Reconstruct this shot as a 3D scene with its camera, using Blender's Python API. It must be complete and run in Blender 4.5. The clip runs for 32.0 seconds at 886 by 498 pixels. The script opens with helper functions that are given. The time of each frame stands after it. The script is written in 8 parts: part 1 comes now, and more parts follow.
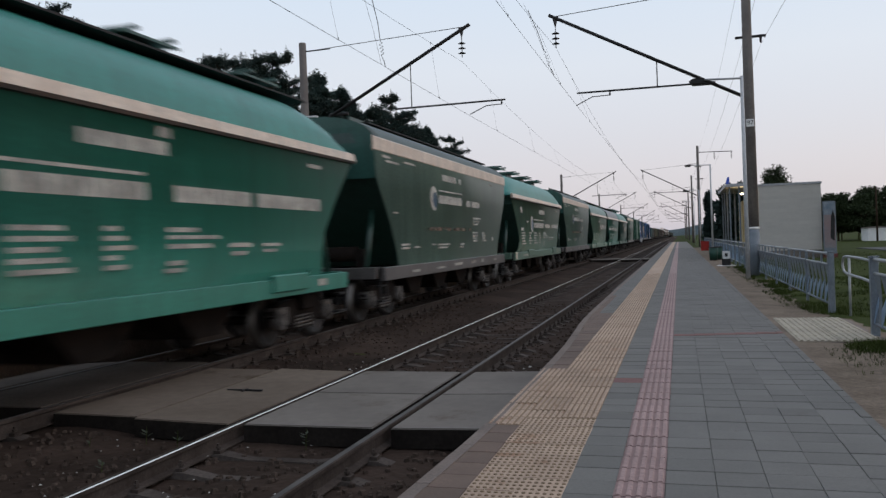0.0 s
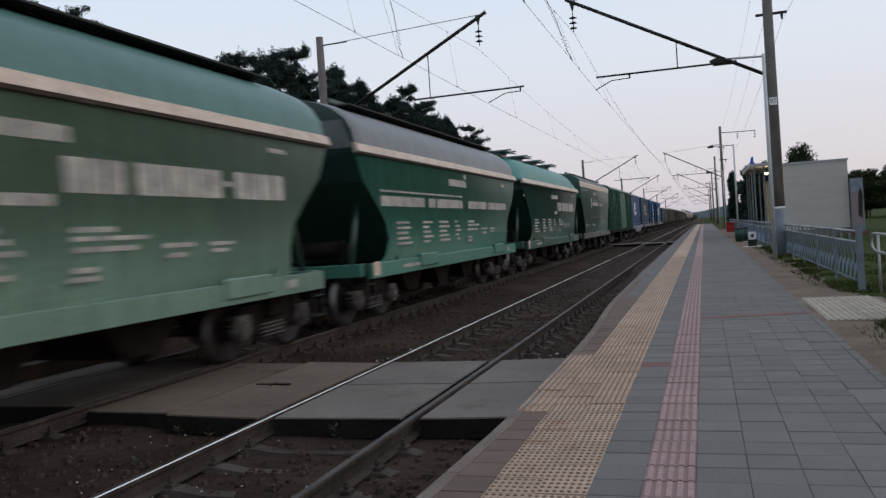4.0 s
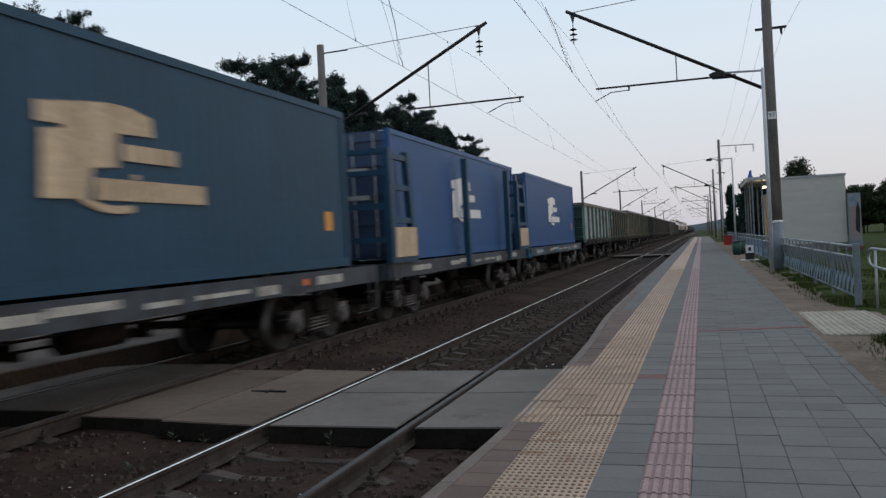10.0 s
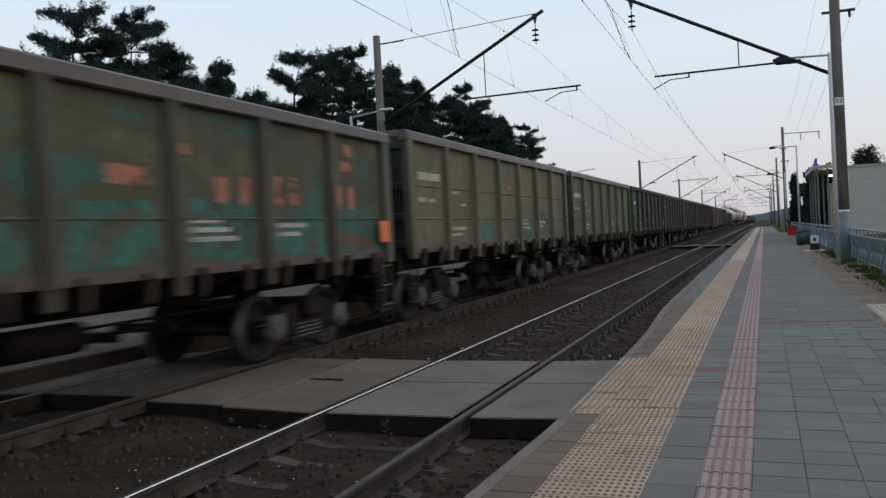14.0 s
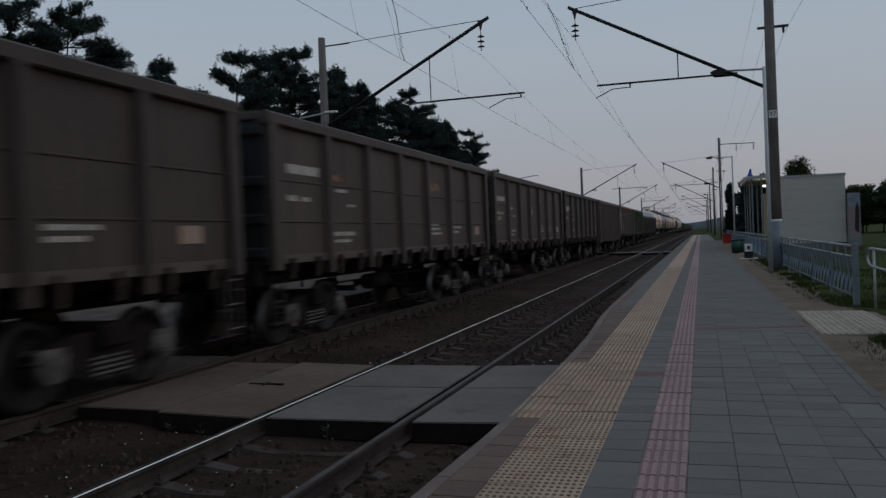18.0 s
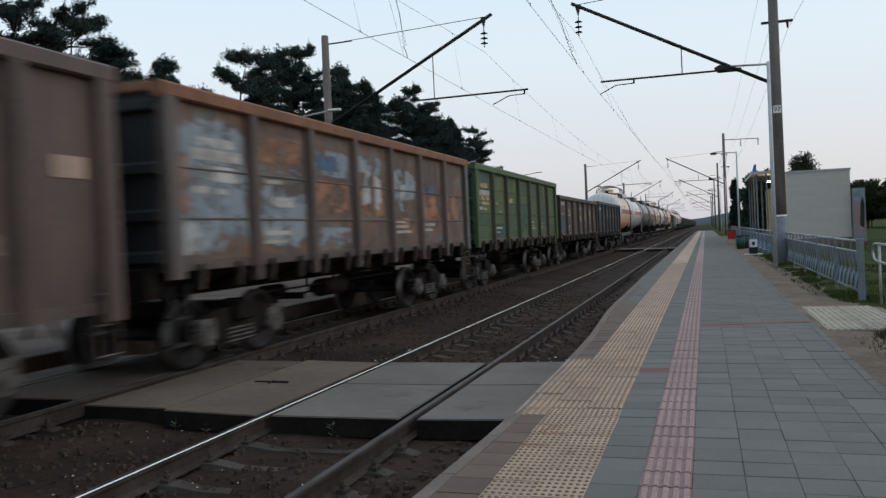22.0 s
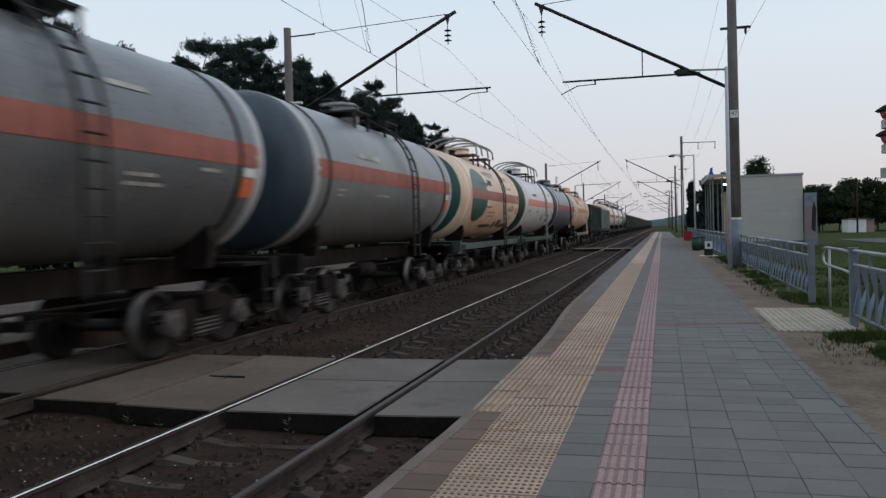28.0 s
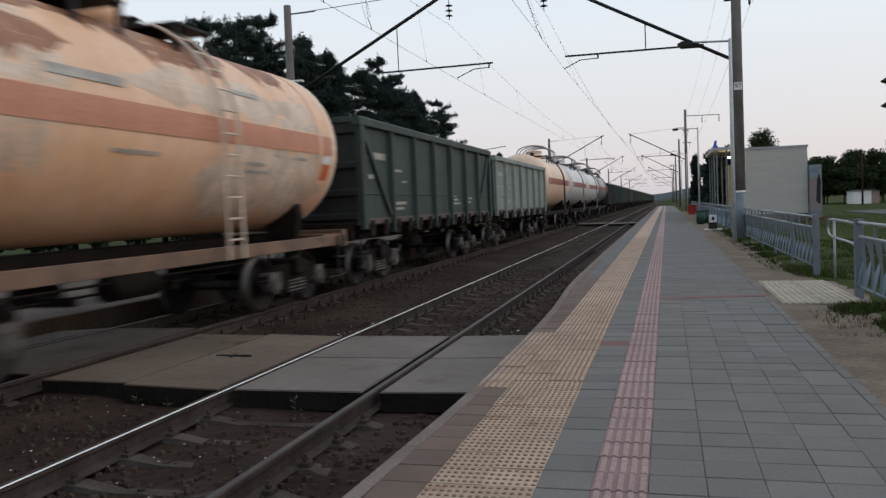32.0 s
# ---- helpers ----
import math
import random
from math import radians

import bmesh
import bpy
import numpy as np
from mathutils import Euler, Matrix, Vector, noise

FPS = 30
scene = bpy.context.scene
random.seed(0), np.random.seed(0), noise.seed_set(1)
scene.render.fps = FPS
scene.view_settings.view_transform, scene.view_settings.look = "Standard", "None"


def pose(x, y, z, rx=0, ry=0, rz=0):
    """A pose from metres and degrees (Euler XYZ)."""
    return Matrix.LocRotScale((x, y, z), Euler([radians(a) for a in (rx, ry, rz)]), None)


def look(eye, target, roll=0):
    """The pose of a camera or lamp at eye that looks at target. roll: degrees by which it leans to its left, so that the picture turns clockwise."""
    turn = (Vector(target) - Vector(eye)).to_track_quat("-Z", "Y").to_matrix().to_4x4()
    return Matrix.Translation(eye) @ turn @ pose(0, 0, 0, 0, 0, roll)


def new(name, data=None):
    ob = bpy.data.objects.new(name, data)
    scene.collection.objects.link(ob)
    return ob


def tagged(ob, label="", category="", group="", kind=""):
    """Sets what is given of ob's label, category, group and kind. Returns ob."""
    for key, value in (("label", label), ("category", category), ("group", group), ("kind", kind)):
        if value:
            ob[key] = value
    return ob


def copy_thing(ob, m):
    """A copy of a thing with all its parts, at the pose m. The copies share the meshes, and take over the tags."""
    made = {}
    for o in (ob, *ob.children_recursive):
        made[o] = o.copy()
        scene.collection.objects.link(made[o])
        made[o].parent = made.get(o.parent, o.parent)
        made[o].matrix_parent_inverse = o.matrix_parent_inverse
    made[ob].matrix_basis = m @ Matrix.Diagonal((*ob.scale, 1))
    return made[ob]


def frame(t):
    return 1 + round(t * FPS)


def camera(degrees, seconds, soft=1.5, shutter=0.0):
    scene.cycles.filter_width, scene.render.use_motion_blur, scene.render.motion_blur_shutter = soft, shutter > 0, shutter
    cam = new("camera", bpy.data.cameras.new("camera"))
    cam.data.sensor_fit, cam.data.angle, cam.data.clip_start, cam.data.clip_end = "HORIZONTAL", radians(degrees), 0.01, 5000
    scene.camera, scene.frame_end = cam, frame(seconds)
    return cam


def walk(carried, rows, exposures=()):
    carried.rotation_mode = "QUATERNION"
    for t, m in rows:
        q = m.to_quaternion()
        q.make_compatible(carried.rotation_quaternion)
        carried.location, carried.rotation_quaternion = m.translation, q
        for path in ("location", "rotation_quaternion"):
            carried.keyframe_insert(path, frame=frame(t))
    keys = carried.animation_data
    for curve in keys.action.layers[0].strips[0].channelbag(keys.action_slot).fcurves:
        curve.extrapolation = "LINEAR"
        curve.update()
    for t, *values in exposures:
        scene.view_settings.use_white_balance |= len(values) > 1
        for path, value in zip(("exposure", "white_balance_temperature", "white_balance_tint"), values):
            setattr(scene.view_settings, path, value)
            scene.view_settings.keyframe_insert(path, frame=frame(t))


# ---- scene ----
# ---- camera: stands on the platform, turned by hand; rows of seconds, place, tilt, lean, turn ----
cam = camera(56.46, 32.0, soft=1.4, shutter=0.5)
PATH = [
    (0.0, 0.0, 0.0, 1.529, 89.59, 2.08, 15.98),
    (0.5, 0.0, 0.0, 1.529, 89.58, 1.59, 15.74),
    (1.0, 0.0, 0.0, 1.529, 89.44, 1.28, 15.63),
    (1.5, 0.0, 0.0, 1.529, 89.14, 1.44, 15.63),
    (2.0, 0.0, 0.0, 1.529, 89.11, 1.52, 15.72),
    (2.5, 0.0, 0.0, 1.529, 89.01, 1.61, 15.87),
    (3.0, 0.0, 0.0, 1.529, 88.98, 2.58, 16.09),
    (3.5, 0.0, 0.0, 1.529, 88.92, 3.44, 16.78),
    (5.5, 0.0, 0.0, 1.529, 89.19, 3.51, 19.44),
    (6.0, 0.0, 0.0, 1.529, 89.37, 3.66, 19.43),
    (6.5, 0.0, 0.0, 1.529, 89.34, 3.62, 18.73),
    (7.0, 0.0, 0.0, 1.529, 89.33, 3.59, 18.00),
    (7.5, 0.0, 0.0, 1.529, 89.39, 3.34, 17.78),
    (8.0, 0.0, 0.0, 1.529, 89.50, 2.91, 17.74),
    (8.5, 0.0, 0.0, 1.529, 89.59, 2.84, 17.78),
    (9.0, 0.0, 0.0, 1.529, 89.63, 2.80, 17.67),
    (9.5, 0.0, 0.0, 1.529, 89.66, 2.90, 17.53),
    (10.0, 0.0, 0.0, 1.529, 89.58, 3.03, 17.41),
    (10.5, 0.0, 0.0, 1.529, 89.52, 3.01, 17.50),
    (11.0, 0.0, 0.0, 1.529, 89.53, 2.88, 17.58),
    (11.5, 0.0, 0.0, 1.529, 89.46, 2.99, 17.61),
    (12.0, 0.0, 0.0, 1.529, 89.31, 3.00, 17.72),
    (12.5, 0.0, 0.0, 1.529, 89.04, 2.97, 17.93),
    (13.0, 0.0, 0.0, 1.529, 89.15, 2.94, 19.48),
    (13.5, 0.0, 0.0, 1.529, 89.22, 3.25, 20.82),
    (14.0, 0.0, 0.0, 1.529, 89.10, 3.02, 21.27),
    (14.5, 0.0, 0.0, 1.529, 89.17, 3.27, 21.40),
    (16.5, 0.0, 0.0, 1.529, 89.18, 1.85, 20.54),
    (17.0, 0.0, 0.0, 1.529, 89.42, 2.28, 19.66),
    (17.5, 0.0, 0.0, 1.529, 89.07, 1.80, 18.82),
    (18.0, 0.0, 0.0, 1.529, 89.22, 2.33, 17.35),
    (18.5, 0.0, 0.0, 1.529, 89.16, 2.90, 17.44),
    (19.0, 0.0, 0.0, 1.529, 89.15, 2.97, 17.29),
    (19.5, 0.0, 0.0, 1.529, 88.92, 2.95, 16.94),
    (20.0, 0.0, 0.0, 1.529, 88.89, 2.80, 16.99),
    (20.5, 0.0, 0.0, 1.529, 88.99, 2.53, 17.06),
    (21.0, 0.0, 0.0, 1.529, 89.05, 2.56, 16.63),
    (21.5, 0.0, 0.0, 1.529, 89.01, 2.61, 17.12),
    (22.0, 0.0, 0.0, 1.529, 89.04, 2.62, 17.64),
    (22.5, 0.0, 0.0, 1.529, 88.95, 2.54, 17.98),
    (23.0, 0.0, 0.0, 1.529, 88.86, 2.36, 17.96),
    (23.5, 0.0, 0.0, 1.529, 88.89, 1.98, 18.10),
    (24.0, 0.0, 0.0, 1.529, 88.85, 1.66, 18.03),
    (24.5, 0.0, 0.0, 1.529, 88.86, 1.30, 17.85),
    (26.5, 0.0, 0.0, 1.529, 88.89, 1.18, 15.88),
    (27.0, 0.0, 0.0, 1.529, 88.90, 1.20, 15.13),
    (27.5, 0.0, 0.0, 1.529, 88.83, 1.44, 14.87),
    (28.0, 0.0, 0.0, 1.529, 88.71, 1.57, 14.88),
    (28.5, 0.0, 0.0, 1.529, 88.48, 2.02, 14.80),
    (29.0, 0.0, 0.0, 1.529, 88.32, 2.38, 14.68),
    (29.5, 0.0, 0.0, 1.529, 88.17, 2.32, 14.87),
    (30.0, 0.0, 0.0, 1.529, 87.92, 2.31, 14.87),
    (30.5, 0.0, 0.0, 1.529, 87.43, 2.28, 15.05),
    (31.0, 0.0, 0.0, 1.529, 87.08, 2.31, 14.96),
    (31.5, 0.0, 0.0, 1.529, 87.07, 2.30, 15.03),
    (32.0, 0.0, 0.0, 1.529, 87.12, 2.32, 15.13),
]
# the film darkens for a moment after sixteen seconds
DIM = [(0, 0, 6600, 14), (3, 0, 6600, 14), (5.0, -0.02, 6550, 17), (6.0, -0.05, 6550, 19), (7.0, -0.12, 6500, 18), (8.0, -0.12, 6500, 18), (9.0, -0.05, 6500, 18), (10.0, 0, 6450, 10), (11.0, 0, 6400, 7), (12.0, 0, 6500, 10), (14.5, 0.04, 6500, 10), (16.0, 0, 6500, 10), (16.5, -0.02, 6450, 10), (17.0, -0.34, 6350, 10), (17.5, -0.78, 6250, 10), (18.0, -0.98, 6200, 10), (18.5, -0.58, 6250, 10), (19.0, -0.1, 6450, 9), (19.6, 0.02, 6450, 8), (20.5, 0.1, 6450, 8), (21.0, 0.14, 6450, 8), (22.0, 0.1, 6450, 8), (23.0, 0, 6450, 8), (24, 0, 6500, 11), (26.5, -0.1, 6500, 10), (27.5, -0.03, 6500, 10), (30, 0, 6500, 10), (31, 0.03, 6600, 10), (32, 0.1, 6750, 12)]
walk(cam, [(r[0], pose(*r[1:])) for r in PATH], DIM)

# ---- world: clear sky after sunset ----
world = bpy.data.worlds.new("dusk_sky")
scene.world = world
world.use_nodes = True
wn, wl = world.node_tree.nodes, world.node_tree.links
wn.clear()
w_out = wn.new("ShaderNodeOutputWorld")
w_bg = wn.new("ShaderNodeBackground")
w_sky = wn.new("ShaderNodeTexSky")
w_sky.sky_type, w_sky.sun_disc = "NISHITA", False
w_sky.sun_elevation, w_sky.sun_rotation = radians(3), radians(77)
w_co = wn.new("ShaderNodeTexCoord")
w_sep = wn.new("ShaderNodeSeparateXYZ")
w_ramp = wn.new("ShaderNodeValToRGB")
w_mix = wn.new("ShaderNodeMix")
w_mix.data_type, w_mix.blend_type = "RGBA", "ADD"
wl.new(w_co.outputs["Generated"], w_sep.inputs[0])
wl.new(w_sep.outputs[2], w_ramp.inputs[0])
stops = [(0.0, (0.535, 0.545, 0.62)), (0.08, (0.605, 0.615, 0.69)), (0.2, (0.66, 0.725, 0.805)), (0.36, (0.59, 0.735, 0.88)), (0.6, (0.58, 0.70, 0.85)), (1.0, (0.60, 0.70, 0.84))]
el = w_ramp.color_ramp.elements
el[0].position, el[0].color = stops[0][0], (*stops[0][1], 1)
el[1].position, el[1].color = stops[-1][0], (*stops[-1][1], 1)
for p, c in stops[1:-1]:
    e = el.new(p)
    e.color = (*c, 1)
w_mix.inputs[0].default_value = 0.05
wl.new(w_ramp.outputs[0], w_mix.inputs[6])
wl.new(w_sky.outputs[0], w_mix.inputs[7])
wl.new(w_mix.outputs[2], w_bg.inputs[0])
w_bg.inputs[1].default_value = 1.0
wl.new(w_bg.outputs[0], w_out.inputs[0])
sun = new("sun", bpy.data.lights.new("sun", "SUN"))
sun.data.energy, sun.data.angle, sun.data.color = 0.55, radians(50), (1.0, 0.90, 0.84)
sun.matrix_world = look((45, 14, 45), (0, 0, 0))

# ---- materials ----
def mat(name, col, col2=None, rough=0.7, metal=0.0, scale=2.0, fine=25.0, mixlo=0.35, mixhi=0.65, bump=0.15, spots=None, spot_at=0.62, streak=0.0, vary=0.0, coat=0.0, stretch=(1, 1, 1), amount=0.25, spec=0.35, holes=0.0):
    """A surface: two colours blotched at two scales, spots of a third (rust, dirt), streaks running down, fine relief."""
    m = bpy.data.materials.new(name)
    m.use_nodes = True
    n, l = m.node_tree.nodes, m.node_tree.links
    b = n["Principled BSDF"]
    col2 = col2 or tuple(c * 0.72 for c in col)
    co = n.new("ShaderNodeTexCoord")
    mp = n.new("ShaderNodeMapping")
    mp.inputs["Scale"].default_value = stretch
    l.new(co.outputs["Object"], mp.inputs[0])
    inf = n.new("ShaderNodeObjectInfo")
    add = n.new("ShaderNodeVectorMath")
    add.operation = "MULTIPLY_ADD"
    add.inputs[1].default_value = (37, 17, 53)
    cmb = n.new("ShaderNodeCombineXYZ")
    for i in range(3):
        l.new(inf.outputs["Random"], cmb.inputs[i])
    l.new(cmb.outputs[0], add.inputs[0])
    l.new(mp.outputs[0], add.inputs[2])
    def nz(sc, det, rg=0.55):
        t = n.new("ShaderNodeTexNoise")
        t.inputs["Scale"].default_value, t.inputs["Detail"].default_value, t.inputs["Roughness"].default_value = sc, det, rg
        l.new(add.outputs[0], t.inputs["Vector"])
        return t
    def ramp(src, lo, hi):
        r = n.new("ShaderNodeMapRange")
        r.inputs[1].default_value, r.inputs[2].default_value = lo, hi
        l.new(src, r.inputs[0])
        return r.outputs[0]
    def mix(fac, a, c, kind="MIX"):
        x = n.new("ShaderNodeMix")
        x.data_type, x.blend_type = "RGBA", kind
        for sock, v in ((x.inputs[0], fac), (x.inputs[6], a), (x.inputs[7], c)):
            if hasattr(v, "is_linked"):
                l.new(v, sock)
            else:
                sock.default_value = v if isinstance(v, float) else (*v, 1)
        return x.outputs[2]
    big, small = nz(scale, 4), nz(fine, 3)
    c = mix(ramp(big.outputs[0], mixlo, mixhi), col, col2)
    g = mix(ramp(small.outputs[0], 0.3, 0.7), tuple(1 - amount for _ in range(3)), tuple(1 + amount * 0.6 for _ in range(3)))
    c = mix(1.0, c, g, "MULTIPLY")
    if streak:
        st = n.new("ShaderNodeTexNoise")
        st.inputs["Scale"].default_value, st.inputs["Detail"].default_value = 6, 3
        m2 = n.new("ShaderNodeMapping")
        m2.inputs["Scale"].default_value = (1, 1, 0.06)
        l.new(add.outputs[0], m2.inputs[0])
        l.new(m2.outputs[0], st.inputs["Vector"])
        c = mix(1.0, c, mix(ramp(st.outputs[0], 0.35, 0.7), (1, 1, 1), tuple(1 - streak for _ in range(3))), "MULTIPLY")
    if spots:
        sp = nz(scale * 1.7, 8, 0.7)
        c = mix(ramp(sp.outputs[0], spot_at, spot_at + 0.08), c, spots)
    if vary:
        v = n.new("ShaderNodeMapRange")
        v.inputs[3].default_value, v.inputs[4].default_value = 1 - vary, 1 + vary
        l.new(inf.outputs["Random"], v.inputs[0])
        vc = n.new("ShaderNodeCombineColor")
        for i in range(3):
            l.new(v.outputs[0], vc.inputs[i])
        c = mix(1.0, c, vc.outputs[0], "MULTIPLY")
    l.new(c, b.inputs["Base Color"])
    if holes:
        # paint that has flaked off in places
        hz = nz(2.2, 6, 0.65)
        l.new(ramp(hz.outputs[0], holes - 0.04, holes + 0.04), b.inputs["Alpha"])
    rr = n.new("ShaderNodeMapRange")
    rr.inputs[3].default_value, rr.inputs[4].default_value = max(0.05, rough - 0.1), min(1, rough + 0.1)
    l.new(small.outputs[0], rr.inputs[0])
    l.new(rr.outputs[0], b.inputs["Roughness"])
    b.inputs["Metallic"].default_value = metal
    b.inputs["Coat Weight"].default_value = coat
    b.inputs["Specular IOR Level"].default_value = spec
    if bump:
        bp = n.new("ShaderNodeBump")
        bp.inputs["Strength"].default_value, bp.inputs["Distance"].default_value = bump, 0.02
        l.new(small.outputs[0], bp.inputs["Height"])
        l.new(bp.outputs[0], b.inputs["Normal"])
    return m


def patchwork(name, cols, scale=0.8, rough=0.7, edge=0.015):
    """Old paint in large ragged fields of several colours, with grain and streaks."""
    m = mat(name, (1, 1, 1), (0.8, 0.8, 0.8), rough=rough, scale=1.5, fine=20, streak=0.35, bump=0.1)
    n, l = m.node_tree.nodes, m.node_tree.links
    b = n["Principled BSDF"]
    old = b.inputs["Base Color"].links[0].from_socket
    co = n.new("ShaderNodeTexCoord")
    mp = n.new("ShaderNodeMapping")
    mp.inputs["Scale"].default_value = (1, 1, 1.5)
    nz = n.new("ShaderNodeTexNoise")
    nz.inputs["Scale"].default_value, nz.inputs["Detail"].default_value, nz.inputs["Roughness"].default_value, nz.inputs["Distortion"].default_value = scale, 5, 0.62, 0.6
    rp = n.new("ShaderNodeValToRGB")
    el = rp.color_ramp.elements
    k = len(cols)
    el[0].position, el[0].color = 0.0, (*cols[0], 1)
    el[1].position, el[1].color = 1.0, (*cols[-1], 1)
    for i in range(k - 1):
        p = 0.30 + 0.40 * (i + 0.5) / (k - 1)
        a = el.new(p - edge)
        a.color = (*cols[i], 1)
        a = el.new(p + edge)
        a.color = (*cols[i + 1], 1)
    x = n.new("ShaderNodeMix")
    x.data_type, x.blend_type = "RGBA", "MULTIPLY"
    x.inputs[0].default_value = 1.0
    l.new(co.outputs["Object"], mp.inputs[0])
    l.new(mp.outputs[0], nz.inputs["Vector"])
    l.new(nz.outputs[0], rp.inputs[0])
    l.new(rp.outputs[0], x.inputs[6])
    l.new(old, x.inputs[7])
    l.new(x.outputs[2], b.inputs["Base Color"])
    return m


def glow(name, col, strength):
    m = bpy.data.materials.new(name)
    m.use_nodes = True
    b = m.node_tree.nodes["Principled BSDF"]
    b.inputs["Base Color"].default_value = (*col, 1)
    b.inputs["Emission Color"].default_value = (*col, 1)
    b.inputs["Emission Strength"].default_value = strength
    return m


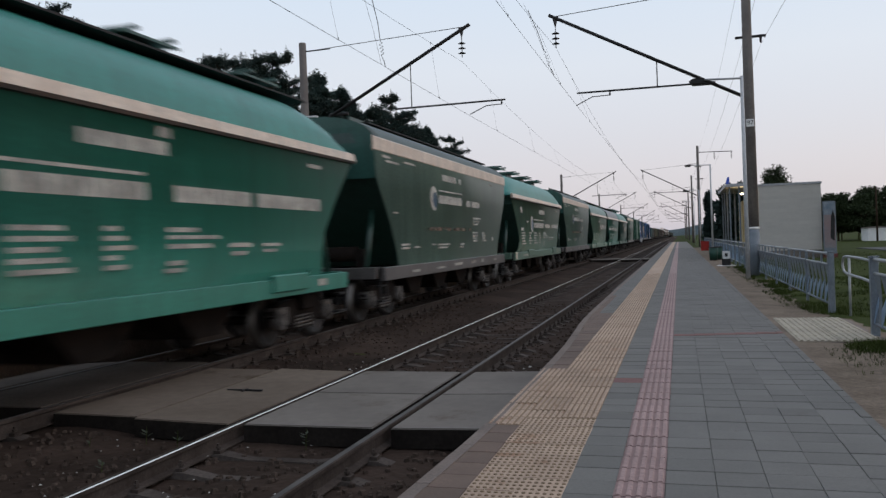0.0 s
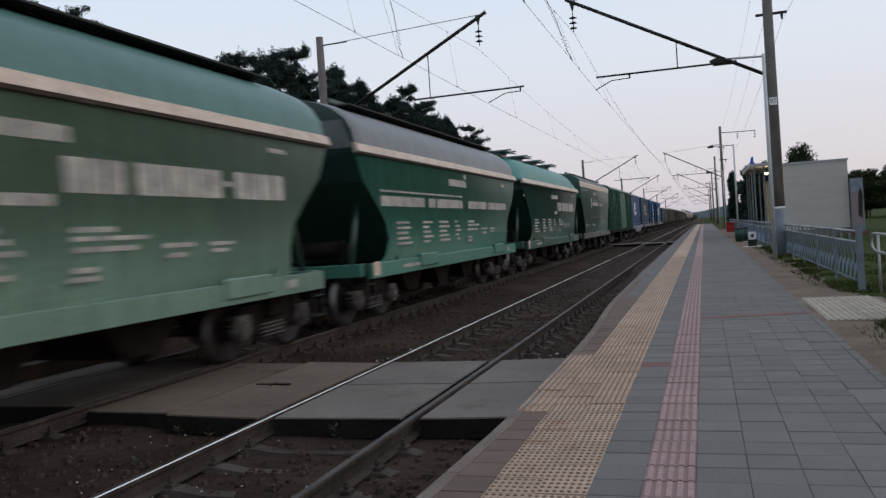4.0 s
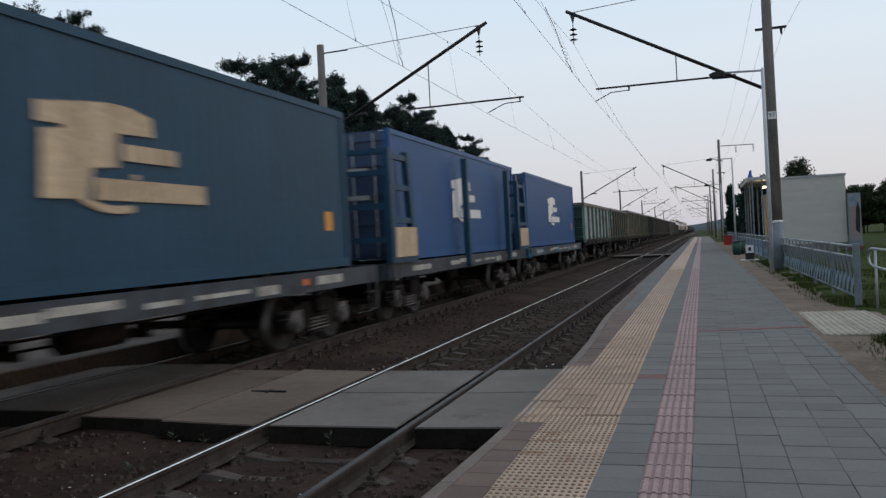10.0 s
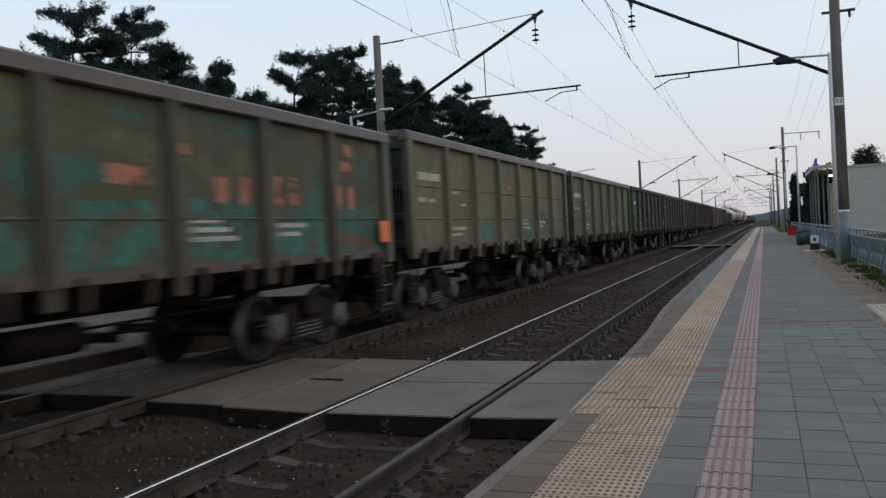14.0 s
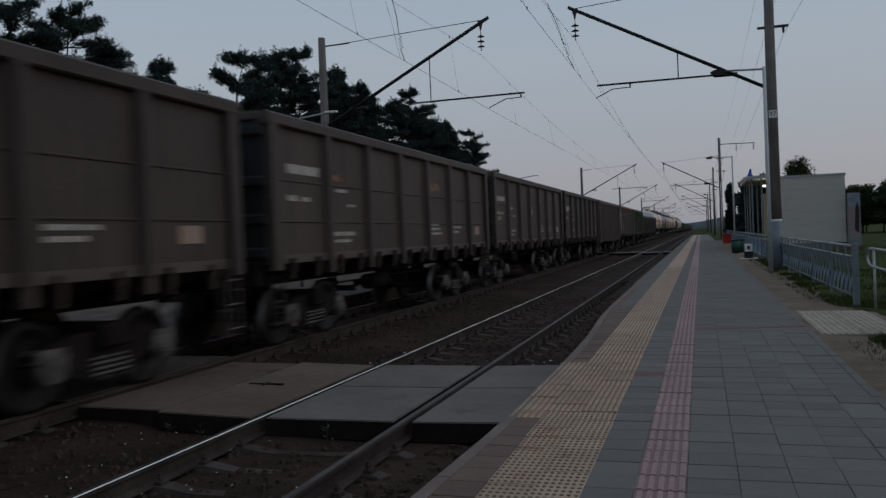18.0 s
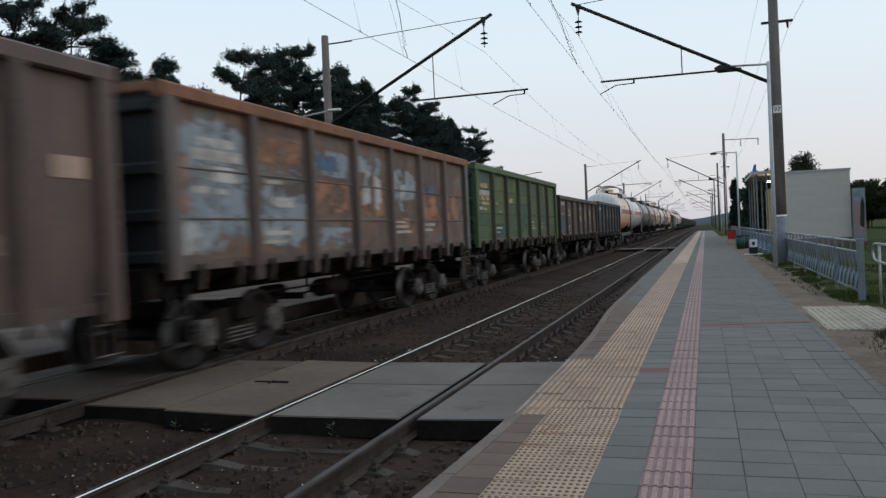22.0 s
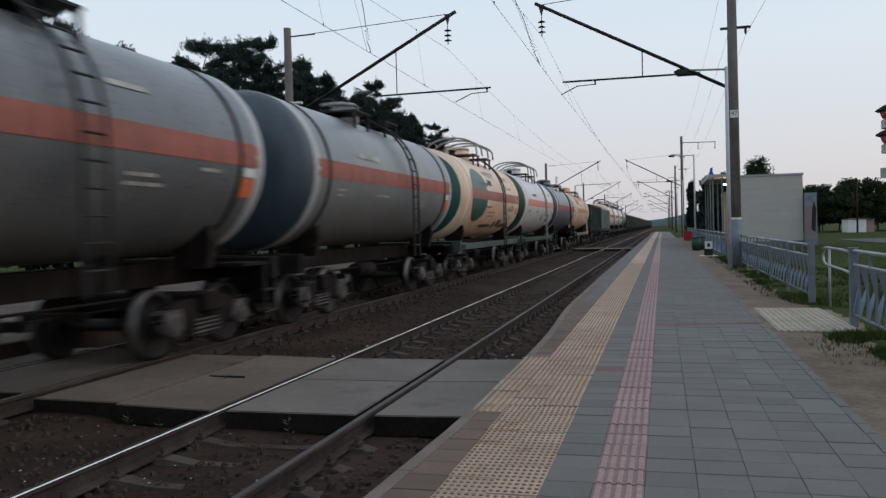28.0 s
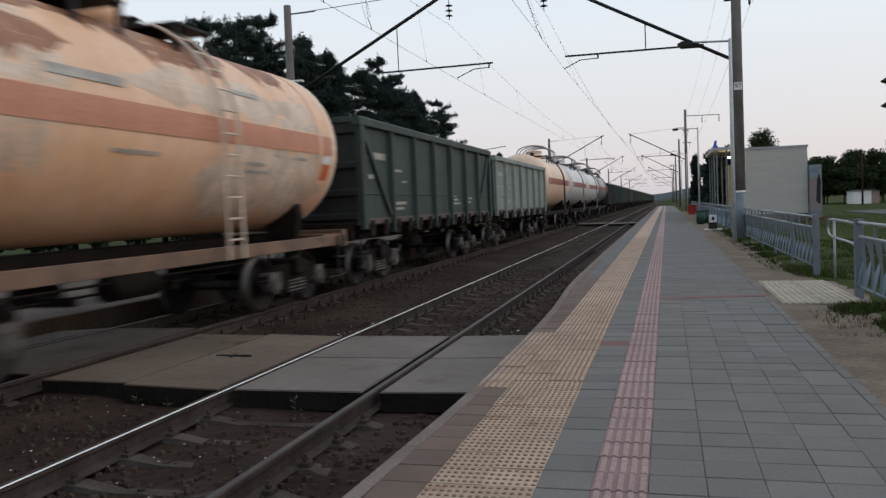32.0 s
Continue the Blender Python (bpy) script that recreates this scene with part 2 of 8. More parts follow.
RUST = (0.12, 0.055, 0.03)
M = dict(
    tile=mat("grey_paving", (0.145, 0.138, 0.127), (0.119, 0.114, 0.105), rough=0.8, scale=1.0, fine=45, vary=0.07, bump=0.12, spec=0.2, amount=0.12, spots=(0.105, 0.095, 0.083), spot_at=0.63),
    tile_red=mat("brown_paving", (0.138, 0.096, 0.076), (0.106, 0.075, 0.060), rough=0.8, scale=1.5, fine=45, vary=0.12, bump=0.12, spec=0.2, amount=0.12),
    joint=mat("paving_joint", (0.095, 0.090, 0.083), rough=0.95, fine=40, spec=0.1),
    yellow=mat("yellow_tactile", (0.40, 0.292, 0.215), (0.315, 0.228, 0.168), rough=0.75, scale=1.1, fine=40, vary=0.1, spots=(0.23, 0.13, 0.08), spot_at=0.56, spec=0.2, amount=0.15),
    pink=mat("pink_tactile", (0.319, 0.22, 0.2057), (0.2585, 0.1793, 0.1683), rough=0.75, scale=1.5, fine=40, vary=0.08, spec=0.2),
    curb=mat("kerb_concrete", (0.185, 0.148, 0.128), (0.135, 0.107, 0.092), rough=0.85, scale=1.5, fine=40, spec=0.2),
    slab=mat("crossing_concrete", (0.170, 0.150, 0.133), (0.128, 0.112, 0.099), rough=0.85, scale=0.6, fine=8, spots=(0.115, 0.094, 0.076), spot_at=0.60, spec=0.1, amount=0.1, bump=0.08),
    slab_brown=mat("brown_concrete", (0.160, 0.127, 0.102), (0.118, 0.093, 0.074), rough=0.85, scale=0.6, fine=8, spots=(0.080, 0.060, 0.045), spot_at=0.58, spec=0.04, amount=0.12, bump=0.08),
    slab_dark=mat("dirty_concrete", (0.128, 0.104, 0.088), (0.080, 0.065, 0.055), rough=0.9, scale=0.8, fine=30, spec=0.04),
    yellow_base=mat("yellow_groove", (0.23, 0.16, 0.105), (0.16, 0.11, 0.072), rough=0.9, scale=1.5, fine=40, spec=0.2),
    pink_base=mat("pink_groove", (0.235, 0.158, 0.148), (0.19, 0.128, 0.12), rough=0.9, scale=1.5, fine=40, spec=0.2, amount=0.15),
    ballast=mat("ballast_earth", (0.054, 0.037, 0.029), (0.029, 0.0205, 0.0163), rough=0.95, scale=0.8, fine=12, bump=0.8, spec=0.04),
    stone=mat("ballast_stone", (0.076, 0.055, 0.044), (0.033, 0.0245, 0.020), rough=0.9, scale=9, fine=40, spec=0.04),
    sleeper=mat("sleeper_concrete", (0.084, 0.069, 0.061), (0.048, 0.039, 0.034), rough=0.9, scale=2, fine=30, spec=0.04),
    rail=mat("rail_rust", (0.074, 0.058, 0.050), (0.044, 0.034, 0.029), rough=0.75, metal=0.1, scale=3, fine=40, spec=0.04),
    # bright and dull copies of rail steel; the bright one stands for the sky glint
    railtop=mat("rail_steel", (0.90, 0.86, 0.80), (0.84, 0.79, 0.73), rough=0.22, metal=1.0, scale=3, fine=60, bump=0.02, amount=0.08),
    railtop_dull=mat("rail_steel_dull", (0.10, 0.088, 0.08), (0.066, 0.058, 0.054), rough=0.62, metal=0.4, scale=3, fine=60, bump=0.05),
    sand=mat("sandy_verge", (0.205, 0.160, 0.124), (0.135, 0.106, 0.080), rough=0.95, scale=1.6, fine=20, bump=0.5, spots=(0.06, 0.052, 0.032), spot_at=0.66, spec=0.04),
    soil=mat("lawn_soil", (0.042, 0.054, 0.013), (0.027, 0.037, 0.009), rough=0.95, scale=0.5, fine=8, bump=0.6, spec=0.04),
    grass=mat("grass", (0.052, 0.070, 0.017), (0.032, 0.046, 0.012), rough=0.8, scale=0.6, fine=6, spec=0.04),
    pole=mat("pole_concrete", (0.17, 0.15, 0.135), (0.12, 0.105, 0.095), rough=0.9, scale=1.2, fine=25, streak=0.3),
    steel=mat("galvanised_steel", (0.36, 0.37, 0.38), (0.29, 0.30, 0.31), rough=0.5, metal=0.3, scale=3, fine=40),
    dark=mat("dark_steel", (0.03, 0.028, 0.028), (0.02, 0.019, 0.019), rough=0.7, metal=0.3, scale=3, fine=30),
    under=mat("running_gear", (0.024, 0.0185, 0.016), (0.012, 0.0095, 0.0085), rough=0.8, metal=0.2, scale=3, fine=20, spots=(0.045, 0.029, 0.021), spot_at=0.6, spec=0.1),
    wheel=mat("wheel_steel", (0.034, 0.030, 0.028), (0.016, 0.0145, 0.0135), rough=0.6, metal=0.6, scale=4, fine=30),
    tread=mat("wheel_tread", (0.14, 0.13, 0.12), (0.085, 0.08, 0.075), rough=0.45, metal=0.7, bump=0.02),
    box_metal=mat("axle_box", (0.17, 0.155, 0.145), (0.06, 0.054, 0.05), rough=0.6, metal=0.4, scale=6, fine=30),
    wire=mat("wire", (0.03, 0.03, 0.032), rough=0.6, metal=0.5, bump=0),
    insul=mat("insulator", (0.025, 0.02, 0.02), rough=0.3, bump=0),
    fence=mat("fence_paint", (0.162, 0.186, 0.21), (0.126, 0.15, 0.174), rough=0.55, scale=3, fine=30),
    fence_blue=mat("fence_bluegrey", (0.18, 0.258, 0.348), (0.144, 0.21, 0.288), rough=0.55, scale=3, fine=30),
    white=mat("white_paint", (0.75, 0.74, 0.72), (0.66, 0.65, 0.63), rough=0.6, scale=2, fine=30),
    letter=mat("white_lettering", (0.46, 0.44, 0.39), (0.26, 0.25, 0.225), rough=0.65, scale=3, fine=20),
    wall=mat("light_wall", (0.45, 0.425, 0.385), (0.41, 0.385, 0.35), rough=0.85, scale=0.35, fine=3, bump=0.03, amount=0.04),
    bark=mat("bark", (0.055, 0.035, 0.024), (0.03, 0.02, 0.015), rough=0.95, scale=3, fine=12, spec=0.04),
    needle=mat("pine_needles", (0.040, 0.064, 0.055), (0.023, 0.038, 0.034), rough=0.8, scale=0.7, fine=5, amount=0.4, spec=0.15),
    leaf=mat("leaves", (0.036, 0.052, 0.022), (0.022, 0.034, 0.015), rough=0.8, scale=0.6, fine=4, amount=0.4, spec=0.15),
    # pale blue-grey: the haze of the distance is put into the colour
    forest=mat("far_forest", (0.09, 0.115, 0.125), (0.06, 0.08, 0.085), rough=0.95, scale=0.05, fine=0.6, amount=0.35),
    red=mat("red_plastic", (0.45, 0.03, 0.02), rough=0.5),
    dgreen=mat("dark_green", (0.02, 0.07, 0.05), rough=0.5),
    blue=mat("blue_sign", (0.03, 0.09, 0.45), rough=0.5),
    orange=mat("orange_plate", (0.72, 0.17, 0.06), rough=0.6),
    stripe=mat("red_band", (0.38, 0.115, 0.085), (0.28, 0.095, 0.075), rough=0.6, scale=2, fine=20, streak=0.3),
    # earth brown on the slab sides, with their shade painted in as near-black
    slab_side=mat("shaded_earthy_slab_edge", (0.024, 0.0195, 0.017), (0.014, 0.0115, 0.010), rough=0.95, scale=1.5, fine=20, spec=0.04),
    red_strip=mat("red_inlay", (0.17, 0.07, 0.06), (0.13, 0.06, 0.052), rough=0.8, scale=2, fine=50),
    weed_leaf=mat("weed_leaf", (0.035, 0.04, 0.024), (0.035, 0.045, 0.0225), rough=0.7, bump=0),
    post_paint=mat("pale_post_paint", (0.50, 0.51, 0.52), (0.42, 0.43, 0.44), rough=0.6, scale=2, fine=20),
    sticker=mat("amber_sticker", (0.62, 0.30, 0.05), (0.55, 0.26, 0.05), rough=0.6),
    litter=mat("pale_litter", (0.50, 0.48, 0.45), (0.28, 0.26, 0.24), rough=0.8, scale=20),
    # dots of the tactile tiles, darker than the tile base
    dot=mat("dark_dot", (0.17, 0.118, 0.078), (0.22, 0.155, 0.10), rough=0.85, scale=2, fine=40, spec=0.2),
    cream=mat("cream_patch", (0.55, 0.42, 0.28), (0.45, 0.34, 0.22), rough=0.7, scale=2, fine=20, streak=0.25),
)


# ---- mesh helpers ----
def box(bm, x0, x1, y0, y1, z0, z1, bevel=0.0):
    v = [bm.verts.new(p) for p in ((x0, y0, z0), (x1, y0, z0), (x1, y1, z0), (x0, y1, z0), (x0, y0, z1), (x1, y0, z1), (x1, y1, z1), (x0, y1, z1))]
    f = [bm.faces.new([v[i] for i in q]) for q in ((3, 2, 1, 0), (4, 5, 6, 7), (0, 1, 5, 4), (1, 2, 6, 5), (2, 3, 7, 6), (3, 0, 4, 7))]
    if bevel:
        bmesh.ops.bevel(bm, geom=list({e for g in f for e in g.edges}), offset=bevel, segments=1, affect="EDGES")


def tube(bm, a, b, r0, r1=None, seg=10, cap=True):
    a, b = Vector(a), Vector(b)
    r1 = r0 if r1 is None else r1
    q = (b - a).to_track_quat("Z", "Y").to_matrix()
    rings = [[bm.verts.new(c + q @ Vector((r * math.cos(2 * math.pi * i / seg), r * math.sin(2 * math.pi * i / seg), 0))) for i in range(seg)] for c, r in ((a, r0), (b, r1))]
    for i in range(seg):
        bm.faces.new((rings[0][i], rings[0][(i + 1) % seg], rings[1][(i + 1) % seg], rings[1][i])).smooth = seg > 7
    if cap:
        bm.faces.new(rings[0][::-1]), bm.faces.new(rings[1])


def pipe(bm, pts, r, seg=8):
    """A round wire or pipe in one piece along the points."""
    pts = [Vector(p) for p in pts]
    pts = [p for i, p in enumerate(pts) if i == 0 or (p - pts[i - 1]).length > 1e-6]
    side, rings = None, []
    for i, p in enumerate(pts):
        d0 = (p - pts[i - 1]).normalized() if i else (pts[1] - p).normalized()
        d1 = (pts[i + 1] - p).normalized() if i < len(pts) - 1 else d0
        d = (d0 + d1).normalized()
        side = (side - d * side.dot(d)).normalized() if side else d.orthogonal().normalized()
        up = d.cross(side)
        rings.append([bm.verts.new(p + r * (math.cos(2 * math.pi * k / seg) * side + math.sin(2 * math.pi * k / seg) * up)) for k in range(seg)])
    for p, q in zip(rings, rings[1:]):
        for k in range(seg):
            bm.faces.new((p[k], p[(k + 1) % seg], q[(k + 1) % seg], q[k])).smooth = seg > 5
    bm.faces.new(rings[0][::-1]), bm.faces.new(rings[-1])


def prism(bm, pts, axis, a, b):
    """A closed outline, in the two other axes, drawn out along an axis from a to b."""
    def at(p, s):
        return {"x": (s, p[0], p[1]), "y": (p[0], s, p[1]), "z": (p[0], p[1], s)}[axis]
    r0, r1 = [bm.verts.new(at(p, a)) for p in pts], [bm.verts.new(at(p, b)) for p in pts]
    for i in range(len(pts)):
        j = (i + 1) % len(pts)
        bm.faces.new((r0[i], r0[j], r1[j], r1[i]))
    bm.faces.new(r0[::-1]), bm.faces.new(r1)


def mesh(bm, material, name="m", smooth=False):
    bmesh.ops.recalc_face_normals(bm, faces=bm.faces)
    me = bpy.data.meshes.new(name)
    bm.to_mesh(me)
    bm.free()
    me.materials.append(material)
    if smooth:
        for p in me.polygons:
            p.use_smooth = True
    return me


CACHE = {}


def shared(key, make, material, second=None):
    """The mesh of that key and material, made once."""
    k = (key, material.name)
    if k not in CACHE:
        bm = bmesh.new()
        make(bm)
        CACHE[k] = mesh(bm, material, key if isinstance(key, str) else key[0])
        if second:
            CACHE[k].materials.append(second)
    return CACHE[k]


def piece(name, me, parent, loc=(0, 0, 0), rz=0.0, label=""):
    ob = new(name, me)
    ob.parent = parent
    ob.location = loc
    ob.rotation_euler = (0, 0, radians(rz))
    return tagged(ob, label=label)


def part(name, bm, material, parent, label="", smooth=False):
    return piece(name, mesh(bm, material, name, smooth), parent, label=label)


def thing(name, label, category, group="", kind="", loc=(0, 0, 0), rz=0.0):
    ob = new(name)
    ob.location = loc
    ob.rotation_euler = (0, 0, radians(rz))
    return tagged(ob, label, category, group, kind)


def solid(name, bm, material, label, category, group="", kind="", smooth=False):
    return tagged(new(name, mesh(bm, material, name, smooth)), label, category, group, kind)

# ---- the plan: platform top at z 0, tracks run along y ----
NEAR_X, NEAR_Z = -3.625, -0.24
FAR_X, FAR_Z = -7.6, -0.14
RIGHT = 1.45
END_Y = 178.0
rnd = random.Random(7)


def edge_x(y):
    """The platform edge: it bows in beside the crossing and swings out beyond it."""
    return float(np.interp(y, [4.0, 6.5, 7.5, 10.5, 12.0, 13.5, 15.0, 16.5, 24, 60, 178], [-1.735, -1.63, -1.625, -1.63, -1.66, -1.72, -1.79, -1.83, -1.86, -1.9, -1.95]))

# ---- ground: one sheet to the horizon ----
def ground_z(x, y):
    pts = [(-4000, 0.0), (-60, -0.2), (-14, -0.7), (-11, -0.62), (-9.6, -0.40), (-5.9, -0.40), (-5.2, -0.50), (-1.9, -0.52), (-1.4, -0.45), (1.3, -0.42), (1.6, -0.14), (2.7, -0.10), (6, -0.2), (60, -0.3), (4000, 0.0)]
    return float(np.interp(x, [p[0] for p in pts], [p[1] for p in pts]))


def build_ground():
    xs = [-4000, -1500, -400, -120, -60, -30, -20, -14, -11, -9.6, -5.9, -5.2, -1.9, -1.4, 1.3, 1.6, 2.7, 4, 6, 9, 14, 22, 40, 80, 200, 600, 1500, 4000]
    ys = [-300, -60, -20, -5, 0, 5, 10, 15, 20, 30, 40, 55, 75, 100, 140, 200, 300, 500, 900, 1800, 4000]
    bm = bmesh.new()
    g = [[bm.verts.new((x, y, ground_z(x, y))) for x in xs] for y in ys]
    for j in range(len(ys) - 1):
        for i in range(len(xs) - 1):
            bm.faces.new((g[j][i], g[j][i + 1], g[j + 1][i + 1], g[j + 1][i]))
    solid("ground", bm, M["soil"], "short grass and bare earth beside a railway line", "ground", kind="structure", smooth=True)


def build_ballast():
    bm = bmesh.new()
    xs = [-11.5, -11.0, -10.5, -10, -9.6, -9.2, -8.8, -8.4, -8, -7.6, -7.2, -6.8, -6.4, -6, -5.6, -5.2, -4.8, -4.4, -4, -3.6, -3.2, -2.8, -2.4, -2.1, -1.95, -1.62]
    base = [(-11.5, -0.72), (-10.0, -0.40), (-9.2, -0.335), (-6.2, -0.335), (-5.5, -0.44), (-5.0, -0.445), (-2.5, -0.445), (-1.95, -0.46), (-1.62, -0.47)]
    ys = list(np.arange(-6, 24, 0.22)) + list(np.arange(24, 60, 0.8)) + list(np.arange(60, 420, 6.0)) + [420, 900]
    g = []
    for y in ys:
        row = []
        for x in xs:
            z = float(np.interp(x, [b[0] for b in base], [b[1] for b in base]))
            z += 0.035 * noise.noise(Vector((x * 1.1, y * 1.1, 0))) + 0.02 * noise.noise(Vector((x * 4, y * 4, 3)))
            row.append(bm.verts.new((x, y, z)))
        g.append(row)
    for j in range(len(ys) - 1):
        for i in range(len(xs) - 1):
            bm.faces.new((g[j][i], g[j][i + 1], g[j + 1][i + 1], g[j + 1][i]))
    solid("ballast_bed", bm, M["ballast"], "dark dirty ballast bed under two railway tracks", "ballast", kind="structure", smooth=True)


def rail_mesh(bm, y0, y1):
    p = [(-0.075, -0.18), (0.075, -0.18), (0.075, -0.168), (0.012, -0.145), (0.010, -0.05), (0.036, -0.036), (0.036, -0.006), (0.028, 0), (-0.028, 0), (-0.036, -0.006), (-0.036, -0.036), (-0.010, -0.05), (-0.012, -0.145), (-0.075, -0.168)]
    prism(bm, p, "y", y0, y1)


def sleeper_mesh(bm):
    hw = 1.35
    sec = [(-hw, 0.145, -0.11), (-0.97, 0.13, 0.004), (-0.62, 0.13, 0.012), (-0.35, 0.105, -0.03), (0.35, 0.105, -0.03), (0.62, 0.13, 0.012), (0.97, 0.13, 0.004), (hw, 0.145, -0.11)]
    rings = []
    for x, h, z in sec:
        rings.append([bm.verts.new(q) for q in ((x, -h, -0.2), (x, h, -0.2), (x, h * 0.62, z), (x, -h * 0.62, z))])
    for a, b in zip(rings, rings[1:]):
        for i in range(4):
            bm.faces.new((a[i], a[(i + 1) % 4], b[(i + 1) % 4], b[i]))
    bm.faces.new(rings[0][::-1]), bm.faces.new(rings[-1])


def clip_mesh(bm):
    box(bm, -0.15, -0.08, -0.05, 0.05, -0.18, -0.135)
    box(bm, 0.08, 0.15, -0.05, 0.05, -0.18, -0.135)
    for s in (-1, 1):
        tube(bm, (0.105 * s, 0, -0.15), (0.105 * s, 0, -0.075), 0.016, seg=6)
        tube(bm, (0.105 * s, 0, -0.12), (0.105 * s, 0, -0.1), 0.028, seg=6)


def build_track(name, ax, az, label):
    tr = thing(name, label, "railway track", kind="structure", loc=(ax, 0, az))
    for sx in (-0.795, 0.795):
        bm = bmesh.new()
        rail_mesh(bm, -60, 900)
        r = part("rail", bm, M["rail"], tr, "rusty steel rail")
        r.location.x = sx
        bm = bmesh.new()
        # only this rail shows the sky glint, set by a narrow bright strip
        shiny = name == "track_1" and sx < 0
        if shiny:
            prism(bm, [(0.017, 0.001), (0.017, 0.003), (0.029, 0.003), (0.034, 0.0), (0.036, -0.004), (0.03, -0.006)], "y", -60, 900)
        else:
            box(bm, -0.026, 0.026, -60, 900, 0.0, 0.003)
        part("running_surface", bm, M["railtop" if shiny else "railtop_dull"], r, "rail head strip, bright only where it glints")
    far = bmesh.new()
    n = 0
    y = 5.74 - 0.625 * 14
    while y < 260:
        if not 7.55 < y < 10.95:
            if y < 52:
                s = piece("sleeper", shared("sleeper", sleeper_mesh, M["sleeper"]), tr, (0, y, -0.175), rz=rnd.uniform(-0.6, 0.6))
                if y < 32:
                    for sx in (-0.795, 0.795):
                        piece("fastening", shared("fastening", clip_mesh, M["rail"]), s, (sx, 0, 0.175))
                n += 1
            else:
                box(far, -1.35, 1.35, y - 0.1, y + 0.1, -0.35, -0.178)
        y += 0.625
    part("far_sleepers", far, M["sleeper"], tr)["kind"] = "stuff"


def build_stones():
    """Loose stones of the ballast, denser near the platform."""
    verts, faces = [], []
    base = [(-1, -1, -0.6), (1, -1, -0.7), (1.1, 1, -0.6), (-0.9, 1, -0.7), (-0.7, -0.6, 0.7), (0.6, -0.8, 0.6), (0.7, 0.6, 0.8), (-0.6, 0.7, 0.55)]
    fc = [(3, 2, 1, 0), (4, 5, 6, 7), (0, 1, 5, 4), (1, 2, 6, 5), (2, 3, 7, 6), (3, 0, 4, 7)]
    bz = [(-11.5, -0.72), (-10.0, -0.40), (-9.2, -0.335), (-6.2, -0.335), (-5.5, -0.44), (-5.0, -0.445), (-2.5, -0.445), (-1.95, -0.46)]
    for _ in range(5200):
        y = 3.0 + 22 * rnd.random() ** 1.7
        x = rnd.uniform(-6.7, -2.0) if rnd.random() < 0.85 else rnd.uniform(-10.5, -6.7)
        if 7.4 < y < 11.05 and x > -9.5:
            continue
        s = rnd.uniform(0.012, 0.034)
        z = float(np.interp(x, [b[0] for b in bz], [b[1] for b in bz])) + 0.03 * noise.noise(Vector((x * 1.1, y * 1.1, 0)))
        a = rnd.uniform(0, 6.28)
        k = len(verts)
        for px, py, pz in base:
            px, py, pz = px * s * rnd.uniform(0.7, 1.2), py * s * rnd.uniform(0.7, 1.2), pz * s * rnd.uniform(0.7, 1.1)
            verts.append((x + px * math.cos(a) - py * math.sin(a), y + px * math.sin(a) + py * math.cos(a), z + pz + s * 0.4))
        faces += [tuple(i + k for i in f) for f in fc]
    me = bpy.data.meshes.new("stones")
    me.from_pydata(verts, [], faces)
    me.materials.append(M["stone"])
    tagged(new("ballast_stones", me), "small dark crushed stones between the sleepers", "stones", kind="stuff")


# ---- the concrete crossing over both tracks ----
def slab(x0, x1, y0, y1, z0, z1, label, t=0.2, material="slab"):
    """A crossing slab, its top sloping from z0 at x0 to z1 at x1."""
    bm = bmesh.new()
    v = [bm.verts.new(p) for p in ((x0, y0, z0 - t), (x1, y0, z1 - t), (x1, y1, z1 - t), (x0, y1, z0 - t), (x0, y0, z0), (x1, y0, z1), (x1, y1, z1), (x0, y1, z0))]
    f = [bm.faces.new([v[i] for i in q]) for q in ((3, 2, 1, 0), (4, 5, 6, 7), (0, 1, 5, 4), (1, 2, 6, 5), (2, 3, 7, 6), (3, 0, 4, 7))]
    # the sides take the darker colour that has their shade in it
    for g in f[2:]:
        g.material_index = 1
    bmesh.ops.bevel(bm, geom=list({e for e in f[1].edges}), offset=0.012, segments=2, affect="EDGES")
    me = mesh(bm, M[material], "crossing_slab")
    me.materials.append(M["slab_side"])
    return tagged(new("crossing_slab", me), label, "concrete slab", "slabs of the crossing")


def slab_marks():
    """A lifting eye with its cross of steel, and worn seams in the brown slab."""
    c = thing("lifting_eye", "dark steel cross set into the brownish crossing slab", "lifting eye", loc=(-5.25, 9.15, -0.208))
    for nm, dx, dy in (("bar", 0.24, 0.011), ("bar", 0.012, 0.07)):
        bm = bmesh.new()
        box(bm, -dx, dx, -dy, dy, -0.01, 0.012)
        part(nm, bm, M["dark"], c)


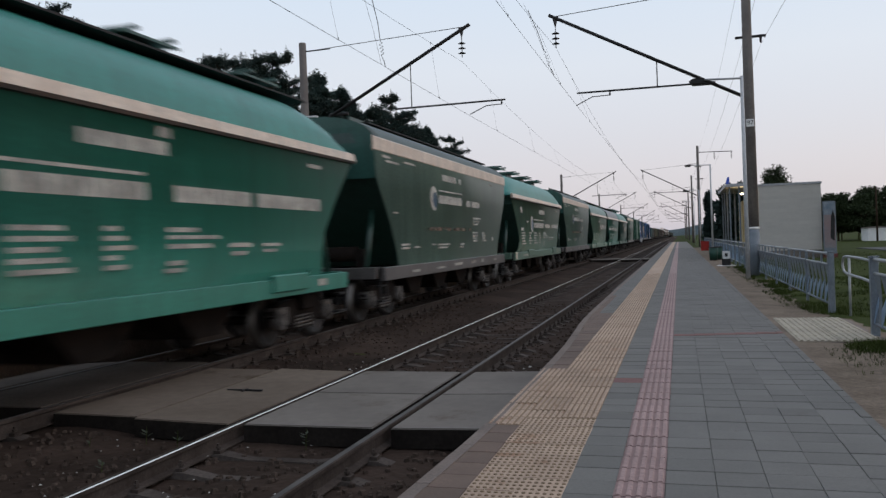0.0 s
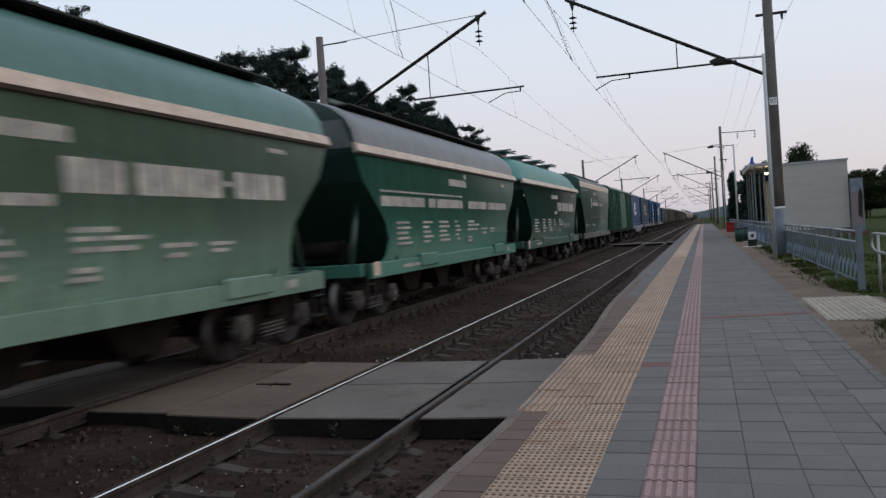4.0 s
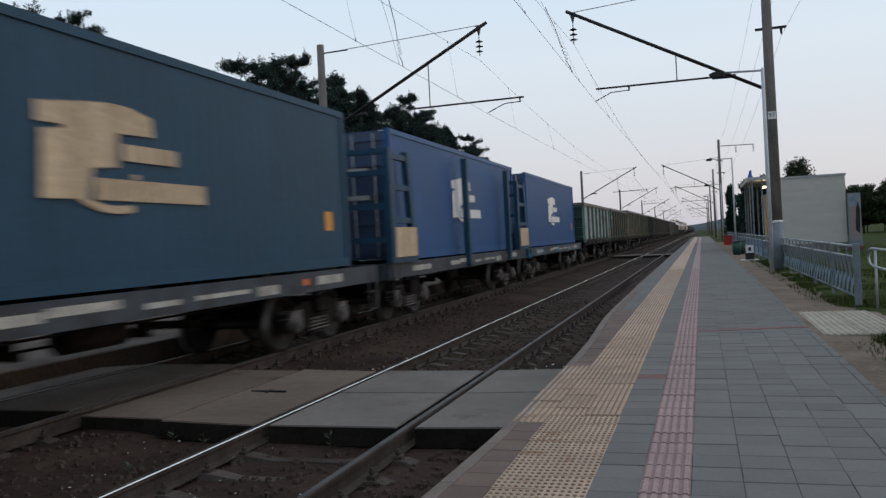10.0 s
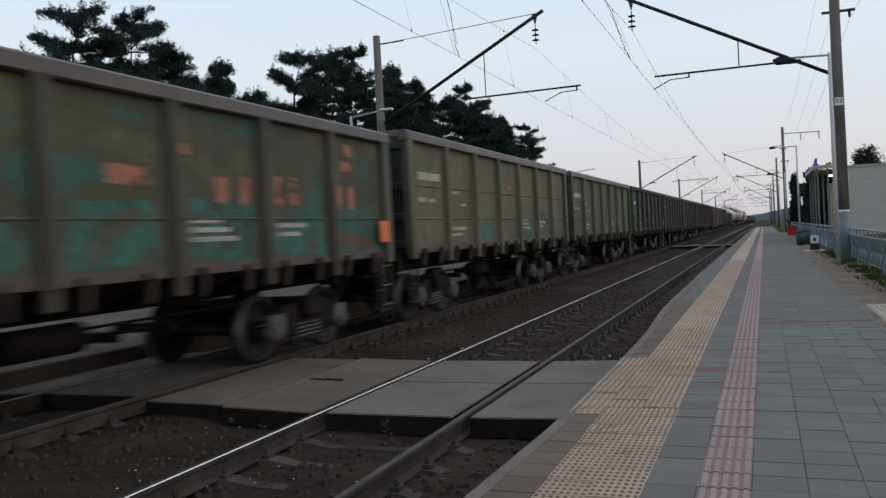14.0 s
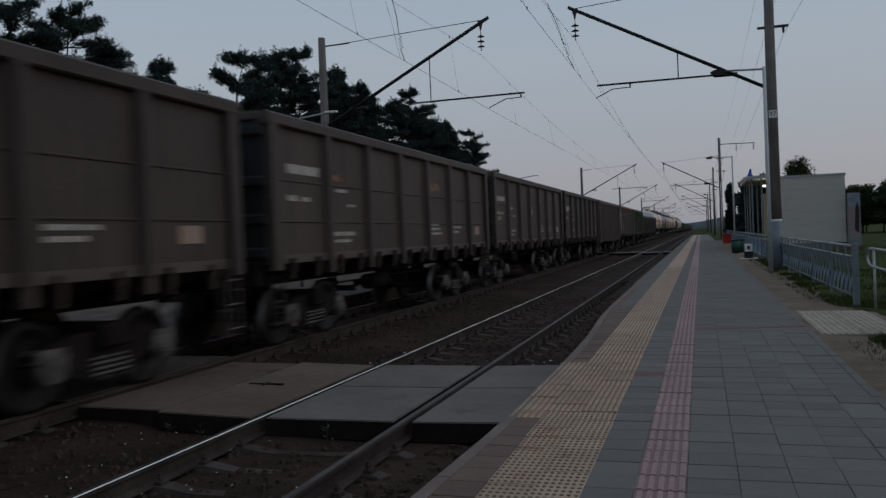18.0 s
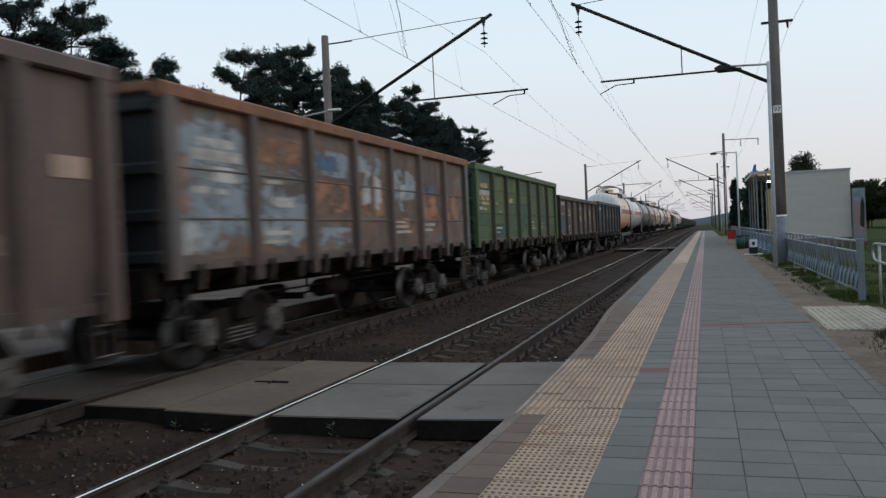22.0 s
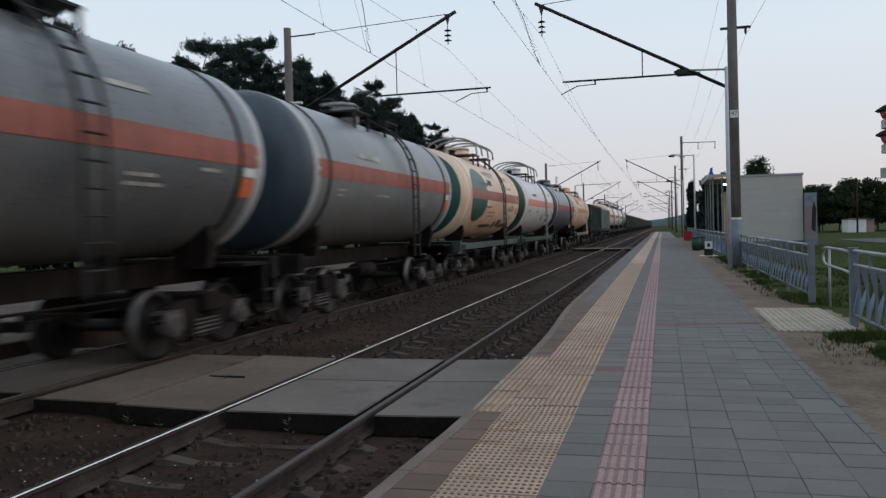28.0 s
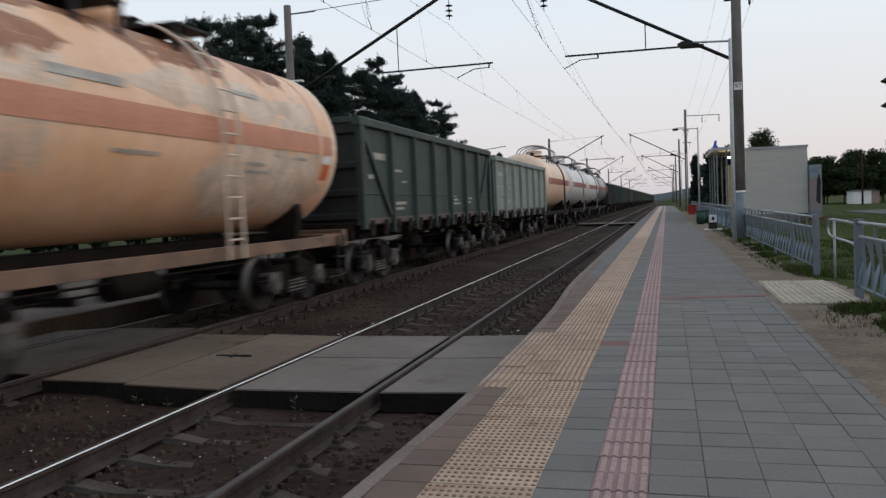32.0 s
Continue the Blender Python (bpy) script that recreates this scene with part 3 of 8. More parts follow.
def build_litter():
    """Pale scraps and stones lying along the rail."""
    verts, faces = [], []
    for i in range(150):
        if i % 3 == 0:
            x, y = rnd.uniform(-2.75, -1.95), 10.95 + abs(rnd.gauss(0, 0.7))
        elif i % 3 == 1:
            x, y = NEAR_X - 0.86 - abs(rnd.gauss(0.05, 0.25)), 10.95 + abs(rnd.gauss(0, 1.9))
        else:
            x, y = rnd.uniform(-5.9, -2.9), rnd.uniform(4.3, 7.4)
        s = rnd.uniform(0.010, 0.028) if i % 3 < 2 else rnd.uniform(0.006, 0.014)
        a = rnd.uniform(0, 3.1)
        k = len(verts)
        for px, py, pz in ((-1, -0.6, 0), (1, -0.5, 0), (0.8, 0.6, 0), (-0.7, 0.7, 0), (-0.4, -0.2, 0.7), (0.5, 0.1, 0.6)):
            verts.append((x + s * (px * math.cos(a) - py * math.sin(a)), y + s * (px * math.sin(a) + py * math.cos(a)), -0.405 + s * pz))
        faces += [tuple(i + k for i in f) for f in ((0, 1, 5, 4), (1, 2, 5), (2, 3, 4, 5), (3, 0, 4))]
    me = bpy.data.meshes.new("litter")
    me.from_pydata(verts, [], faces)
    me.materials.append(M["litter"])
    tagged(new("litter_scraps", me), "pale scraps and chips lying along the rail", "litter", kind="stuff")


def weed(x, y, z, h, seed):
    rg = random.Random(seed)
    w = thing("weed", "small pale weed growing at the slab edge", "plant", "weeds in the ballast", loc=(x, y, z))
    bm = bmesh.new()
    tube(bm, (0, 0, 0), (0.01, 0.01, h), 0.004, 0.002, seg=5)
    part("stem", bm, M["grass"], w)
    for k in range(7):
        bm = bmesh.new()
        a, zz, ln = rg.uniform(0, 6.28), h * rg.uniform(0.25, 0.95), rg.uniform(0.03, 0.07)
        d, s = Vector((math.cos(a), math.sin(a), 0.5)), Vector((-math.sin(a), math.cos(a), 0))
        b = Vector((0.005, 0.005, zz))
        vs = [bm.verts.new(p) for p in (b, b + d * ln * 0.5 + s * ln * 0.22, b + d * ln, b + d * ln * 0.5 - s * ln * 0.22)]
        bm.faces.new(vs)
        part("leaf", bm, M["weed_leaf"], w)


def build_crossing():
    near, far = NEAR_Z, FAR_Z
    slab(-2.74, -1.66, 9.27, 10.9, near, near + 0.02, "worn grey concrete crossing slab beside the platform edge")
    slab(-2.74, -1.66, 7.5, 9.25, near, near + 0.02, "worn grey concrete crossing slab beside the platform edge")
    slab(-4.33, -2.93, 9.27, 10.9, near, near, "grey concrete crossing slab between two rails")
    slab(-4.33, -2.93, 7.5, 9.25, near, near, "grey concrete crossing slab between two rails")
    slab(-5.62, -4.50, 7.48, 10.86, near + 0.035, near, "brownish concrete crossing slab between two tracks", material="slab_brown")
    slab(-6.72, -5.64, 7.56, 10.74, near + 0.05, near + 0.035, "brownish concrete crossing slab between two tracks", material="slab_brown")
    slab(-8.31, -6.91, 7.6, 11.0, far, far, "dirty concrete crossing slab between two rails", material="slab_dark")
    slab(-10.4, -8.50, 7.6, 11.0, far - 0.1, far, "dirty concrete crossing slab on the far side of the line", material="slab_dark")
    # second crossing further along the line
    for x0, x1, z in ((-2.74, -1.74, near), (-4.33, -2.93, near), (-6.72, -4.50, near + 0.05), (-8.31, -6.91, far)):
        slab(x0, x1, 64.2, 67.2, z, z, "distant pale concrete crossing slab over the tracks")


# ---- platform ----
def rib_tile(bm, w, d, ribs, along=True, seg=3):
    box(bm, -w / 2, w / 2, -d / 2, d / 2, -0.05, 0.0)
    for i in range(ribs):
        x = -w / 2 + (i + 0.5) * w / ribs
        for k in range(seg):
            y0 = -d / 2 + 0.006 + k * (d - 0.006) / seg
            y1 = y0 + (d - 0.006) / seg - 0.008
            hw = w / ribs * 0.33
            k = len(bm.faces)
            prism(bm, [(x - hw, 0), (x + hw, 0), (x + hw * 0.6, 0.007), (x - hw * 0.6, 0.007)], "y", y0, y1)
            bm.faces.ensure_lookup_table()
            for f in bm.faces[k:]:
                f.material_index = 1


def dot_tile(bm, w, d, nx, ny):
    box(bm, -w / 2, w / 2, -d / 2, d / 2, -0.05, 0.0)
    for i in range(nx):
        for j in range(ny):
            x, y = -w / 2 + (i + 0.5) * w / nx, -d / 2 + (j + 0.5) * d / ny
            k = len(bm.faces)
            tube(bm, (x, y, 0), (x, y, 0.006), w / nx * 0.32, w / nx * 0.25, seg=8)
            bm.faces.ensure_lookup_table()
            for f in bm.faces[k:]:
                f.material_index = 1


def flat_tile(bm, w, d):
    box(bm, -w / 2, w / 2, -d / 2, d / 2, -0.05, 0.0)
    top = [f for f in bm.faces if f.normal.z > 0.9 or all(abs(v.co.z) < 1e-6 for v in f.verts)]
    bmesh.ops.bevel(bm, geom=list({e for f in top for e in f.edges}), offset=0.003, segments=1, affect="EDGES")


COLS = [(-1.75, 0.30, "outer"), (-1.465, 0.285, "edge"), (-1.17, 0.3, "yel"), (-0.87, 0.3, "yel"), (-0.575, 0.294, "plain"), (-0.28, 0.294, "pink"), (0.018, 0.2975, "plain"), (0.318, 0.2975, "plain"), (0.618, 0.2975, "plain"), (0.918, 0.2975, "plain"), (1.218, 0.2975, "plain"), (1.4095, 0.0785, "plain")]


def tile_kind(x, w, kind, y):
    """The key, the maker, the base paint and the paint of the ribs of the tile at x, y."""
    plain = (("flat", w), lambda bm: flat_tile(bm, w, 0.287))
    if kind == "outer":
        return (*plain, M["tile_red" if y < 22 else "tile"], None)
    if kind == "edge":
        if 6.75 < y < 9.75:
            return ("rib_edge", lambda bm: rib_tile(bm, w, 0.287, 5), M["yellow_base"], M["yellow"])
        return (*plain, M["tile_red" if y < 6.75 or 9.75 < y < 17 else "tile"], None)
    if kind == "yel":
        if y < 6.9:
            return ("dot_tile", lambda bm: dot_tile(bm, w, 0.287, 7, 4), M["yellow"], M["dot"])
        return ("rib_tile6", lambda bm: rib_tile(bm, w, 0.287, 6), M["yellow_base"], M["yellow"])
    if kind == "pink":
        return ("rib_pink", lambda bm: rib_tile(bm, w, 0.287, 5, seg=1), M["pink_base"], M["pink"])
    if x < 0 and 8.75 < y < 9.0:
        return (("flat_red", w), plain[1], M["red_strip"], None)
    return (*plain, M["tile"], None)


def build_platform():
    pf = thing("platform", "long low railway platform paved with grey tiles and tactile strips", "platform", kind="structure")
    bm = bmesh.new()
    box(bm, -1.60, RIGHT - 0.01, -8, END_Y, -0.5, -0.007)
    box(bm, -1.90, -1.601, 24, END_Y, -0.5, -0.0075)
    for k in range(24):
        y0 = 12.0 + 0.5 * k
        box(bm, edge_x(y0) + 0.09, -1.601, y0, y0 + (0.5 if k < 23 else 0.49), -0.5, -0.0075)
    part("bed", bm, M["joint"], pf)
    y = -8.0
    while y < END_Y - 0.1:
        step = 1.0 if y < 30 else 4.0
        bm = bmesh.new()
        rows = []
        for yy in (y + 0.004, min(y + step, END_Y) - 0.004):
            e = edge_x(yy)
            rows.append([bm.verts.new((e + dx, yy, z)) for dx, z in ((0, -0.5), (0.115, -0.5), (0.115, 0.004), (0.02, 0.004), (0, -0.016))])
        for i in range(5):
            bm.faces.new((rows[0][i], rows[0][(i + 1) % 5], rows[1][(i + 1) % 5], rows[1][i]))
        bm.faces.new(rows[0]), bm.faces.new(rows[1][::-1])
        part("kerb", bm, M["curb"], pf)
        y += step
    bm = bmesh.new()
    for k in range(int((END_Y + 8) / 2)):
        box(bm, RIGHT, RIGHT + 0.08, -8 + 2 * k + 0.005, -6 + 2 * k - 0.005, -0.4, -0.035)
    part("back_kerb", bm, M["curb"], pf)
    # the rows that the walk sees closest are tiles of their own
    y = 3.6
    while y < 12.6:
        for x, w, kind in COLS:
            if kind == "outer" or kind == "edge" and 6.0 < y < 6.75:
                continue
            key, make, material, second = tile_kind(x, w, kind, y)
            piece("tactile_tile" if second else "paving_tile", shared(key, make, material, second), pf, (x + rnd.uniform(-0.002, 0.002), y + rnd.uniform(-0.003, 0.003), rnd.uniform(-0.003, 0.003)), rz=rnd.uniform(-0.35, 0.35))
        y += 0.298
    rest = {}
    for i in range(39):
        for x, w, kind in COLS:
            if kind != "outer":
                key, make, material, second = tile_kind(x, w, kind, 3.3 - 0.298 * i)
                bm = rest.setdefault((second or material).name, (bmesh.new(), second or material))[0]
                if second and kind == "yel":
                    bm = rest.setdefault(material.name, (bmesh.new(), material))[0]
                box(bm, x - w / 2, x + w / 2, 3.302 - 0.298 * i - 0.1435, 3.302 - 0.298 * i + 0.1435, -0.03, rnd.uniform(-0.0015, 0.0015))
    while y < 95:
        for x, w, kind in COLS:
            if kind == "outer":
                x0 = max(-1.9, edge_x(y) + 0.118)
                if x0 > -1.635:
                    continue
                x, w = (x0 - 1.611) / 2, -1.611 - x0
            key, make, material, second = tile_kind(x, w, kind, y)
            if second and y >= 34:
                material = second
            bm = rest.setdefault(material.name, (bmesh.new(), material))[0]
            ribs = rest.setdefault(second.name, (bmesh.new(), second))[0] if second else None
            dz = rnd.uniform(-0.0015, 0.0015)
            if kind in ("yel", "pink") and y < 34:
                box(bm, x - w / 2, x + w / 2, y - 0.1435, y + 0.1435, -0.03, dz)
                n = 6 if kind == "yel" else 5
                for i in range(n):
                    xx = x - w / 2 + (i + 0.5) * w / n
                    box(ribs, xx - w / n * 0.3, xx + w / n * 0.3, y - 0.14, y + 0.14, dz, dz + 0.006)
            else:
                box(bm, x - w / 2, x + w / 2, y - 0.1435, y + 0.1435, -0.03, dz)
        y += 0.298
    for x, w, kind in COLS[1:]:
        material = {"yel": M["yellow"], "pink": M["pink"]}.get(kind, M["tile"])
        bm = rest.setdefault(material.name, (bmesh.new(), material))[0]
        box(bm, x - w / 2, x + w / 2, y - 0.145, END_Y, -0.03, 0)
    for x, w, kind in COLS:
        if kind == "edge":
            for k in range(2):
                piece("paving_tile", shared("edge_near", lambda bm: flat_tile(bm, 0.285, 0.287), M["tile_red"]), pf, (x, 6.282 + 0.298 * k, 0))
    strip = [(0.018, 0.29), (0.318, 0.296), (0.618, 0.296), (0.918, 0.296), (1.218, 0.296), (1.4095, 0.078)]
    for x, w in strip:
        piece("red_inlay", shared(("inlay", w), lambda bm: box(bm, -w / 2, w / 2, -0.11, 0.11, -0.004, 0.0045), M["red_strip"]), pf, (x, 13.02 + 0.2 * x, 0), label="brick-red inlaid strip")
    for bm, material in rest.values():
        part("far_paving", bm, material, pf)["kind"] = "stuff"


build_ground()
build_ballast()
build_track("track_1", NEAR_X, NEAR_Z, "empty railway track on concrete sleepers beside the platform")
build_track("track_2", FAR_X, FAR_Z, "railway track on which a freight train runs")
build_stones()
build_crossing()
slab_marks()
build_litter()
for wx, wy, wh in ((-5.35, 7.3, 0.2), (-4.95, 7.25, 0.17), (-3.55, 7.3, 0.22), (-5.8, 7.0, 0.14), (-5.1, 6.3, 0.1)):
    weed(wx, wy, -0.44, wh, int(wx * 100) % 97)
build_platform()

# ---- the far platform behind the train ----
bm = bmesh.new()
box(bm, -13.4, -9.42, -20, 150, -0.6, 0.04, 0.02)
bm2 = bmesh.new()
box(bm2, -26, -13.42, -30, 60, -0.75, -0.12)
solid("far_path", bm2, M["slab_dark"], "worn sandy strip behind the far platform", "path", kind="structure")
solid("far_platform", bm, M["slab_dark"], "low concrete platform on the far side of the tracks", "platform", kind="structure")

# ---- verge and ramp beside the platform ----
def build_verge():
    bm = bmesh.new()
    xs = [1.452, 1.56, 1.7, 1.9, 2.1, 2.3, 2.5, 2.7, 2.95, 3.3]
    ys = list(np.arange(-8, 2, 1.0)) + list(np.arange(2, 40, 0.25)) + list(np.arange(40, 100, 2.0))
    g = []
    for y in ys:
        row = []
        for i, x in enumerate(xs):
            k = min(1.0, i / 4)
            z = -0.005 - 0.014 * k - 0.02 * i / 9 + k * (0.022 * noise.noise(Vector((x * 1.6, y * 1.2, 5))) + 0.014 * noise.noise(Vector((x * 5, y * 5, 9))))
            if i == len(xs) - 1:
                z = -0.2
            row.append(bm.verts.new((x + (0.1 * noise.noise(Vector((y, x, 2))) if i > 5 else 0), y, z)))
        g.append(row)
    for j in range(len(ys) - 1):
        for i in range(len(xs) - 1):
            bm.faces.new((g[j][i], g[j][i + 1], g[j + 1][i + 1], g[j + 1][i]))
    solid("verge", bm, M["sand"], "bare sandy verge between platform and fence", "verge", kind="structure", smooth=True)


def build_grass_verge():
    """Turf along the fence foot, with an uneven front edge."""
    bm = bmesh.new()
    ys = list(np.arange(-8, 60, 0.3))
    g = []
    for y in ys:
        x0 = 2.32 + 0.2 * noise.noise(Vector((y * 0.7, 4, 0))) + 0.1 * noise.noise(Vector((y * 2.6, 1, 0)))
        if 12.2 < y < 15.7:
            x0 = 2.75
        g.append([bm.verts.new((x0 + (3.35 - x0) * k / 4, y, (-0.05 if k == 0 else -0.012) - 0.03 * k / 4 + 0.02 * noise.noise(Vector((k * 1.3, y * 1.4, 7))))) for k in range(5)])
    for a, b in zip(g, g[1:]):
        for i in range(4):
            bm.faces.new((a[i], a[i + 1], b[i + 1], b[i]))
    solid("grass_verge", bm, M["soil"], "strip of dark turf along the fence foot", "turf", kind="structure", smooth=True)


def blades(name, label, spots, material, h=(0.06, 0.2), w=0.012):
    verts, faces = [], []
    for x0, x1, y0, y1, n in spots:
        for _ in range(n):
            x, y = rnd.uniform(x0, x1), rnd.uniform(y0, y1)
            if noise.noise(Vector((x * 1.3, y * 0.9, 11))) < -0.12:
                continue
            a, ln, hh = rnd.uniform(0, 6.28), rnd.uniform(0.01, 0.09), rnd.uniform(*h)
            dx, dy = math.cos(a), math.sin(a)
            k = len(verts)
            z = -0.06 if x > 2.9 else -0.05
            verts += [(x - dy * w, y + dx * w, z), (x + dy * w, y - dx * w, z), (x + dx * ln, y + dy * ln, z + hh)]
            faces.append((k, k + 1, k + 2))
    me = bpy.data.meshes.new(name)
    me.from_pydata(verts, [], faces)
    me.materials.append(material)
    tagged(new(name, me), label, "grass", kind="stuff")


def build_ramp():
    r = thing("entrance_ramp", "beige ribbed entrance slab between platform and fence opening", "ramp", loc=(2.05, 13.9, 0))
    bm = bmesh.new()
    box(bm, -0.52, 0.56, -1.62, 1.62, -0.1, -0.012, 0.01)
    part("slab", bm, M["curb"], r)
    def tile(bm):
        box(bm, -0.262, 0.262, -0.262, 0.262, -0.011, 0.0)
        for i in range(6):
            x = -0.22 + 0.088 * i
            prism(bm, [(x - 0.022, 0), (x + 0.022, 0), (x + 0.012, 0.012), (x - 0.012, 0.012)], "y", -0.25, 0.25)
    for i in range(2):
        for j in range(6):
            piece("ribbed_tile", shared("ramp_tile", tile, mat("beige_tactile", (0.38, 0.33, 0.25), (0.30, 0.26, 0.2), rough=0.8) if (i, j) == (0, 0) else bpy.data.materials["beige_tactile"]), r, (-0.25 + 0.54 * i, -1.35 + 0.54 * j, 0.0))
    bm = bmesh.new()
    v = [(2.62, 12.4, -0.02), (3.9, 12.4, -0.22), (3.9, 15.6, -0.22), (2.62, 15.6, -0.02)]
    vs = [bm.verts.new(p) for p in v] + [bm.verts.new((p[0], p[1], p[2] - 0.1)) for p in v]
    for q in ((0, 1, 2, 3), (7, 6, 5, 4), (0, 4, 5, 1), (1, 5, 6, 2), (2, 6, 7, 3), (3, 7, 4, 0)):
        bm.faces.new([vs[i] for i in q])
    solid("footpath", bm, M["curb"], "pale concrete path sloping down from the platform", "path", kind="structure")


# ---- fence ----
FX = 2.67


def plate(bm, pts):
    """A thin bent plate: outline points of y, z and how far it leans towards the platform."""
    a, b = [bm.verts.new((-x, y, z)) for y, z, x in pts], [bm.verts.new((-x + 0.006, y, z)) for y, z, x in pts]
    bm.faces.new(a), bm.faces.new(b[::-1])
    for i in range(len(pts)):
        j = (i + 1) % len(pts)
        bm.faces.new((a[j], a[i], b[i], b[j]))


def upper_plate(bm, p):
    plate(bm, [(-p * 0.47, 0.92, 0.03), (p * 0.47, 0.92, 0.03), (p * 0.12, 0.54, -0.02), (-p * 0.12, 0.54, -0.02)])
    plate(bm, [(-p * 0.12, 0.54, -0.02), (p * 0.12, 0.54, -0.02), (p * 0.16, 0.21, 0.0), (-p * 0.16, 0.21, 0.0)])


def lower_plate(bm, p):
    h = p * 0.5
    plate(bm, [(h - p * 0.05, 0.64, -0.05), (h + p * 0.05, 0.64, -0.05), (h + p * 0.26, 0.44, 0.0), (h - p * 0.26, 0.44, 0.0)])
    plate(bm, [(h - p * 0.26, 0.44, 0.0), (h + p * 0.26, 0.44, 0.0), (h + p * 0.07, 0.21, 0.03), (h - p * 0.07, 0.21, 0.03)])


def fence_panel(y0, y1, stout=False):
    f = thing("steel_fence", "blue-grey steel fence panel with rhombic infill", "fence", "fence panels along the platform", loc=(FX, y0, -0.06))
    ln = y1 - y0
    def post(bm):
        box(bm, -0.055, 0.055, -0.055, 0.055, 0, 1.16, 0.008)
        box(bm, -0.065, 0.065, -0.065, 0.065, 1.16, 1.18)
    def thin_post(bm):
        box(bm, -0.028, 0.028, -0.028, 0.028, 0, 1.11, 0.006)
    shared("fpost", post, M["fence"])
    piece("post", shared("fpost", post, M["fence"]) if stout else shared("fthin", thin_post, M["fence"]), f, (0, 0, 0))
    for z, r, nm in ((1.13, 0.026, "handrail"), (0.93, 0.022, "upper_rail"), (0.2, 0.022, "lower_rail")):
        bm = bmesh.new()
        tube(bm, (0, 0.055, z), (0, ln - 0.055, z), r, seg=10)
        part(nm, bm, M["steel"] if nm != "lower_rail" else M["fence"], f)
    n = max(3, round(ln / 0.5))
    p = (ln - 0.12) / n
    for i in range(n):
        piece("upper_plate", shared(("fup", round(p, 3)), lambda bm: upper_plate(bm, p), M["fence"]), f, (0, 0.06 + p * (i + 0.5), 0))
        piece("lower_plate", shared(("flow", round(p, 3)), lambda bm: lower_plate(bm, p), M["fence_blue"]), f, (0, 0.06 + p * (i + 0.5), 0))
    for k in range(1, int(ln / 1.0)):
        bm = bmesh.new()
        box(bm, -0.015, 0.015, k * 1.0 - 0.03, k * 1.0 + 0.03, 0.93, 1.13)
        part("spacer", bm, M["fence"], f)
    return f


def far_fence(y0, y1):
    f = thing("steel_fence", "blue-grey steel fence further along the platform", "fence", "fence panels along the platform", loc=(FX, 0, -0.06))
    for z, r, nm in ((1.13, 0.026, "handrail"), (0.93, 0.022, "upper_rail"), (0.2, 0.022, "lower_rail")):
        bm = bmesh.new()
        tube(bm, (0, y0, z), (0, y1, z), r, seg=6)
        part(nm, bm, M["steel"], f)
    bm = bmesh.new()
    y = y0 + 0.1
    while y < y1:
        prism(bm, [(y - 0.12, 0.21), (y + 0.12, 0.21), (y + 0.05, 0.56), (y + 0.22, 0.92), (y - 0.22, 0.92), (y - 0.05, 0.56)], "x", -0.01, 0.01)
        y += 0.5
    part("infill", bm, M["fence_blue"], f)["kind"] = "stuff"
    y = y0
    while y < y1:
        piece("post", CACHE[("fpost", M["fence"].name)], f, (0, y, 0))
        y += 3.0


def build_fences():
    for a, b in ((7.1, 10.1), (10.1, 13.1)):
        fence_panel(a, b, a < 8)
    end = new("fence_post", CACHE[("fpost", M["fence"].name)])
    end.location = (FX, 13.1, -0.06)
    tagged(end, "square blue-grey steel fence post", "fence post", "fence panels along the platform")
    for k in range(8):
        fence_panel(16.62 + 3.0 * k, 19.62 + 3.0 * k, k == 0)
    far_fence(40.62, 100)
    bm = bmesh.new()
    pts = [(2.73, 13.12, 1.02), (2.80, 14.6, 1.04), (2.88, 16.2, 1.03)]
    for i in range(9):
        a = math.pi / 2 - math.pi * i / 8
        pts.append((2.90, 16.5 + 0.28 * math.cos(a), 0.87 + 0.15 * math.sin(a)))
    pts += [(2.88, 16.2, 0.71), (2.80, 14.6, 0.72), (2.73, 13.12, 0.70)]
    pipe(bm, pts, 0.022)
    h = thing("hoop_handrail", "pale hooped tubular handrail beside the entrance", "handrail")
    part("tube", bm, M["steel"], h)
    bm = bmesh.new()
    tube(bm, (2.87, 16.0, -0.12), (2.87, 16.0, 1.02), 0.022)
    part("upright", bm, M["steel"], h)


# ---- overhead line ----
def insulator(bm, x, y, z0, n=3, dy=0.0):
    """A string of discs hanging down from z0."""
    tube(bm, (x, y, z0), (x, y, z0 - 0.16 - 0.19 * n), 0.018, seg=6)
    for k in range(n):
        z = z0 - 0.14 - 0.19 * k
        tube(bm, (x, y, z), (x, y, z - 0.05), 0.05, 0.15, seg=12)
        tube(bm, (x, y, z - 0.05), (x, y, z - 0.075), 0.15, 0.04, seg=12)


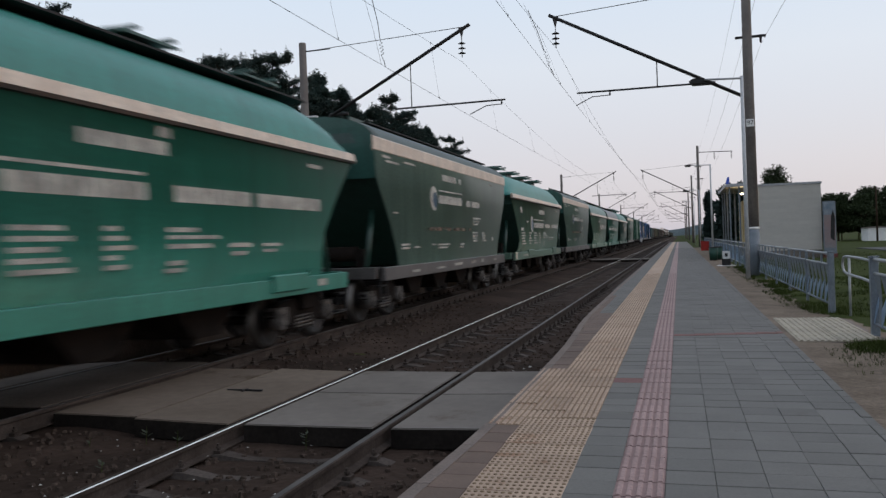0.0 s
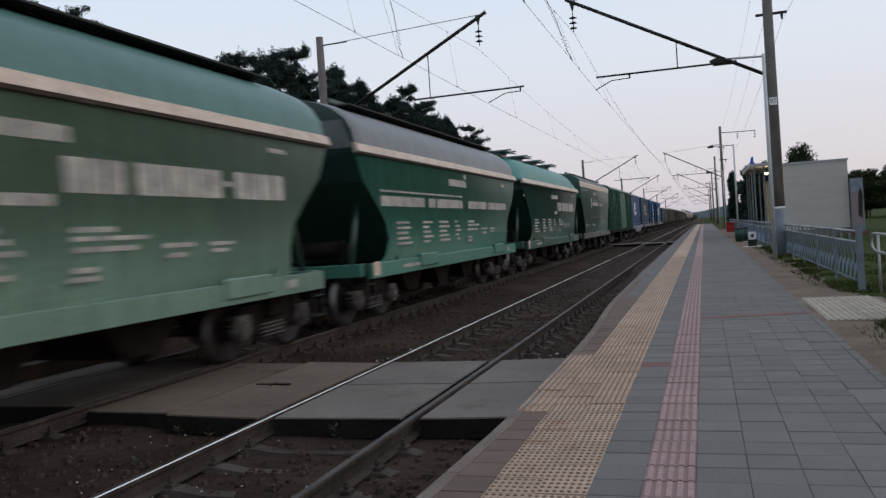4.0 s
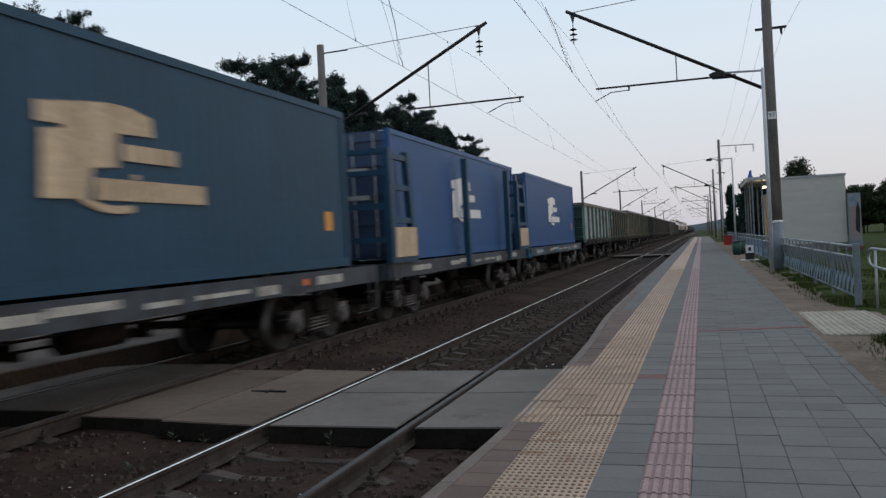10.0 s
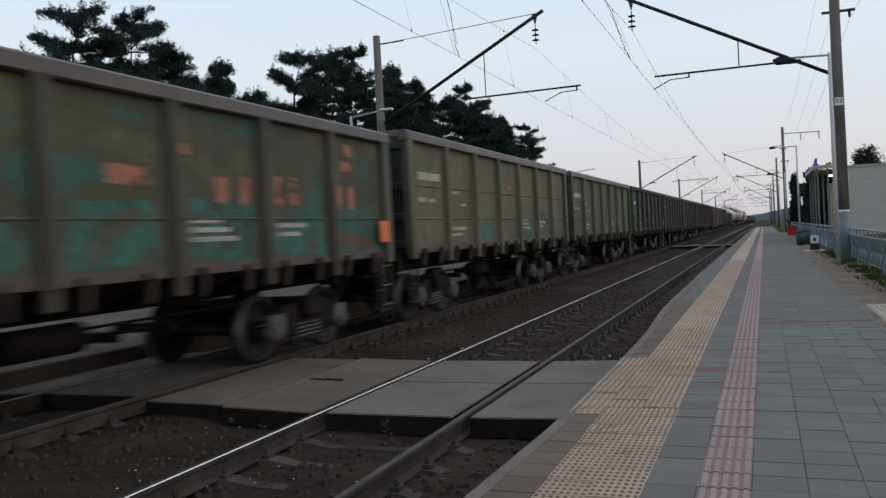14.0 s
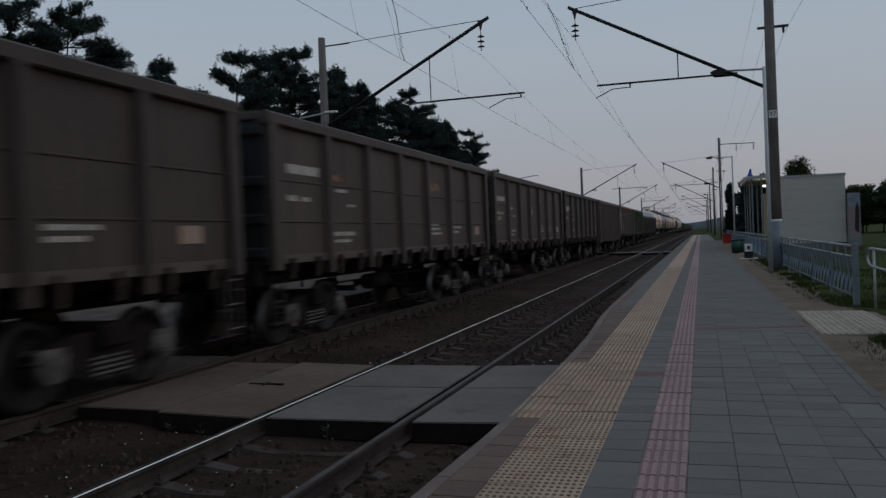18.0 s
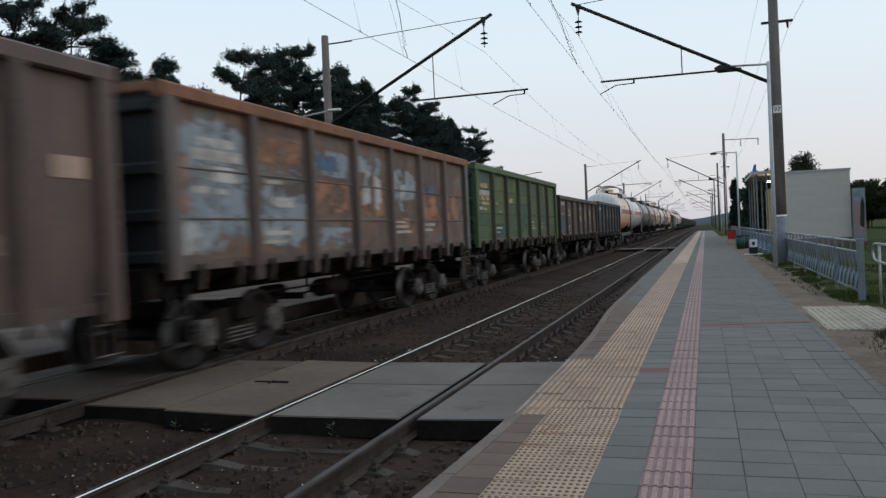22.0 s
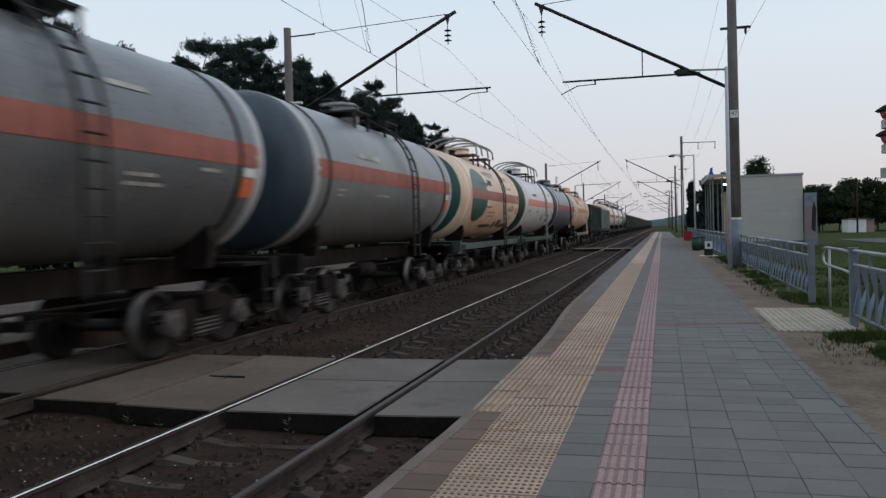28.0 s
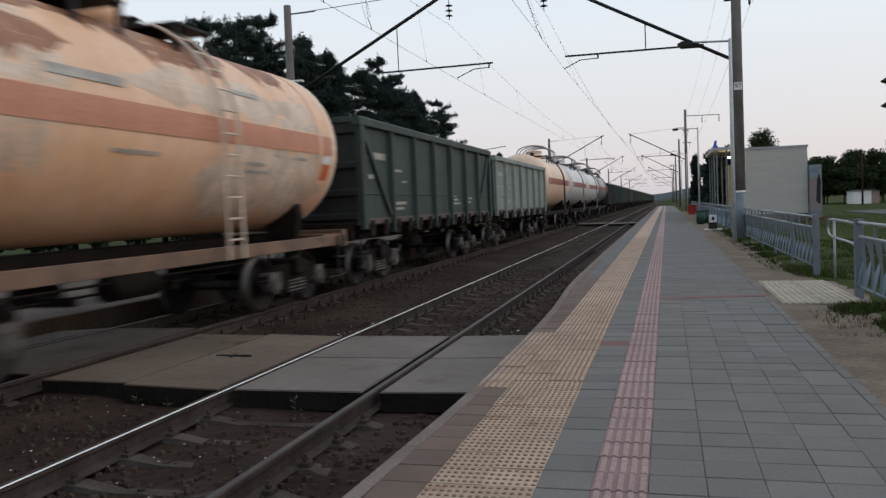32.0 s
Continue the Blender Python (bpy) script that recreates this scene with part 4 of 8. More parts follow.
def mast(side, tall):
    """A concrete mast with its bracket, at the origin; side -1 reaches to the left, 1 to the right."""
    p = thing("catenary_mast", "tapered grey concrete overhead-line mast with a steel bracket", "mast", "masts of the overhead line")
    bm = bmesh.new()
    tube(bm, (0, 0, -0.5), (0, 0, tall), 0.205, 0.145, seg=18)
    part("shaft", bm, M["pole"], p, "tapered concrete shaft")
    tip = 6.95 if side < 0 else 7.05
    bm = bmesh.new()
    a, b = Vector((side * 0.18, 0, 6.42)), Vector((side * tip, 0, 10.02))
    d = (b - a).normalized()
    for s in (-0.045, 0.045):
        tube(bm, a + Vector((0, s, 0)), b + Vector((0, s, 0)), 0.055, seg=8)
    part("bracket_arm", bm, M["dark"], p, "slanting steel bracket arm")
    bm = bmesh.new()
    tube(bm, (side * 0.15, 0, tall - 0.35 if side > 0 else 10.4), (side * tip * 0.97, 0, 9.95), 0.014, seg=6)
    tube(bm, (side * 0.15, 0, tall - 0.35 if side > 0 else 10.4), (side * 1.2, 0, (tall - 0.33) if side > 0 else 10.37), 0.03, seg=6)
    part("stay_rod", bm, M["wire"], p)
    bm = bmesh.new()
    t0, t1 = (1.25, 6.0) if side < 0 else (3.9, 8.35)
    tube(bm, (side * t0, 0, 7.0), (side * t1, 0, 7.02), 0.035, seg=8)
    tube(bm, (side * 1.1, 0, 6.98), (side * 1.9, 0, 6.99), 0.07, seg=8)
    part("registration_tube", bm, M["dark"], p)
    bm = bmesh.new()
    hx = 3.1 if side < 0 else 4.6
    tube(bm, (side * hx, 0, 7.02), (side * hx, 0, 6.42 + 3.6 * (hx - 0.18) / (tip - 0.18)), 0.02, seg=6)
    part("hanger", bm, M["dark"], p)
    bm = bmesh.new()
    wx = 6.05 if side < 0 else 6.95
    rx = 4.8 if side < 0 else 8.2
    s2 = -1 if side < 0 else 1
    tube(bm, (side * rx, 0, 7.02), (side * rx, 0, 6.84), 0.03, seg=6)
    ex = 5.45 if side < 0 else 7.6
    pipe(bm, [(side * rx, 0, 6.86), (side * ex, 0, 6.84), (side * wx, 0, 6.56)], 0.018, 6)
    part("steady_arm", bm, M["dark"], p)
    bm = bmesh.new()
    ix = 6.72
    prism(bm, [(side * (ix - 0.12), 9.95), (side * (ix + 0.12), 9.95), (side * ix, 9.5)], "y", -0.03, 0.03)
    insulator(bm, side * ix, 0, 9.5)
    part("insulator", bm, M["insul"], p, "string of dark disc insulators")
    if tall > 11:
        bm = bmesh.new()
        box(bm, -0.4, 0.62, -0.04, 0.04, 8.45, 8.53)
        tube(bm, (0.45, 0, 8.45), (0.45, 0, 8.25), 0.05, 0.03, seg=8)
        part("cross_arm", bm, M["dark"], p)
        bm = bmesh.new()
        box(bm, -0.4, 0.4, -0.04, 0.04, 10.0, 10.08)
        tube(bm, (0.3, 0, 10.0), (0.3, 0, 9.8), 0.05, 0.03, seg=8)
        part("cross_arm", bm, M["dark"], p)
    return p


RX, LX, MAST_Y = 2.52, -14.55, 31.0


def build_masts():
    r = mast(-1, 12.6)
    r.location = (RX, MAST_Y, -0.1)
    l = mast(1, 10.0)
    l.location = (LX, MAST_Y, -0.1)
    ys = (-38.0, 108.0, 161.0, 222.0, 285.0, 350.0)
    for y in ys:
        o = copy_thing(r, pose(RX, y, -0.1))
        if y == 108.0:
            bm = bmesh.new()
            tube(bm, (0, 0, 11.8), (4.1, 0, 11.7), 0.05, seg=6)
            part("line_bracket", bm, M["dark"], o, "long bracket for the side wires")
            for dx in (2.0, 4.0):
                bm = bmesh.new()
                insulator(bm, dx, 0, 11.72, n=4)
                part("insulator", bm, M["insul"], o)
        copy_thing(l, pose(LX, y, -0.1))
    # only the nearest mast carries these
    bm = bmesh.new()
    box(bm, -0.13, 0.13, -0.20, -0.185, 5.32, 5.58)
    part("number_plate", bm, M["white"], r, "white enamel mast plate")
    cu = bpy.data.curves.new("mast_number", "FONT")
    cu.body, cu.size, cu.extrude = "97", 0.22, 0.002
    cu.align_x, cu.align_y = "CENTER", "CENTER"
    cu.materials.append(M["insul"])
    t = new("number", cu)
    t.parent = r
    t.matrix_basis = pose(0, -0.203, 5.45, 90)
    bm = bmesh.new()
    tube(bm, (0, 0, -0.05), (0, 0, 1.72), 0.212, 0.203, seg=18)
    part("painted_foot", bm, M["fence"], r, "grey-blue painted foot")
    bm = bmesh.new()
    tube(bm, (0, 0, 1.72), (0, 0, 1.80), 0.206, 0.206, seg=18)
    part("white_ring", bm, M["white"], r)


def catenary(x, cx, zc, zk, stag, jy, curl):
    """Contact wire at x and height zc, carrier wire at cx and zk, jumper cable at jy."""
    c = thing("overhead_wires", "contact wire hung from a sagging carrier wire over the track", "overhead line", "overhead wires")
    ys = [-38.0, MAST_Y, 108.0, 161.0, 222.0, 285.0, 350.0]
    def xs_at(k, t):
        a, b = (0, stag) if k % 2 else (stag, 0)
        return x + a + (b - a) * t
    for k, (a, b) in enumerate(zip(ys, ys[1:])):
        bm = bmesh.new()
        tube(bm, (xs_at(k, 0), a, zc), (xs_at(k, 1), b, zc), 0.0055 if b < 120 else 0.012, seg=6)
        part("contact_wire", bm, M["wire"], c)
        n = 16
        sag = 0.95 * ((b - a) / 70) ** 2
        pts = [(cx, a + (b - a) * i / n, zk - sag * 4 * (i / n) * (1 - i / n)) for i in range(n + 1)]
        bm = bmesh.new()
        pipe(bm, pts, 0.005 if b < 120 else 0.011, 5)
        part("carrier_wire", bm, M["wire"], c)
        if b > 170:
            continue
        for i in range(1, n, 2):
            p, q = pts[i], (xs_at(k, i / n), pts[i][1], zc)
            bm = bmesh.new()
            tube(bm, p, q, 0.0028, seg=4)
            tube(bm, (p[0], p[1], p[2] - 0.06), (p[0], p[1], p[2] + 0.02), 0.011, seg=5)
            tube(bm, (q[0], q[1], zc - 0.02), (q[0], q[1], zc + 0.06), 0.011, seg=5)
            part("dropper", bm, M["wire"], c)
    # jumper cable from the carrier to the contact wire, with a curl
    zt = float(np.interp(jy, [MAST_Y - 35, MAST_Y], [zk - 0.95, zk]))
    a, b = Vector((cx, jy, zt)), Vector((x + 0.03, jy + 0.15, zc))
    bm = bmesh.new()
    pts = [a, a.lerp(b, 0.35) + Vector((0.03, 0, 0)), a.lerp(b, curl)]
    for i in range(1, 9):
        pts.append(a.lerp(b, curl + 0.025 * i) + Vector((0.05 if i % 2 else -0.05, 0, 0)))
    pts += [a.lerp(b, min(0.95, curl + 0.3)), b]
    pipe(bm, pts, 0.011, 6)
    part("jumper_cable", bm, M["wire"], c)
    bm = bmesh.new()
    pipe(bm, [a + Vector((0, -0.7, 0)), a.lerp(b, 0.5) + Vector((0.02, -0.5, 0)), b + Vector((0, -0.3, 0))], 0.004, 5)
    part("jumper_cable", bm, M["wire"], c)


def line_wire(x0, z0, label, sag=0.9):
    bm = bmesh.new()
    ys = [-38.0, MAST_Y, 108.0, 161.0, 222.0, 285.0, 350.0]
    for a, b in zip(ys, ys[1:]):
        pts = [(x0, a + (b - a) * i / 10, z0 - sag * 4 * (i / 10) * (1 - i / 10)) for i in range(11)]
        pipe(bm, pts, 0.005 if b < 120 else 0.012, 5)
    solid("line_wire", bm, M["wire"], label, "wire", "side wires of the masts")


# ---- street furniture along the platform ----
def lamp_post(x, y, h, arm):
    p = thing("lamp_post", "slim galvanised platform lamp post with a horizontal arm", "lamp post", "lamp posts of the platform", loc=(x, y, 0))
    bm = bmesh.new()
    tube(bm, (0, 0, -0.1), (0, 0, h), 0.075, 0.055, seg=14)
    part("post", bm, M["post_paint"], p)
    bm = bmesh.new()
    tube(bm, (0, 0, h - 0.08), (-arm, 0, h - 0.02), 0.035, seg=8)
    part("arm", bm, M["steel"], p)
    bm = bmesh.new()
    prism(bm, [(-arm - 0.4, h - 0.05), (-arm - 0.32, h - 0.14), (-arm + 0.05, h - 0.14), (-arm + 0.1, h), (-arm - 0.25, h + 0.03)], "y", -0.12, 0.12)
    part("lamp_head", bm, M["dark"], p, "dark unlit lamp head")


def build_furniture():
    lamp_post(2.19, 29.5, 6.78, 1.3)
    for y in (66.5, 104.0, 140.0):
        lamp_post(2.45, y, 6.85, 1.5)
    for y in (25.7, 62.0):
        q = thing("lamp_post", "pale slim lamp post on the far platform", "lamp post", "lamp posts of the platform", loc=(-13.2, y, 0))
        bm = bmesh.new()
        tube(bm, (0, 0, 0), (0, 0, 5.85), 0.06, 0.045, seg=12)
        part("post", bm, M["steel"], q)
        bm = bmesh.new()
        tube(bm, (0, 0, 5.8), (1.2, 0.1, 5.95), 0.03, seg=8)
        part("arm", bm, M["steel"], q)
        bm = bmesh.new()
        box(bm, 1.1, 1.55, 0.02, 0.2, 5.93, 6.0, 0.015)
        part("lamp_head", bm, M["white"], q)
    b = thing("grit_box", "small black box with a white notice on its front", "box", loc=(2.1, 41.2, -0.05))
    bm = bmesh.new()
    box(bm, -0.19, 0.19, -0.2, 0.2, 0, 0.42, 0.02)
    part("body", bm, M["dark"], b)
    bm = bmesh.new()
    box(bm, -0.17, 0.17, -0.22, -0.18, 0.36, 0.72)
    part("notice", bm, M["white"], b, "white notice board")
    bm = bmesh.new()
    box(bm, -0.06, 0.06, -0.226, -0.221, 0.46, 0.62)
    part("printed_mark", bm, M["dark"], b)
    bm = bmesh.new()
    box(bm, -0.4, 0.4, -0.28, 0.24, -0.02, 0.05)
    part("base_slab", bm, M["white"], b)
    for x, y in ((1.85, 49.4), (2.15, 51.0)):
        t = thing("litter_bin", "dark green cylindrical litter bin on a foot", "litter bin", "bins on the platform", loc=(x, y, -0.05))
        bm = bmesh.new()
        tube(bm, (0, 0, 0.08), (0, 0, 0.75), 0.22, 0.26, seg=18)
        part("drum", bm, M["dgreen"], t)
        bm = bmesh.new()
        tube(bm, (0, 0, 0.75), (0, 0, 0.8), 0.28, 0.25, seg=18)
        part("rim", bm, M["dark"], t)
        bm = bmesh.new()
        tube(bm, (0, 0, 0.0), (0, 0, 0.08), 0.2, seg=12)
        part("foot", bm, M["dark"], t)
    rb = thing("red_sand_box", "bright red fire-sand box beside the platform", "box", loc=(2.35, 80.0, -0.05))
    bm = bmesh.new()
    box(bm, -0.45, 0.45, -0.3, 0.3, 0, 0.75, 0.03)
    part("body", bm, M["red"], rb)
    bm = bmesh.new()
    prism(bm, [(-0.48, 0.751), (0.48, 0.751), (0.44, 0.86), (-0.44, 0.9)], "y", -0.33, 0.33)
    part("lid", bm, M["red"], rb)


# ---- station pavilion ----
def build_pavilion():
    p = thing("station_pavilion", "small pale waiting pavilion with a lit canopy", "building", loc=(0, 0, -0.2))
    bm = bmesh.new()
    box(bm, 4.85, 8.42, 55, 66, 0, 4.55)
    part("wall", bm, M["wall"], p, "pale rendered wall")
    bm = bmesh.new()
    prism(bm, [(4.8, 4.55), (8.47, 4.55), (8.47, 4.68), (4.8, 4.68)], "y", 54.94, 66.05)
    part("roof_edge", bm, M["steel"], p)
    bm = bmesh.new()
    box(bm, 4.845, 8.425, 54.985, 55.0, 0, 0.5)
    part("plinth", bm, M["slab"], p)
    bm = bmesh.new()
    box(bm, 2.95, 4.75, 56, 66, 4.66, 4.86)
    part("canopy", bm, M["steel"], p, "flat canopy roof")
    for y in (56.3, 59.4, 62.5, 65.6):
        bm = bmesh.new()
        box(bm, 3.17, 3.26, y - 0.045, y + 0.045, 0, 4.66)
        part("canopy_column", bm, M["fence"], p)
    for y in (56.3, 61.0):
        bm = bmesh.new()
        box(bm, 3.75, 3.85, y - 0.05, y + 0.05, 0, 4.66)
        part("inner_column", bm, M["fence"], p)
    ochre = mat("ochre_panel", (0.55, 0.42, 0.2), (0.5, 0.38, 0.18), rough=0.5)
    for k in range(4):
        bm = bmesh.new()
        box(bm, 4.3, 4.849, 56.6 + 2.3 * k, 58.0 + 2.3 * k, 0.1, 3.9)
        part("wall_panel", bm, ochre, p, "ochre panel lit by the canopy lamp")
    # siding boards of the end wall
    for k in range(20):
        piece("siding_board", shared("siding", lambda bm: box(bm, 4.86, 8.41, 54.978, 54.999, 0.004, 0.196), M["wall"]), p, (0, 0, 0.5 + 0.2 * k))
    bm = bmesh.new()
    tube(bm, (3.98, 56.6, 4.16), (3.98, 56.6, 4.26), 0.15, 0.12, seg=14)
    part("canopy_lamp", bm, glow("warm_lamp", (1.0, 0.82, 0.5), 6.0), p, "glowing warm canopy lamp")
    bm = bmesh.new()
    prism(bm, [(3.05, 4.86), (3.32, 4.86), (3.32, 5.45), (3.18, 5.4)], "y", 58.0, 58.05)
    part("blue_sign", bm, M["blue"], p, "blue sign on the canopy")
    la = new("canopy_light", bpy.data.lights.new("canopy_light", "POINT"))
    la.data.energy, la.data.color, la.data.shadow_soft_size = 40, (1.0, 0.74, 0.38), 0.15
    la.location = (3.98, 57.0, 3.85)
    s = thing("poster_stand", "tall poster stand with a faded dark and pink poster", "poster stand", loc=(8.78, 54.6, -0.2))
    bm = bmesh.new()
    box(bm, -0.36, 0.36, -0.08, 0.08, 0.2, 3.42, 0.02)
    part("frame", bm, M["fence"], s)
    bm = bmesh.new()
    box(bm, -0.31, 0.31, -0.092, -0.082, 0.6, 2.6)
    part("poster", bm, mat("faded_poster", (0.24, 0.17, 0.165), (0.2, 0.19, 0.2), rough=0.5, scale=0.9), s)
    bm = bmesh.new()
    box(bm, -0.31, 0.31, -0.0925, -0.082, 2.605, 3.36)
    part("poster_head", bm, mat("blue_poster_head", (0.10, 0.15, 0.20), (0.26, 0.28, 0.30), rough=0.5, scale=1.5), s, "blue and white head of the poster")
    bm = bmesh.new()
    prism(bm, [(0.02, 1.2), (0.25, 1.0), (0.3, 2.4), (0.2, 2.9), (0.08, 2.5)], "y", -0.099, -0.094)
    part("dark_shape", bm, M["dark"], s)
    bm = bmesh.new()
    box(bm, -0.4, 0.4, -0.14, 0.14, -0.05, 0.24)
    part("base", bm, mat("dark_red_base", (0.16, 0.05, 0.045), rough=0.7), s)


# ---- trees ----
def clump(verts, faces, c, rx, rz, n, size, rg, thin=0.5, tuft=False):
    for _ in range(n * 2 if tuft else n):
        d = Vector((rg.gauss(0, 1), rg.gauss(0, 1), rg.gauss(0, 1)))
        d = d.normalized() * min(1.15, d.length * 0.52) if tuft else d.normalized() * rg.random() ** 0.45
        p = Vector((c[0] + d.x * rx, c[1] + d.y * rx, c[2] + d.z * rz))
        a = Vector((d.x + rg.uniform(-0.7, 0.7), d.y + rg.uniform(-0.7, 0.7), d.z * 0.5 + rg.uniform(-0.3, 0.8))).normalized()
        b = a.cross(Vector((rg.uniform(-1, 1), rg.uniform(-1, 1), rg.uniform(-1, 1)))).normalized()
        s = size * rg.uniform(0.6, 1.3)
        k = len(verts)
        if tuft:
            verts += [tuple(p - b * s * thin * 0.5), tuple(p + b * s * thin * 0.5), tuple(p + a * s)]
            faces.append((k, k + 1, k + 2))
            continue
        verts += [tuple(p - b * s * thin * 0.5), tuple(p + b * s * thin * 0.5), tuple(p + a * s + b * s * thin * 0.2), tuple(p + a * s - b * s * thin * 0.2)]
        faces.append((k, k + 1, k + 2, k + 3))


def limb(bm, a, b, r0, r1):
    tube(bm, a, b, r0, r1, seg=7, cap=False)


def crown(name, verts, faces, material, t):
    me = bpy.data.meshes.new(name)
    me.from_pydata(verts, [], faces)
    me.materials.append(material)
    return piece("crown", me, t)


def pine(h, seed, spread=2.6, low=0.35, label="tall dark Scots pine with a ragged crown", cone=0.0):
    """A pine: whorls of upswept branches that carry flat pads of needles, with gaps between; cone 1 makes it a dense spire."""
    rg = random.Random(seed)
    t = thing("pine_tree", label, "tree", "pines behind the line")
    bm = bmesh.new()
    pts = [(0, 0, -0.6)]
    for i in range(1, 7):
        pts.append((rg.uniform(-0.15, 0.15) * i * 0.5, rg.uniform(-0.15, 0.15) * i * 0.5, h * 0.97 * i / 6))
    for i in range(6):
        limb(bm, pts[i], pts[i + 1], 0.21 * (1 - i / 6.4), 0.21 * (1 - (i + 1) / 6.4))
    verts, faces = [], []
    whorls = int(h * (1 - low) * (1.2 + 0.9 * cone) * (1 if h > 8 else 2.2))
    turn = 0.0
    for i in range(whorls):
        f = low + (0.97 - low) * (i + rg.uniform(0.2, 0.8)) / whorls
        turn += rg.uniform(0.5, 1.1)
        for j in range(rg.choice((4, 5)) + int(cone + 0.5)):
            if rg.random() < 0.10 - 0.06 * cone:
                continue
            round_ = max(0.14, 1.0 - ((f - 0.64) / 0.44) ** 2)
            cone_ = max(0.09, (1.02 - f) / (1.02 - low))
            reach = spread * (round_ * (1 - cone) + cone_ * cone) * rg.uniform(0.5, 1.12)
            a = turn + 6.28 * j / 5 + rg.uniform(-0.3, 0.3)
            k = min(5, int(f * 6))
            base = Vector(pts[k]).lerp(Vector(pts[k + 1]), min(1, f * 6 - k)) + Vector((0, 0, rg.uniform(-0.35, 0.35)))
            lift = reach * (rg.uniform(0.10, 0.42) * (1 - cone) - rg.uniform(0.05, 0.3) * cone)
            e = Vector((base.x + reach * math.cos(a), base.y + reach * math.sin(a), base.z + lift))
            elbow = base.lerp(e, 0.55) - Vector((0, 0, 0.10 * reach * (1 - cone)))
            limb(bm, base, elbow, 0.045, 0.03)
            limb(bm, elbow, e, 0.03, 0.012)
            side = Vector((-math.sin(a), math.cos(a), 0))
            n = 6 + int(reach * 2.6)
            for m in range(n):
                u = 1.0 - 0.8 * m / n
                c = base.lerp(e, u) + side * rg.uniform(-0.34, 0.34) * reach * u * 0.8 + Vector((0, 0, rg.uniform(-0.05, 0.22)))
                w = rg.uniform(0.19, 0.40) * (1 if h > 8 else 0.5)
                clump(verts, faces, c, w, w * (rg.uniform(0.38, 0.7) + 0.15 * cone), 74, 0.13, rg, 0.42, True)
                if rg.random() < 0.6:
                    clump(verts, faces, c + Vector((rg.uniform(-0.2, 0.2), rg.uniform(-0.2, 0.2), w * 0.6)), 0.07, rg.uniform(0.2, 0.42), 20, 0.13, rg, 0.4, True)
    clump(verts, faces, (pts[-1][0], pts[-1][1], h * 0.95), 0.2, 0.6, 110, 0.16, rg, 0.4, True)
    part("trunk", bm, M["bark"], t)
    crown("pine_crown", verts, faces, M["needle"], t)
    return t


def broadleaf(h, seed, wide, label, name="broadleaf_tree", material=None, dense=1.0, size=0.2):
    rg = random.Random(seed)
    t = thing(name, label, "tree", "trees behind the station")
    bm = bmesh.new()
    limb(bm, (0, 0, -0.6), (0.1, 0, h * 0.45), 0.02 * h, 0.012 * h)
    verts, faces = [], []
    for i in range(int(60 * dense)):
        d = Vector((rg.gauss(0, 1), rg.gauss(0, 1), rg.gauss(0, 1))).normalized() * rg.random() ** 0.3
        c = (d.x * wide, d.y * wide, h * 0.56 + d.z * h * 0.38)
        if i % 3 == 0:
            limb(bm, (0.1, 0, h * 0.40), c, 0.006 * h, 0.02)
        clump(verts, faces, c, wide * rg.uniform(0.2, 0.36), h * rg.uniform(0.06, 0.11), 150, size, rg, 0.7)
    part("trunk", bm, M["bark"], t)
    crown("leaf_crown", verts, faces, material or M["leaf"], t)
    return t


def stand(kinds, spots):
    """Sets out trees: the first of each kind itself, then copies; spots of x, y, kind, height."""
    used = set()
    for i, (x, y, k, top) in enumerate(spots):
        t, h = kinds[k]
        m = pose(x, y, -0.2, 0, 0, 67 * i)
        o = copy_thing(t, m) if k in used else t
        if k not in used:
            o.matrix_basis = m
            used.add(k)
        s = (top + 0.2) / h
        o.scale = (s, s, s)


